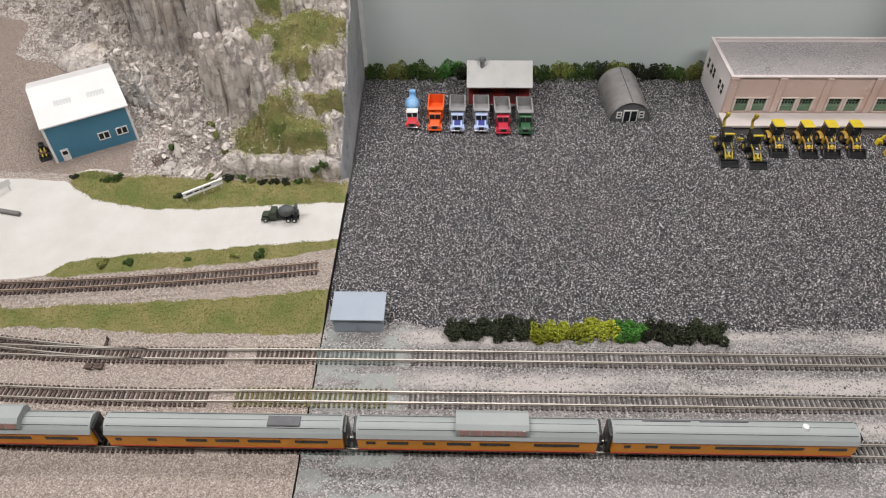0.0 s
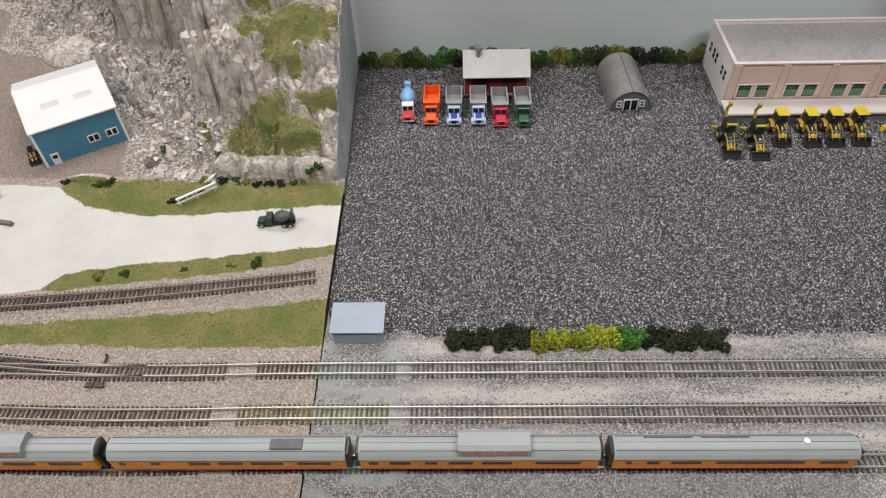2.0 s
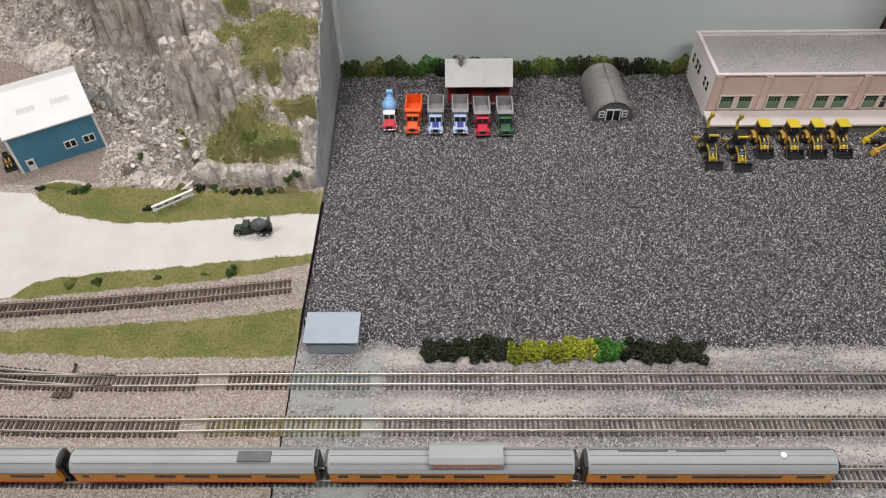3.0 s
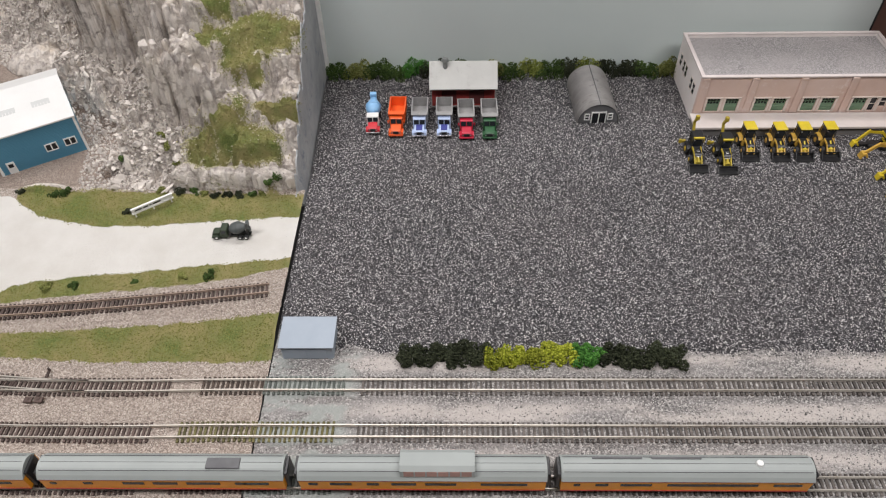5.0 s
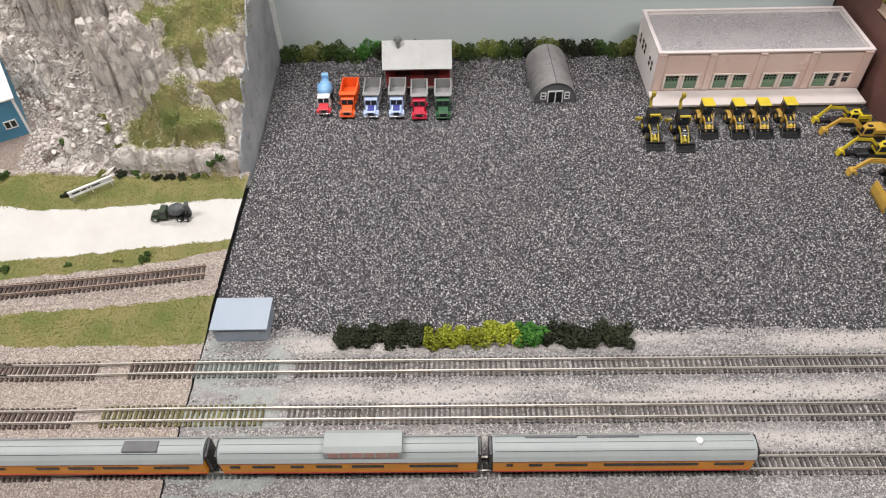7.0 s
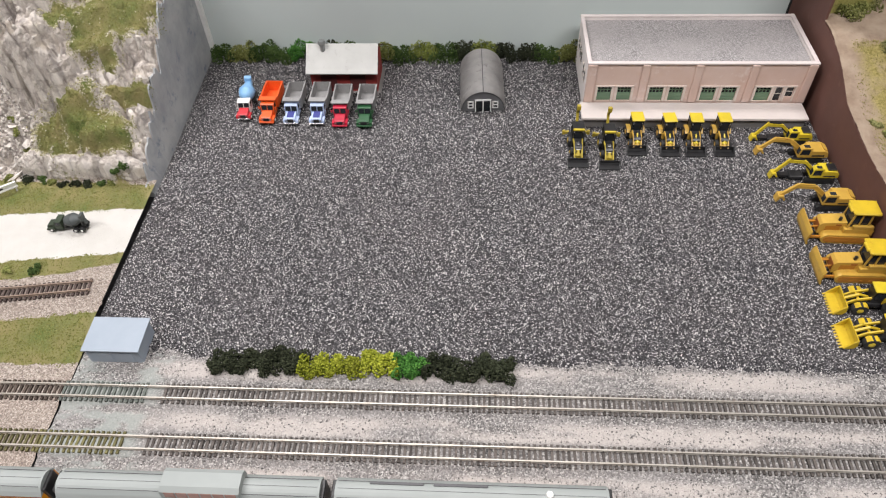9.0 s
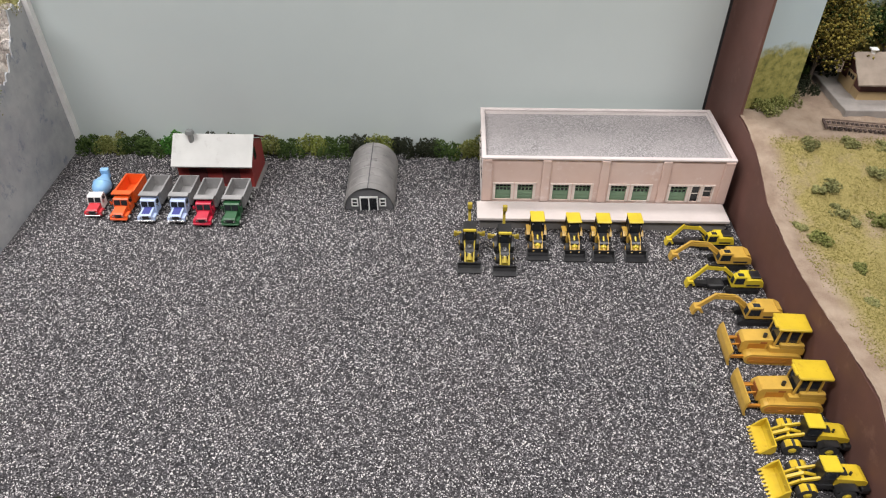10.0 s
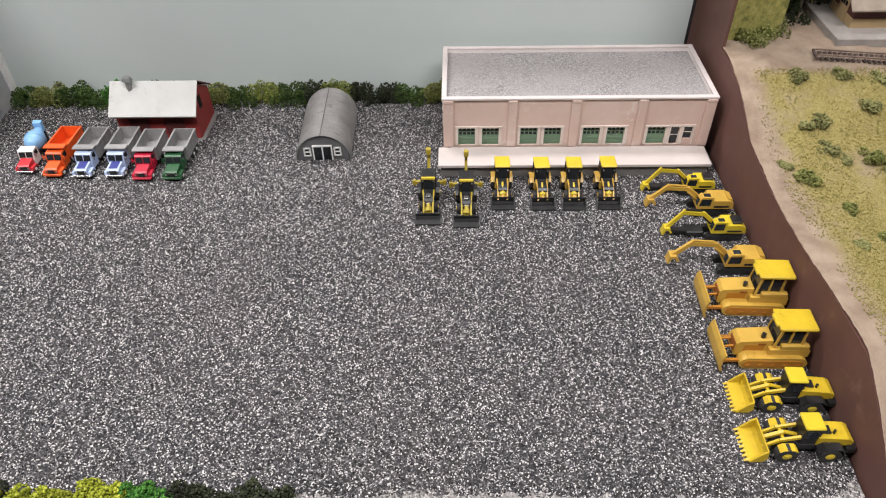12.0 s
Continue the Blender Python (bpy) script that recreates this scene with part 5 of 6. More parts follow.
def bulldozer(m, label):
    t = thing("bulldozer", m, label, "construction machine", "parked bulldozers")
    bm = bmesh.new()
    prism(bm, [(0.0, 0.5), (-1.2, 5.5), (-0.8, 12.5), (0.6, 16.5), (1.4, 16.3), (0.4, 12.0), (0.2, 5.5), (1.6, 0.5)], "x", -14, 14)
    b = part("blade", bm, AMBER, t, "curved yellow dozer blade")
    bm = bmesh.new()
    for s in (-1, 1):
        bar(bm, (s * 9.0, 1, 5), (s * 8.5, 26, 5.5), 1.6, 2.2)
        bar(bm, (s * 3.0, 1.5, 11), (s * 3.0, 11, 12.5), 1.0, 1.2)
    part("push_arm", bm, AMBER_TRACK, t)
    for s in (-1, 1):
        crawler(t, s * 8.6, 11, 50, 10.5, 6.0, AMBER_TRACK if s < 0 else AMBER_TRACK, AMBER)
        bm = bmesh.new()
        box(bm, s * 11.65 - 0.2, s * 11.65 + 0.2, 18, 43, 3.6, 7.2)
        part("side_plate", bm, AMBER_TRACK, t)
    bm = bmesh.new()
    prism(bm, [(9, 6), (9, 16.5), (10.5, 18.8), (29, 20.5), (29, 6)], "x", -5.4, 5.4)
    prism(bm, [(27, 9), (27, 15.5), (50, 15.5), (50, 9)], "x", -8.8, 8.8)
    box(bm, -8.8, -5.6, 33, 49, 15.4, 19.5, 0.4)
    box(bm, 5.6, 8.8, 33, 49, 15.4, 19.5, 0.4)
    part("body", bm, AMBER, t)
    for s in (-1, 1):
        bm = bmesh.new()
        box(bm, s * 5.4 - 0.2, s * 5.4 + 0.2, 13.5, 25, 9.5, 16.0)
        part("engine_panel", bm, AMBER_TRACK, t)
        bm = bmesh.new()
        box(bm, s * 5.65 - 0.15, s * 5.65 + 0.15, 21, 25.5, 16.4, 18)
        part("maker_plate", bm, RUST, t)
    bm = bmesh.new()
    box(bm, -3.8, 3.8, 8.6, 9.0, 8, 16)
    part("radiator_grille", bm, RUST, t)
    bm = bmesh.new()
    rod(bm, (2.2, 24, 19.5), (2.2, 24, 23.5), 1.3, 10)
    part("exhaust_pipe", bm, BLACK, t)
    bm = bmesh.new()
    box(bm, -6.4, 6.4, 30.5, 44.5, 15.5, 32.5, 0.4)
    c = part("cab", bm, GLASS_DARK, t, "dark-glazed cab")
    bm = bmesh.new()
    for s in (-1, 1):
        bar(bm, (s * 6.6, 29.8, 15.5), (s * 6.6, 31.2, 33), 1.0, 1.2)
        bar(bm, (s * 6.6, 37.2, 15.5), (s * 6.6, 37.2, 33), 1.0, 1.2)
        bar(bm, (s * 6.6, 44.6, 15.5), (s * 6.6, 44.6, 33), 1.0, 1.2)
    box(bm, -7.0, 7.0, 29.5, 45.5, 15.2, 16.6, 0.3)
    part("cab_frame", bm, AMBER, c)
    bm = bmesh.new()
    box(bm, -8.2, 8.2, 28.8, 50.0, 32.8, 35.4, 0.7)
    box(bm, -4.6, 4.6, 27.4, 29.4, 32.9, 35.0, 0.4)
    part("roof", bm, YELLOW, c, "wide yellow cab roof")
    return t


bulldozer(at(0.5600, 0.1665, 0, -92, 1, 0.88), "amber-yellow crawler bulldozer with wide cab roof")
bulldozer(at(0.5580, 0.1245, 0, -91, 1, 0.88), "amber-yellow crawler bulldozer with wide cab roof")


def wheel_loader(m, label):
    t = thing("wheel_loader", m, label, "construction machine", "parked wheel loaders")
    bm = bmesh.new()
    w = 22
    prism(bm, [(0, 0.3), (8.2, 0.6), (10.4, 4.0), (9.4, 11.5), (8.6, 11.5), (9.2, 4.4), (7.6, 1.9), (0.2, 1.2)], "x", -w / 2, w / 2)
    for s in (-1, 1):
        prism(bm, [(0.5, 0.4), (8.0, 0.8), (10.2, 4.0), (9.2, 11.5), (6.4, 9.0)], "x", s * w / 2 - 0.5, s * w / 2 + 0.5)
    b = part("bucket", bm, YELLOW, t, "wide yellow toothed bucket")
    for k in range(8):
        bm = bmesh.new()
        x = -w / 2 + 1 + (w - 2) * k / 7
        prism(bm, [(-2.0, 0.2), (0.6, 0.3), (0.6, 1.6), (-0.4, 1.3)], "x", x - 0.7, x + 0.7)
        part("tooth", bm, YELLOW, b)
    for s in (-1, 1):
        bm = bmesh.new()
        bar(bm, (s * 4.2, 9.2, 6), (s * 4.2, 17, 12.5), 1.4, 2.2)
        bar(bm, (s * 4.2, 17, 12.5), (s * 4.2, 28, 16.0), 1.4, 2.4)
        part("lift_arm", bm, YELLOW, t)
        bm = bmesh.new()
        prism(bm, [(15.5, 10.2), (17.5, 12.2), (24, 12.2), (26, 10.2), (25.2, 10.2), (23.6, 11.3), (18, 11.3), (16.2, 10.2)], "x", s * 6.0, s * 11.0)
        part("fender", bm, YELLOW, t)
    bm = bmesh.new()
    bar(bm, (0, 10, 9), (0, 20, 15), 2.0, 2.0)
    bar(bm, (-3.5, 19, 12.5), (3.5, 19, 12.5), 1.5, 1.5)
    rod(bm, (0, 20, 15), (0, 28, 12), 1.2, 8)
    part("tilt_linkage", bm, YELLOW, t)
    bm = bmesh.new()
    box(bm, -4.0, 4.0, 14, 27, 4, 9.5, 0.5)
    box(bm, -5.5, 5.5, 27, 58, 4, 10, 0.5)
    part("chassis", bm, BLACK, t)
    bm = bmesh.new()
    prism(bm, [(37, 10), (37, 17.5), (54, 16.2), (57, 14.2), (57, 10)], "x", -5.8, 5.8)
    part("engine_hood", bm, YELLOW, t)
    bm = bmesh.new()
    box(bm, -2.8, 2.8, 40, 45, 16.6, 18.2, 0.4)
    rod(bm, (2, 46.5, 16), (2, 46.5, 19.8), 0.8, 8)
    part("exhaust_pipe", bm, BLACK, t)
    bm = bmesh.new()
    box(bm, -8.6, 8.6, 54, 59.5, 5.0, 10.5, 0.8)
    part("counterweight", bm, BLACK, t)
    bm = bmesh.new()
    prism(bm, [(27.5, 9.5), (28.3, 25.2), (37.6, 25.2), (38.2, 9.5)], "x", -5.0, 5.0)
    c = part("cab", bm, BLACK, t, "black glazed cab")
    bm = bmesh.new()
    for s in (-1, 1):
        prism(bm, [(29.2, 15.5), (29.7, 24.0), (36.8, 24.0), (37.2, 15.5)], "x", s * 5.0, s * 5.15)
    part("side_window", bm, GLASS_DARK, c)
    bm = bmesh.new()
    box(bm, -5.8, 5.8, 27.4, 38.6, 25.0, 27.0, 0.6)
    part("roof", bm, BRIGHT_YELLOW, c, "bright yellow cab roof")
    for s in (-1, 1):
        for y in (20.5, 44.5):
            wheel(t, s * 8.6, y, 6.2, 5.2, BRIGHT_YELLOW, hub_r=0.5)
        bm = bmesh.new()
        prism(bm, [(37.0, 10.5), (40, 13.4), (49, 13.4), (52, 10.5), (51, 10.5), (48.6, 12.6), (40.4, 12.6), (38, 10.5)], "x", s * 6.0, s * 11.2)
        part("fender", bm, BLACK, t)
    return t


wheel_loader(at(0.5590, 0.0925, 0, -92, 0.91, 0.92), "yellow wheel loader with toothed bucket and black fenders")
wheel_loader(at(0.5565, 0.0620, 0, -90, 0.92, 0.92), "yellow wheel loader with toothed bucket and black fenders")


def excavator(m, body, glass, label, reach, dark):
    """Crawler excavator facing -y: arm stretched forward and folded down."""
    t = thing("excavator", m, label, "construction machine", "parked excavators")
    for s in (-1, 1):
        crawler(t, s * 5.6, reach - 8, reach + 20, 5.2, 3.6, BLACK, BLACK)
    bm = bmesh.new()
    rod(bm, (0, reach + 6, 4.5), (0, reach + 6, 7.5), 4.5, 14)
    part("turntable", bm, BLACK, t)
    bm = bmesh.new()
    prism(bm, [(reach - 4, 7.0), (reach - 4, 9.2), (reach + 3, 9.2), (reach + 5, 14.6), (reach + 18, 14.6), (reach + 21.5, 12.6), (reach + 22.5, 7.0)], "x", -6.8, 6.8)
    b = part("house", bm, body, t)
    bm = bmesh.new()
    prism(bm, [(reach + 17.5, 14.5), (reach + 17.5, 15.6), (reach + 21, 14.4), (reach + 22, 12.4)], "x", -4.4, 4.4) if not dark else box(bm, -4.8, 4.8, reach + 11.5, reach + 19.5, 14.2, 16.6, 0.6)
    part("engine_cover", bm, BLACK if dark else body, b)
    for s in (-1, 1):
        bm = bmesh.new()
        box(bm, s * 6.9 - 0.12, s * 6.9 + 0.12, reach + 8, reach + 19, 8.4, 10.0)
        part("lettering_stripe", bm, BLACK, b)
    bm = bmesh.new()
    prism(bm, [(reach - 4, 8.5), (reach - 3.2, 16.2), (reach - 1.6, 18.2), (reach + 6.5, 18.2), (reach + 6.5, 8.5)], "x", 0.8, 6.9)
    c = part("cab", bm, body, t)
    bm = bmesh.new()
    prism(bm, [(reach - 2.8, 10.4), (reach - 2.0, 16.4), (reach + 5.2, 16.6), (reach + 5.2, 10.4)], "x", 6.9, 7.1)
    prism(bm, [(reach - 4.15, 10.0), (reach - 3.4, 16.0), (reach - 3.2, 16.0), (reach - 3.95, 10.0)], "x", 1.5, 6.2)
    box(bm, 2.0, 5.6, reach - 0.2, reach + 4.6, 18.2, 18.5)
    part("cab_window", bm, glass, c)
    bm = bmesh.new()
    bar(bm, (-1.6, reach, 10), (-1.6, reach - 11, 20.5), 2.4, 3.6)
    bar(bm, (-1.6, reach - 10.4, 20.3), (-1.6, reach - 27, 21.5), 2.2, 3.2)
    part("boom", bm, body, t)
    bm = bmesh.new()
    for s in (-1, 1):
        rod(bm, (-1.6 + s * 1.8, reach - 1, 9), (-1.6 + s * 1.8, reach - 11, 18.5), 0.7, 8)
    rod(bm, (-1.6, reach - 12, 23.0), (-1.6, reach - 25, 24.2), 0.7, 8)
    part("hydraulic_ram", bm, BLACK if dark else body, t)
    bm = bmesh.new()
    bar(bm, (-1.6, reach - 24.5, 23.6), (-1.6, reach - 36.5, 6.5 + (0 if dark else 4)), 2.0, 3.0)
    part("stick", bm, body, t)
    bm = bmesh.new()
    prism(bm, [(reach - 40, 1.2), (reach - 38.6, 7.5), (reach - 34.5, 7.8), (reach - 32.0, 3.2), (reach - 33.4, 2.4), (reach - 35.4, 5.6), (reach - 37, 5.4), (reach - 38.6, 0.8)], "x", -4.8, 1.6, m=Matrix.Translation((0, 0, 0 if dark else 0.004)))
    part("bucket", bm, body, t)
    if dark:
        bm = bmesh.new()
        box(bm, -6.5, 3.5, reach - 22, reach - 8, 0.5, 6.0, 1.0)
        bar(bm, (-1.6, reach - 33, 4), (-1.6, reach - 20, 3), 5, 3)
        part("dark_blade", bm, BLACK, t, "black front blade and hoses")
    return t


excavator(at(0.5445, 0.2825, 0, -90, 0.86), BRIGHT_YELLOW, GLASS_DARK, "bright yellow excavator with black engine cover and folded arm", 41, True)
excavator(at(0.5430, 0.2590, 0, -90, 1.0, 0.92), AMBER, GLASS_DARK, "amber-yellow excavator with its arm stretched out", 40, False)
excavator(at(0.5490, 0.2315, 0, -90, 0.90), BRIGHT_YELLOW, GLASS_DARK, "bright yellow excavator with black engine cover and folded arm", 41, True)
excavator(at(0.5455, 0.1985, 0, -90, 1.02, 0.92), AMBER, GLASS_DARK, "amber-yellow excavator with its arm stretched out", 40, False)

# ---- planting: foam hedges, shrubs and a tree ----
LEAF_DARK = foliage("dark_grey_green_foam", (0.014, 0.017, 0.010), (0.030, 0.036, 0.020), (0.060, 0.068, 0.040))
LEAF_MID = foliage("forest_green_foam", (0.022, 0.040, 0.012), (0.050, 0.085, 0.022), (0.10, 0.15, 0.045))
LEAF_LIME = foliage("lime_yellow_foam", (0.11, 0.13, 0.010), (0.24, 0.27, 0.022), (0.40, 0.42, 0.06))
LEAF_SPRING = foliage("spring_green_foam", (0.085, 0.105, 0.020), (0.165, 0.195, 0.042), (0.27, 0.29, 0.085))
LEAF_BRIGHT = foliage("bright_green_foam", (0.025, 0.085, 0.015), (0.05, 0.16, 0.028), (0.10, 0.25, 0.05))
LEAF_OLIVE = foliage("olive_foam", (0.08, 0.09, 0.025), (0.17, 0.185, 0.055), (0.30, 0.31, 0.11))
LEAF_SAGE = foliage("dry_sage_foam", (0.12, 0.12, 0.045), (0.20, 0.20, 0.08), (0.31, 0.30, 0.13))
LEAF_AUTUMN = foliage("yellow_brown_foam", (0.06, 0.045, 0.012), (0.16, 0.13, 0.03), (0.33, 0.27, 0.06))

def clump(name, rx, ry, rz, count, material, seed, grain=0.0009):
    """A foam clump: crumbs gathered in lumps over an uneven mound."""
    rng = np.random.RandomState(seed)
    lumps = rng.uniform(-0.75, 0.75, (9, 3)) * (rx, ry, 0.5 * rz)
    lumps[:, 2] = np.abs(lumps[:, 2]) + 0.25 * rz
    pick = lumps[rng.randint(0, 9, count)]
    d = rng.normal(size=(count, 3))
    d /= np.linalg.norm(d, axis=1)[:, None]
    p = pick + d * (rng.uniform(0.6, 1.0, count) ** 0.5)[:, None] * np.array((rx, ry, rz)) * 0.42
    p[:, 2] = np.maximum(p[:, 2], 0.0)
    return crumbs_mesh(name, p, rng.uniform(0.6, 1.35, count) * grain, material, rng)


CLUMPS = {}


def shrub(x, y, z, rx, rz, material, label, group, kind_name="shrub", ry=None, count=420, grain=0.0009):
    key = (material.name, round(rx * 500), round(rz * 500), random.randint(0, 2))
    if key not in CLUMPS:
        CLUMPS[key] = clump("foliage", rx, ry or rx * 0.8, rz, count, material, len(CLUMPS) + 7, grain)
    ob = new(kind_name, CLUMPS[key])
    ob.matrix_basis = pose(x, y, z, 0, 0, random.uniform(0, 360) if ry is None else random.choice((0, 180)))
    return tagged(ob, label, "shrub", group)


# hedge at the foot of the sky board
back = [LEAF_MID, LEAF_OLIVE, LEAF_MID, LEAF_MID, LEAF_BRIGHT, LEAF_DARK, LEAF_MID, LEAF_BRIGHT, LEAF_OLIVE, LEAF_MID, LEAF_SPRING, LEAF_MID, LEAF_DARK, LEAF_SPRING, LEAF_DARK, LEAF_DARK, LEAF_MID, LEAF_OLIVE]
names = {LEAF_MID.name: "mid-green", LEAF_OLIVE.name: "olive", LEAF_BRIGHT.name: "bright green", LEAF_DARK.name: "dark grey-green", LEAF_LIME.name: "lime yellow", LEAF_SPRING.name: "yellow-green"}
for i, mt in enumerate(back):
    shrub(0.008 + i * 0.0222, 0.4175 + random.uniform(-0.002, 0.002), -0.002, 0.0150, random.uniform(0.018, 0.023), mt, names[mt.name] + " foam bush against the sky board", "hedge along the board", "hedge_bush", ry=0.011, count=1300, grain=0.0008)
# hedge between gravel and rear track
front = [(0.108, LEAF_DARK), (0.122, LEAF_DARK), (0.136, LEAF_DARK), (0.150, LEAF_DARK), (0.162, LEAF_DARK), (0.176, LEAF_LIME), (0.190, LEAF_LIME), (0.203, LEAF_LIME), (0.217, LEAF_LIME), (0.229, LEAF_LIME), (0.241, LEAF_BRIGHT), (0.251, LEAF_BRIGHT), (0.264, LEAF_DARK), (0.277, LEAF_DARK), (0.290, LEAF_DARK), (0.303, LEAF_DARK), (0.313, LEAF_DARK)]
for x, mt in front:
    shrub(x, 0.0265 + random.uniform(-0.0015, 0.0015), -0.003, 0.0095, random.uniform(0.0115, 0.0145), mt, names[mt.name] + " foam bush between gravel and rear track", "hedge by the track", "hedge_bush", ry=0.0105, count=1000, grain=0.0008)
# bushes of the quarry module
for x, y, r, mt in ((-0.234, 0.212, 0.007, LEAF_MID), (-0.243, 0.210, 0.005, LEAF_MID), (-0.277, 0.214, 0.004, LEAF_DARK), (-0.122, 0.212, 0.006, LEAF_DARK), (-0.132, 0.205, 0.005, LEAF_OLIVE),
                    (-0.086, 0.208, 0.005, LEAF_DARK), (-0.074, 0.207, 0.005, LEAF_DARK), (-0.062, 0.208, 0.005, LEAF_DARK), (-0.050, 0.209, 0.005, LEAF_MID), (-0.040, 0.210, 0.0055, LEAF_OLIVE), (-0.024, 0.212, 0.006, LEAF_MID),
                    (-0.164, 0.184, 0.005, LEAF_DARK), (-0.068, 0.1075, 0.006, LEAF_MID), (-0.090, 0.106, 0.0045, LEAF_OLIVE), (-0.130, 0.101, 0.003, LEAF_MID), (-0.181, 0.0955, 0.005, LEAF_MID), (-0.203, 0.094, 0.0055, LEAF_OLIVE), (-0.196, 0.251, 0.005, LEAF_DARK), (-0.187, 0.251, 0.004, LEAF_MID), (-0.140, 0.214, 0.005, LEAF_OLIVE), (-0.107, 0.212, 0.005, LEAF_MID), (-0.096, 0.211, 0.0045, LEAF_OLIVE), (-0.032, 0.2105, 0.005, LEAF_MID), (-0.135, 0.250, 0.006, LEAF_OLIVE), (-0.143, 0.262, 0.005, LEAF_OLIVE), (-0.128, 0.241, 0.006, LEAF_OLIVE)):
    z = float(quarry_height(np.array([x]), np.array([y]))[0])
    shrub(x, y, z - 0.001, r, r * 1.05, mt, "small " + names[mt.name] + " foam bush on the quarry grass", "quarry bushes", count=420, grain=0.0006)
# sage shrubs on the dry field
for x, y, r, mt in ((0.637, 0.234, 0.010, LEAF_OLIVE), (0.628, 0.247, 0.005, LEAF_SAGE), (0.655, 0.322, 0.009, LEAF_SAGE), (0.690, 0.328, 0.008, LEAF_SAGE), (0.715, 0.322, 0.007, LEAF_SAGE), (0.736, 0.325, 0.006, LEAF_OLIVE), (0.652, 0.283, 0.006, LEAF_SAGE), (0.664, 0.286, 0.007, LEAF_SAGE),
                    (0.664, 0.266, 0.008, LEAF_SAGE), (0.674, 0.257, 0.005, LEAF_SAGE), (0.694, 0.258, 0.009, LEAF_OLIVE), (0.704, 0.249, 0.006, LEAF_SAGE), (0.700, 0.297, 0.007, LEAF_SAGE), (0.657, 0.205, 0.006, LEAF_OLIVE), (0.668, 0.180, 0.007, LEAF_OLIVE), (0.648, 0.170, 0.005, LEAF_SAGE), (0.690, 0.210, 0.008, LEAF_OLIVE)):
    z = float(field_height(np.array([x]), np.array([y]))[0])
    shrub(x, y, z - 0.0015, r, r * 0.85, mt, "dry sage-green shrub on the grass field", "field shrubs", count=520, grain=0.0007)


# ---- rubble below the cliff ----
ROCK = surface("grey_quarry_rock", (0.64, 0.59, 0.54), (0.46, 0.42, 0.385), scale=160, rough=0.9, relief=0.4, grain=900, wear=(0.72, 0.675, 0.62), wear_scale=200, spread=0.25)


def rock_mesh(seed):
    rng = np.random.RandomState(seed)
    bm = bmesh.new()
    for p in rng.normal(size=(13, 3)):
        bm.verts.new(p / np.linalg.norm(p) * rng.uniform(0.65, 1.0))
    bmesh.ops.convex_hull(bm, input=bm.verts[:])
    bmesh.ops.delete(bm, geom=[v for v in bm.verts if not v.link_faces], context="VERTS")
    return finish("rock", bm, ROCK)


def on_dome(x, y):
    """Bare smooth outcrops, where no loose rock lies."""
    return np.any([((x - cx) / rx) ** 2 + ((y - cy) / ry) ** 2 < 0.8 for cx, cy, rx, ry, h in DOMES], axis=0)


def rubble():
    t = thing("rubble_pile", Matrix(), "grey broken rock lying below the quarry cliff", "rubble")
    shapes = [rock_mesh(s) for s in range(8)]
    rng = np.random.RandomState(5)
    made = 0
    small_c, small_s = [], []
    while made < 290:
        x, y = rng.uniform(-0.36, -0.02), rng.uniform(0.21, 0.46)
        s = float(cliff_side(x, y))
        house = -0.31 < x < -0.225 and abs((x + 0.27) * 0.854 * 0 + y - 0.30) < 0.055 and s < -0.085
        if not -0.098 < s < -0.016 or house or bool(on_dome(x, y)) or float(grass_zone(np.array([x]), np.array([y]))[0]) > 0.2 or rng.rand() > 0.35 + 0.65 * math.exp(-((s + 0.05) / 0.03) ** 2):
            continue
        r = (0.0018 + 0.0056 * rng.rand() ** 2.0) * (1.2 if y < 0.28 else 1.0)
        z = float(quarry_height(np.array([x]), np.array([y]))[0])
        ob = new("rock", shapes[rng.randint(8)])
        ob.parent = t
        ob.matrix_basis = Matrix.LocRotScale((x, y, z + r * 0.15), Euler(rng.uniform(0, 6.28, 3)), (r * rng.uniform(0.8, 1.4), r, r * rng.uniform(0.45, 0.9)))
        made += 1
    n = 0
    while n < 11000:
        x, y = rng.uniform(-0.55, -0.012, 400), rng.uniform(0.208, 0.62, 400)
        s = cliff_side(x, y)
        ok = ((s > -0.105) & (s < -0.012) & (rng.rand(400) < 0.75) & (grass_zone(x, y) < 0.2) & ~on_dome(x, y)) | ((s >= 0) & (rng.rand(400) < 0.015) & (grass_zone(x, y) < 0.3))
        small_c.append(np.stack([x[ok], y[ok], quarry_height(x[ok], y[ok]) + 0.0003], 1))
        small_s.append(rng.uniform(0.0006, 0.0020, ok.sum()))
        n += ok.sum()
    me = crumbs_mesh("rubble_gravel", np.concatenate(small_c), np.concatenate(small_s), ROCK_CHIP, rng, 0.45)
    ob = new("rubble_gravel", me)
    ob.parent = t
    ob["kind"] = "stuff"


ROCK_CHIP = foliage("rock_chip", (0.33, 0.295, 0.27), (0.52, 0.475, 0.435), (0.68, 0.635, 0.58))
rubble()


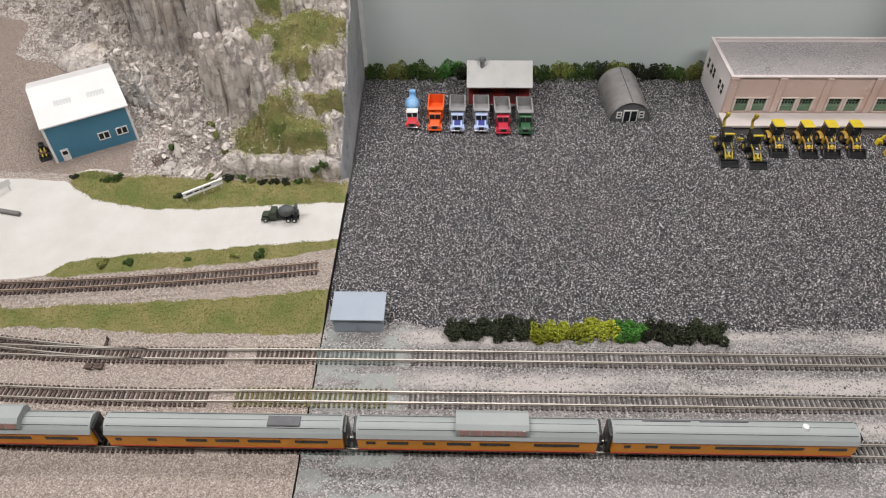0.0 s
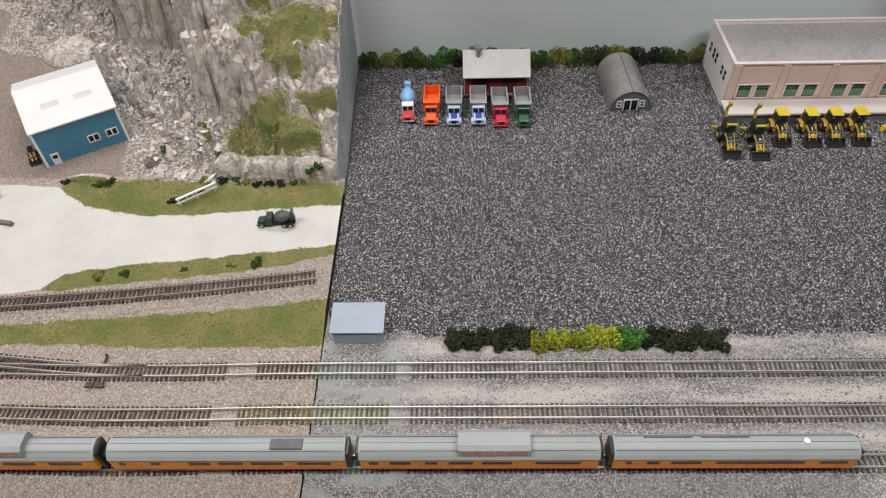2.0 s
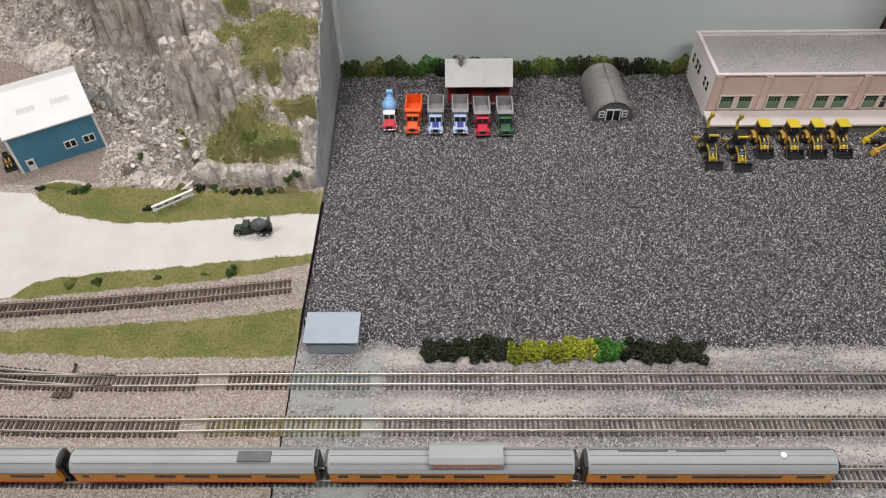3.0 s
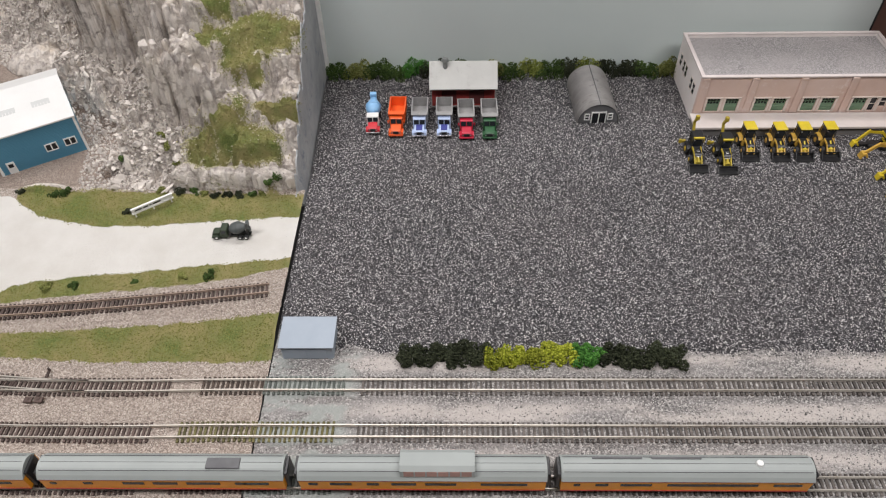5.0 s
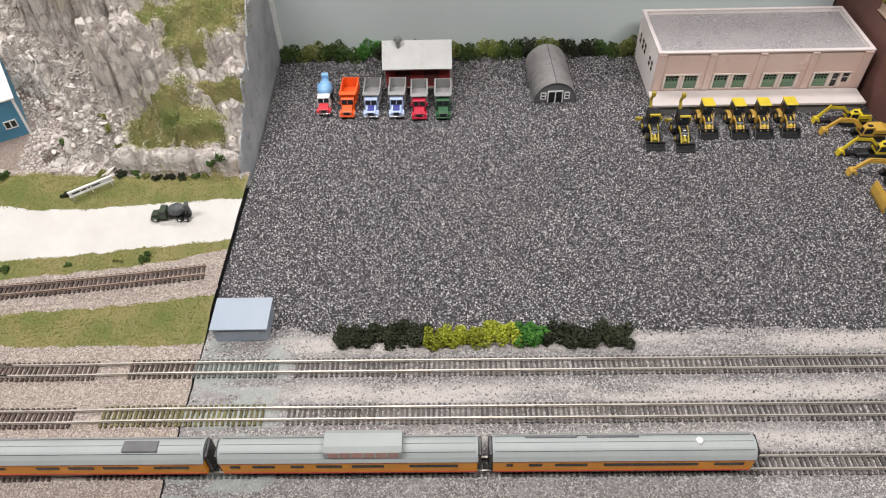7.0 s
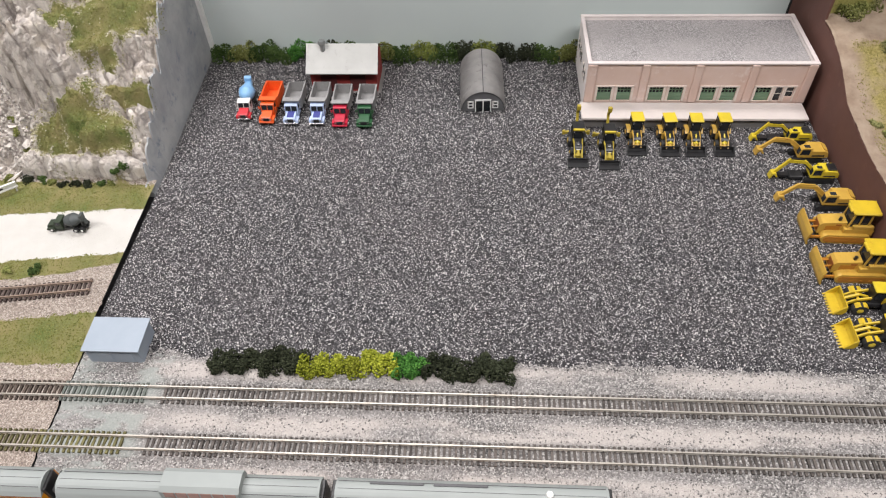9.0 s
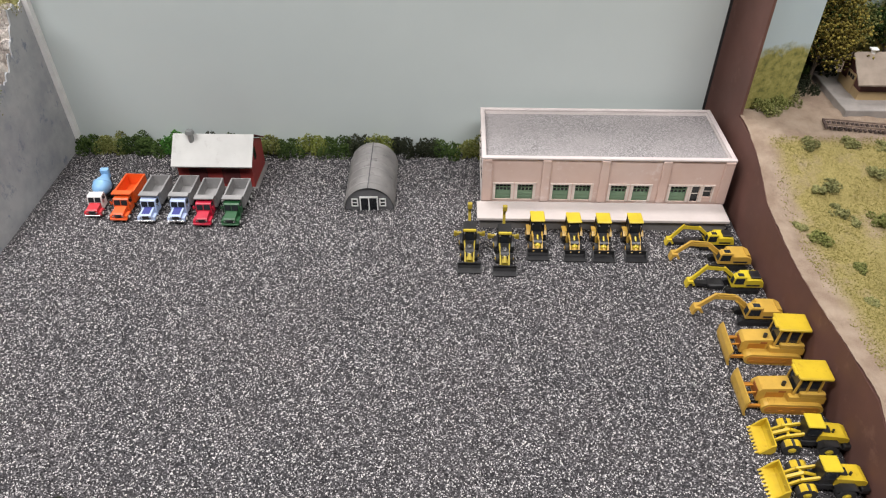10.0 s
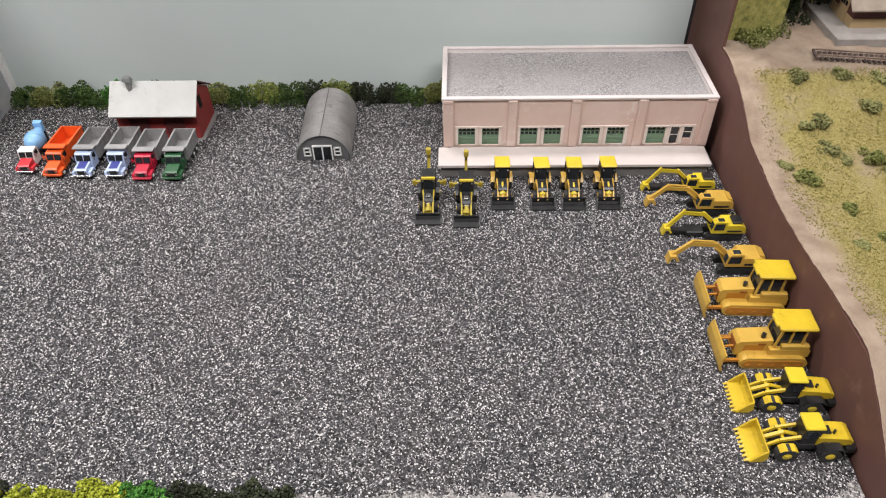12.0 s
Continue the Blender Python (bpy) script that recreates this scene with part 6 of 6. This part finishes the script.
def grass_tufts():
    """Static grass and foam crumbs over the green zones."""
    rng = np.random.RandomState(11)
    cs, ss = [], []
    n = 0
    while n < 42000:
        x, y = rng.uniform(-0.42, -0.003, 4000), rng.uniform(0.02, 0.52, 4000)
        ok = grass_zone(x, y) > 0.10 + 0.55 * rng.rand(4000)
        cs.append(np.stack([x[ok], y[ok], quarry_height(x[ok], y[ok]) + 0.0002], 1))
        ss.append(rng.uniform(0.0002, 0.0007, ok.sum()))
        n += ok.sum()
    ob = new("grass_tufts", crumbs_mesh("grass_tufts", np.concatenate(cs), np.concatenate(ss), GRASS, rng, 0.5))
    tagged(ob, "olive and green ground foam grass on the quarry module", "grass", kind="stuff")


GRASS = foliage("ground_foam_grass", (0.135, 0.140, 0.038), (0.210, 0.215, 0.060), (0.30, 0.295, 0.105))
grass_tufts()


def edge_crumbs():
    """Pale foam crumbs along the rims of the grass patches on the hill."""
    rng = np.random.RandomState(17)
    x, y = rng.uniform(-0.22, -0.01, 60000), rng.uniform(0.215, 0.46, 60000)
    g = grass_zone(x, y)
    ok = ((g > 0.02) & (g < 0.80) & (rng.rand(60000) < 0.85)) | ((g >= 0.80) & (rng.rand(60000) < 0.03))
    x, y = x[ok], y[ok]
    ob = new("pale_crumbs", crumbs_mesh("pale_crumbs", np.stack([x, y, quarry_height(x, y) + 0.0003], 1), rng.uniform(0.0003, 0.0009, len(x)), PALE_CRUMB, rng, 0.5))
    tagged(ob, "pale yellow foam crumbs along the grass rims of the hill", "grass", kind="stuff")


PALE_CRUMB = foliage("pale_foam_crumb", (0.28, 0.27, 0.10), (0.48, 0.44, 0.27), (0.68, 0.63, 0.50))
edge_crumbs()


def field_tufts():
    rng = np.random.RandomState(13)
    x, y = rng.uniform(0.622, 0.80, 34000), rng.uniform(0.06, 0.335, 34000)
    ok = fbm(x, y, 40, 93) + 0.25 * rng.rand(34000) > 0.58
    x, y = x[ok], y[ok]
    ob = new("field_tufts", crumbs_mesh("field_tufts", np.stack([x, y, field_height(x, y) + 0.0003], 1), rng.uniform(0.0002, 0.0006, len(x)), FIELD_GRASS, rng, 0.5))
    tagged(ob, "dry yellow-green grass foam on the depot field", "grass", kind="stuff")


FIELD_GRASS = foliage("dry_field_grass", (0.20, 0.175, 0.05), (0.27, 0.235, 0.075), (0.36, 0.31, 0.115))
field_tufts()

# ---- small things of the quarry ----
def billboard():
    a, c = Vector((-0.154, 0.178, 0.006)), Vector((-0.124, 0.200, 0.006))
    d = c - a
    m = Matrix.Translation(a) @ Matrix.Rotation(math.atan2(d.y, d.x), 4, "Z")
    t = thing("billboard", m, "white wooden billboard frame on two posts in the grass", "billboard")
    L = d.length / MM
    for x in (1.5, L * 0.5, L - 1.5):
        bm = bmesh.new()
        box(bm, x - 0.6, x + 0.6, -0.6, 0.6, -2, 9)
        bar(bm, (x, 4.5, -1.0), (x, 0, 7), 0.8, 0.8)
        part("post", bm, WHITE, t)
    bm = bmesh.new()
    box(bm, -0.8, L + 0.8, -1.6, -0.6, 6.4, 9.4, 0.2)
    panel = part("panel", bm, WHITE, t)
    x = 2.0
    for w in (6.5, 4.5, 1.6, 7.5):
        bm = bmesh.new()
        box(bm, x, x + w, -1.75, -1.55, 7.2, 8.7)
        part("lettering_bar", bm, BLACK, panel)
        x += w + 1.5
    for z in (4.6, 9.6):
        bm = bmesh.new()
        box(bm, -1.2, L + 1.2, -2.0, 0.2, z, z + 0.9)
        part("rail", bm, WHITE, t)


billboard()


def sign_and_slab():
    t = thing("roadside_sign", at(-0.338, 0.188, 0.006, 48), "small white roadside sign board on posts", "sign")
    bm = bmesh.new()
    box(bm, -11, 11, -0.6, 0.6, 5, 12, 0.2)
    part("panel", bm, WHITE, t)
    for x in (-8, 8):
        bm = bmesh.new()
        box(bm, x - 0.6, x + 0.6, -0.5, 0.5, -2, 6)
        part("post", bm, WHITE, t)
    bm = bmesh.new()
    box(bm, -17, 17, -2.2, 2.2, -1, 3.0, 0.7)
    ob = part("concrete_kerb", bm, DOCK_SIDE)
    place(ob, at(-0.322, 0.160, 0.006, -12))
    tagged(ob, "grey concrete kerb block on the white road", "kerb")


sign_and_slab()


UNDER_RUST = surface("rusty_brown_iron", (0.16, 0.075, 0.03), (0.09, 0.05, 0.03), scale=200, rough=0.8, wear=(0.45, 0.28, 0.05), wear_scale=300)


def quarry_machine():
    t = thing("small_loader", at(-0.317, 0.241, 0.0055, 30, 0.58), "rusty brown and yellow loader beside the blue building", "construction machine")
    bm = bmesh.new()
    box(bm, -6, 6, 8, 30, 4, 12, 0.8)
    part("body", bm, UNDER_RUST, t)
    bm = bmesh.new()
    box(bm, -4.5, 4.5, 18, 29, 12, 22, 0.6)
    part("cab", bm, BLACK, t)
    bm = bmesh.new()
    bar(bm, (3, 4, 6), (3, 20, 16), 2, 2.6)
    bar(bm, (-3, 4, 6), (-3, 20, 16), 2, 2.6)
    part("lift_arm", bm, DUSTY, t)
    loader_bucket(t, -2, 18, BLACK, 8)
    for s in (-1, 1):
        for y in (10, 26):
            wheel(t, s * 6.5, y, 5, 4, RUST)


quarry_machine()


# ---- depot module: station, backdrop, tree, rear track ----
MAROON = surface("maroon_clapboard", (0.105, 0.035, 0.030), (0.085, 0.03, 0.027), scale=60, rough=0.7)
TAN_WALL = surface("tan_wainscot", (0.46, 0.33, 0.17), (0.40, 0.285, 0.15), scale=60, rough=0.7)
TAN_ROOF = surface("tan_shingle_roof", (0.33, 0.27, 0.215), (0.27, 0.22, 0.175), scale=120, rough=0.85)
PLATFORM = surface("grey_platform", (0.34, 0.31, 0.285), (0.27, 0.25, 0.23), scale=80, rough=0.85)


def depot():
    z0 = 0.0755
    t = thing("depot_platform", Matrix.Translation((0.698, 0.364, z0)), "weathered grey platform round the depot", "platform")
    bm = bmesh.new()
    box(bm, 0, 260, 0, 75, -6, 7, 0.5)
    part("deck", bm, PLATFORM, t)
    t = thing("depot", Matrix.Translation((0.714, 0.383, z0 + 0.007)), "maroon and tan clapboard railway depot with tan roof", "building")
    L, D, H = 220, 38, 19
    bm = bmesh.new()
    box(bm, 0, L, 0, D, 0, 7.5)
    part("wainscot", bm, TAN_WALL, t)
    bm = bmesh.new()
    prism(bm, [(0.4, 7.5), (0.4, H), (D / 2, H + 14), (D - 0.4, H), (D - 0.4, 7.5)], "x", 0.4, L - 0.4)
    part("wall", bm, MAROON, t)
    for a, b2 in (((-6, H - 3.4), (D / 2, H + 15)), ((D + 6, H - 3.4), (D / 2, H + 15))):
        bm = bmesh.new()
        prism(bm, [a, b2, (b2[0], b2[1] + 1.3), (a[0], a[1] + 1.3)], "x", -6, L + 6)
        part("roof", bm, TAN_ROOF, t, "tan shingled roof")
    for x in (28, 72, 130):
        bm = bmesh.new()
        box(bm, x, x + 15, -0.6, 0.4, 0, 16)
        d = part("door", bm, TAN_WALL, t, "tan freight door")
        bm = bmesh.new()
        for k in range(3):
            box(bm, x + 1.5 + 4.4 * k, x + 4.7 + 4.4 * k, -0.8, -0.55, 12, 14.8)
        part("pane", bm, DARK_PANE, d)
    bm = bmesh.new()
    box(bm, -0.6, 0.4, 12, 26, 0, 17)
    d = part("door", bm, TAN_WALL, t, "tan end door")
    bm = bmesh.new()
    for k in range(3):
        box(bm, -0.85, -0.55, 13.5 + 4 * k, 16.5 + 4 * k, 12, 15.5)
    part("pane", bm, DARK_PANE, d)
    bm = bmesh.new()
    rod(bm, (10, D / 2, H + 13), (10, D / 2, H + 18), 2, 8)
    box(bm, 7, 13, D / 2 - 3, D / 2 + 3, H + 18, H + 19.5, 0.3)
    part("chimney", bm, WHITE, t)


depot()
track([(0.678 + 0.01 * i, 0.3515 - 0.0135 * (i / 8), float(field_height(np.array([0.70]), np.array([0.345]))[0]) + 0.0022) for i in range(30)], lambda x: "brown", "weathered siding track in front of the depot", rail_mat=RUSTY_RAIL)


def painted_backdrop():
    m, ns, ls, b = nodes_of("painted_trees_and_sky")
    g = ns.new("ShaderNodeNewGeometry")
    sep = ns.new("ShaderNodeSeparateXYZ")
    ls.new(g.outputs["Position"], sep.inputs[0])
    nz = noise_out(ns, ls, 55, 6.0, 0.7)
    ma = ns.new("ShaderNodeMath")
    ma.operation = "MULTIPLY_ADD"
    ls.new(nz, ma.inputs[0])
    ma.inputs[1].default_value = 0.05
    ls.new(sep.outputs["Z"], ma.inputs[2])
    f = ramp_of(ns, ls, ma.outputs[0], 0.150, 0.160)
    leaf = ramp(ns, [(0.35, (0.14, 0.15, 0.045)), (0.5, (0.30, 0.285, 0.08)), (0.68, (0.42, 0.38, 0.14))])
    ls.new(noise_out(ns, ls, 190, 5.0, 0.7), leaf.inputs["Fac"])
    ls.new(mix(ns, ls, leaf.outputs["Color"], (0.50, 0.60, 0.64), f), b.inputs["Base Color"])
    b.inputs["Roughness"].default_value = 0.7
    return m


BACKDROP = painted_backdrop()


def backdrop_panels():
    bm = bmesh.new()
    prism(bm, [(0.6145, 0.374), (0.662, 0.386), (0.662, 0.389), (0.6145, 0.377)], "z", 0.06, 0.27, u=1.0)
    tagged(part("backdrop_wing", bm, BACKDROP), "painted backdrop wing with olive trees and pale sky", "backdrop", kind="structure")
    bm = bmesh.new()
    box(bm, 0.62, 1.22, 0.488, 0.494, 0.04, 0.34, u=1.0)
    tagged(part("backdrop", bm, BACKDROP), "painted backdrop of trees under a pale blue sky", "backdrop", kind="structure")


backdrop_panels()


def tree(x, y, z, h, spread, leaf, label, seed):
    rng = np.random.RandomState(seed)
    t = thing("tree", Matrix.Translation((x, y, z)), label, "tree", "depot trees")
    bm = bmesh.new()
    rod(bm, (0, 0, -2), (1, 0, h * 0.55), 2.0, 8, 1.1)
    tips = []
    for k in range(9):
        a = k * 2.4
        z0 = h * (0.16 + 0.035 * k)
        q = (math.cos(a) * spread * 0.6, math.sin(a) * spread * 0.6, z0 + h * 0.20)
        rod(bm, (0.4, 0, z0), q, 0.9, 6, 0.35)
        tips.append(q)
    part("trunk", bm, BARK, t)
    tips = np.array(tips + [(0, 0, h * 0.8), (0, 0, h * 0.95)])
    n = 2600
    p = tips[rng.randint(0, len(tips), n)] + rng.normal(size=(n, 3)) * (spread * 0.26, spread * 0.26, h * 0.085)
    ob = new("crown", crumbs_mesh("crown", p * MM, rng.uniform(0.8, 1.6, n) * MM, leaf, rng, 0.5))
    ob.parent = t


BARK = surface("grey_bark", (0.25, 0.21, 0.17), (0.17, 0.14, 0.11), scale=300, rough=0.9)
for i, (x, y, h, s, leaf, lab) in enumerate(((0.692, 0.428, 95, 34, LEAF_AUTUMN, "model tree with yellow-brown foliage and pale bare trunk"), (0.672, 0.452, 110, 40, LEAF_MID, "dark green model tree behind the depot"), (0.712, 0.462, 90, 34, LEAF_OLIVE, "olive model tree behind the depot"), (0.775, 0.470, 78, 30, LEAF_MID, "dark green model tree behind the depot"))):
    tree(x, y, 0.076, h, s, leaf, lab, 21 + i)
for x, y, r, mt in ((0.634, 0.372, 0.012, LEAF_OLIVE), (0.648, 0.380, 0.013, LEAF_OLIVE), (0.660, 0.392, 0.012, LEAF_SAGE), (0.672, 0.405, 0.012, LEAF_DARK), (0.688, 0.412, 0.012, LEAF_DARK), (0.640, 0.368, 0.008, LEAF_SAGE), (0.706, 0.440, 0.014, LEAF_DARK), (0.655, 0.400, 0.016, LEAF_OLIVE), (0.668, 0.430, 0.016, LEAF_DARK), (0.682, 0.436, 0.016, LEAF_MID), (0.697, 0.444, 0.016, LEAF_DARK), (0.712, 0.452, 0.016, LEAF_DARK), (0.690, 0.452, 0.018, LEAF_DARK)):
    shrub(x, y, float(field_height(np.array([x]), np.array([y]))[0]) - 0.002, r, r * 1.1, mt, "olive undergrowth at the foot of the backdrop", "undergrowth", count=320)


# ---- the streamliner on the front track (models run along x, sizes in millimetres) ----
ROOF_GREY = surface("grey_car_roof", (0.33, 0.355, 0.345), (0.30, 0.325, 0.315), scale=25, rough=0.62, relief=0.03)
CAR_ORANGE = paint("armour_orange", (0.74, 0.29, 0.015), 0.4)
UNDER = surface("dark_underframe", (0.035, 0.028, 0.026), (0.05, 0.04, 0.036), scale=120, rough=0.8)
CAR_RED = paint("red_sill_stripe", (0.35, 0.03, 0.02))
FLAG_BLUE = paint("dark_flag_blue", (0.02, 0.025, 0.05))
FLAG_RED = paint("flag_red", (0.52, 0.05, 0.06))
DOME_PANE = surface("pink_dome_glass", (0.42, 0.24, 0.20), (0.34, 0.2, 0.17), scale=200, rough=0.15, relief=0.0)


def car_truck(parent, x):
    bm = bmesh.new()
    for s in (-1, 1):
        box(bm, x - 9, x + 9, s * 6.6 - 0.7, s * 6.6 + 0.7, 2.6, 5.0, 0.2)
    box(bm, x - 3, x + 3, -6.5, 6.5, 3.4, 5.4)
    t = part("truck", bm, UNDER, parent)
    for k in (-6, 6):
        for s in (-1, 1):
            bm = bmesh.new()
            rod(bm, (x + k, s * 4.2, 2.6), (x + k, s * 5.2, 2.6), 2.6, 14)
            part("wheel", bm, UNDER, t)


def roof_arc(w, z0, rise, n=10):
    return [(-w / 2 + w * k / n, z0 + rise * (1 - abs(2 * k / n - 1) ** 2.4)) for k in range(n + 1)]


def passenger_car(x0, label, style, windows):
    L = 164
    t = thing("passenger_car", Matrix.Translation((x0, R2, RAIL_Z + 0.0019)), label, "railway carriage", "passenger train")
    bm = bmesh.new()
    box(bm, 2, L - 2, -9.0, 9.0, 7.5, 21.0)
    b = part("body", bm, CAR_ORANGE, t, "orange carriage side")
    bm = bmesh.new()
    prism(bm, [(-9.4, 21.0)] + roof_arc(18.8, 21.0, 6.8) + [(9.4, 21.0)], "x", 1.5, L - 1.5)
    bmesh.ops.remove_doubles(bm, verts=bm.verts[:], dist=1e-6)
    r = part("roof", bm, ROOF_GREY, t, "smooth grey roof")
    for y, z in ((-5.2, 26.6), (0.0, 27.9), (5.2, 26.6)):
        bm = bmesh.new()
        box(bm, 3, L - 3, y - 0.12, y + 0.12, z - 0.6, z + 0.14)
        part("roof_seam", bm, GREY_DARK, r)
    for s in (-1, 1):
        bm = bmesh.new()
        box(bm, 2, L - 2, s * 9.15 - 0.2, s * 9.15 + 0.2, 7.4, 8.4)
        part("sill_stripe", bm, CAR_RED, b)
        bm = bmesh.new()
        box(bm, 2, L - 2, s * 9.15 - 0.15, s * 9.15 + 0.15, 20.0, 20.6)
        part("letterboard_stripe", bm, CAR_RED, b)
        for a, c in windows:
            bm = bmesh.new()
            box(bm, a, c, s * 9.12 - 0.18, s * 9.12 + 0.18, 14.6, 17.4)
            part("window", bm, DARK_PANE, b)
    bm = bmesh.new()
    box(bm, 4, L - 4, -7.5, 7.5, 4.6, 7.5)
    box(bm, 50, L - 50, -6.5, 6.5, 2.2, 4.6, 0.4)
    part("underframe", bm, UNDER, t)
    for a, c in ((-0.9, 1.6), (L - 1.6, L + 0.9)):
        bm = bmesh.new()
        box(bm, a, c, -6.5, 6.5, 6.5, 24.5, 0.4)
        part("end_diaphragm", bm, BLACK, t)
    for x in (24, L - 24):
        car_truck(t, x)
    if style == "dome":
        bm = bmesh.new()
        prism(bm, [(-8.2, 25.0), (-7.6, 31.0), (-4.5, 33.2), (4.5, 33.2), (7.6, 31.0), (8.2, 25.0)], "x", 68, 116)
        d = part("dome", bm, ROOF_GREY, t, "raised glazed dome")
        for s in (-1, 1):
            for k in range(6):
                bm = bmesh.new()
                x = 70.5 + 7.4 * k
                prism(bm, [(s * 8.35, 25.6), (s * 7.8, 30.8), (s * 7.5, 30.8), (s * 8.0, 25.6)], "x", x, x + 6.4)
                part("pane", bm, DOME_PANE, d)
    if style == "tail":
        bm = bmesh.new()
        rod(bm, (128, 0, 27), (128, 0, 29.4), 2.6, 14, 2.0)
        part("roof_dome_light", bm, WHITE, r, "white round roof fitting")
        for x in (22, 60):
            bm = bmesh.new()
            box(bm, x, x + 32, 3.2, 4.6, 26.6, 28.0, 0.2)
            part("roof_vent", bm, GREY_DARK, r)
    if style == "plain":
        bm = bmesh.new()
        box(bm, 112, 134, -4.5, 3.0, 27.0, 28.6, 0.4)
        part("roof_hatch", bm, GREY_DARK, r)
    if style == "flag":
        for s in (-1, 1):
            bm = bmesh.new()
            box(bm, 3, 62, s * 9.2 - 0.25, s * 9.2 + 0.25, 8.6, 20.0)
            f = part("flag_field", bm, FLAG_BLUE, b, "dark blue painted flag field with white dots")
            for i in range(9):
                for j in range(3):
                    bm = bmesh.new()
                    box(bm, 6 + i * 6, 7.6 + i * 6, s * 9.5 - 0.1, s * 9.5 + 0.1, 10 + j * 3.4, 11.4 + j * 3.4)
                    part("dot", bm, WHITE, f)
            for k in range(5):
                bm = bmesh.new()
                z = 9.0 + k * 2.2
                pts = [(62 + 5.0 * i, z + 0.9 * math.sin(i * 0.75 + k * 0.4)) for i in range(13)]
                for (xa, za), (xb, zb) in zip(pts, pts[1:]):
                    prism(bm, [(xa, za), (xb + 0.02, zb), (xb + 0.02, zb + 1.9), (xa, za + 1.9)], "y", s * 9.2 - 0.22, s * 9.2 + 0.22)
                part("flag_stripe", bm, FLAG_RED if k % 2 == 0 else WHITE, b)
    return t


many = [(10 + 11.5 * k, 17 + 11.5 * k) for k in range(13)]
few = [(8, 12), (30, 36), (56, 70), (76, 92), (98, 120), (130, 152)]
passenger_car(0.210, "orange and grey tail carriage with a white roof fitting", "tail", [(10, 14), (24, 32), (40, 60), (70, 128), (138, 156)])
passenger_car(0.040, "orange and grey dome carriage", "dome", [(8, 14), (22, 36), (46, 54), (62, 78), (84, 104), (120, 150)])
passenger_car(-0.130, "orange and grey coach", "plain", few)
passenger_car(-0.300, "orange and grey dome carriage", "dome", few)
passenger_car(-0.470, "carriage with dark blue field and red and white flag stripes", "flag", [(130, 136), (142, 148)])
passenger_car(-0.640, "orange and grey coach", "coach", many)
passenger_car(-0.810, "orange and grey baggage carriage", "plain", [(60, 64), (130, 134)])


def locomotive(x0):
    L = 132
    t = thing("diesel_locomotive", Matrix.Translation((x0, R2, RAIL_Z + 0.0019)), "orange and grey diesel locomotive with roof fans", "locomotive", "passenger train")
    bm = bmesh.new()
    box(bm, 2, L - 2, -9, 9, 6, 8.2)
    part("walkway", bm, UNDER, t)
    bm = bmesh.new()
    box(bm, 20, L - 4, -6.2, 6.2, 8.2, 22.5)
    b = part("hood", bm, CAR_ORANGE, t)
    bm = bmesh.new()
    prism(bm, [(-6.6, 22.5), (-6.4, 24.8), (-3.5, 26.2), (3.5, 26.2), (6.4, 24.8), (6.6, 22.5)], "x", 20, L - 3)
    r = part("roof", bm, ROOF_GREY, t)
    for x in (78, 92, 106):
        bm = bmesh.new()
        rod(bm, (x, 0, 26), (x, 0, 27.6), 5, 18)
        part("radiator_fan", bm, GREY_DARK, r)
    bm = bmesh.new()
    prism(bm, [(4, 8.2), (4, 15), (10, 17), (11, 26.5), (22, 27), (22, 8.2)], "y", -8.6, 8.6)
    c = part("cab", bm, CAR_ORANGE, t)
    bm = bmesh.new()
    box(bm, 12, 20, -8.8, 8.8, 19, 24)
    part("window", bm, DARK_PANE, c)
    bm = bmesh.new()
    box(bm, 45, 88, -7.5, 7.5, 1.6, 6, 0.8)
    part("fuel_tank", bm, UNDER, t)
    for x in (26, L - 26):
        car_truck(t, x)


locomotive(-0.946)
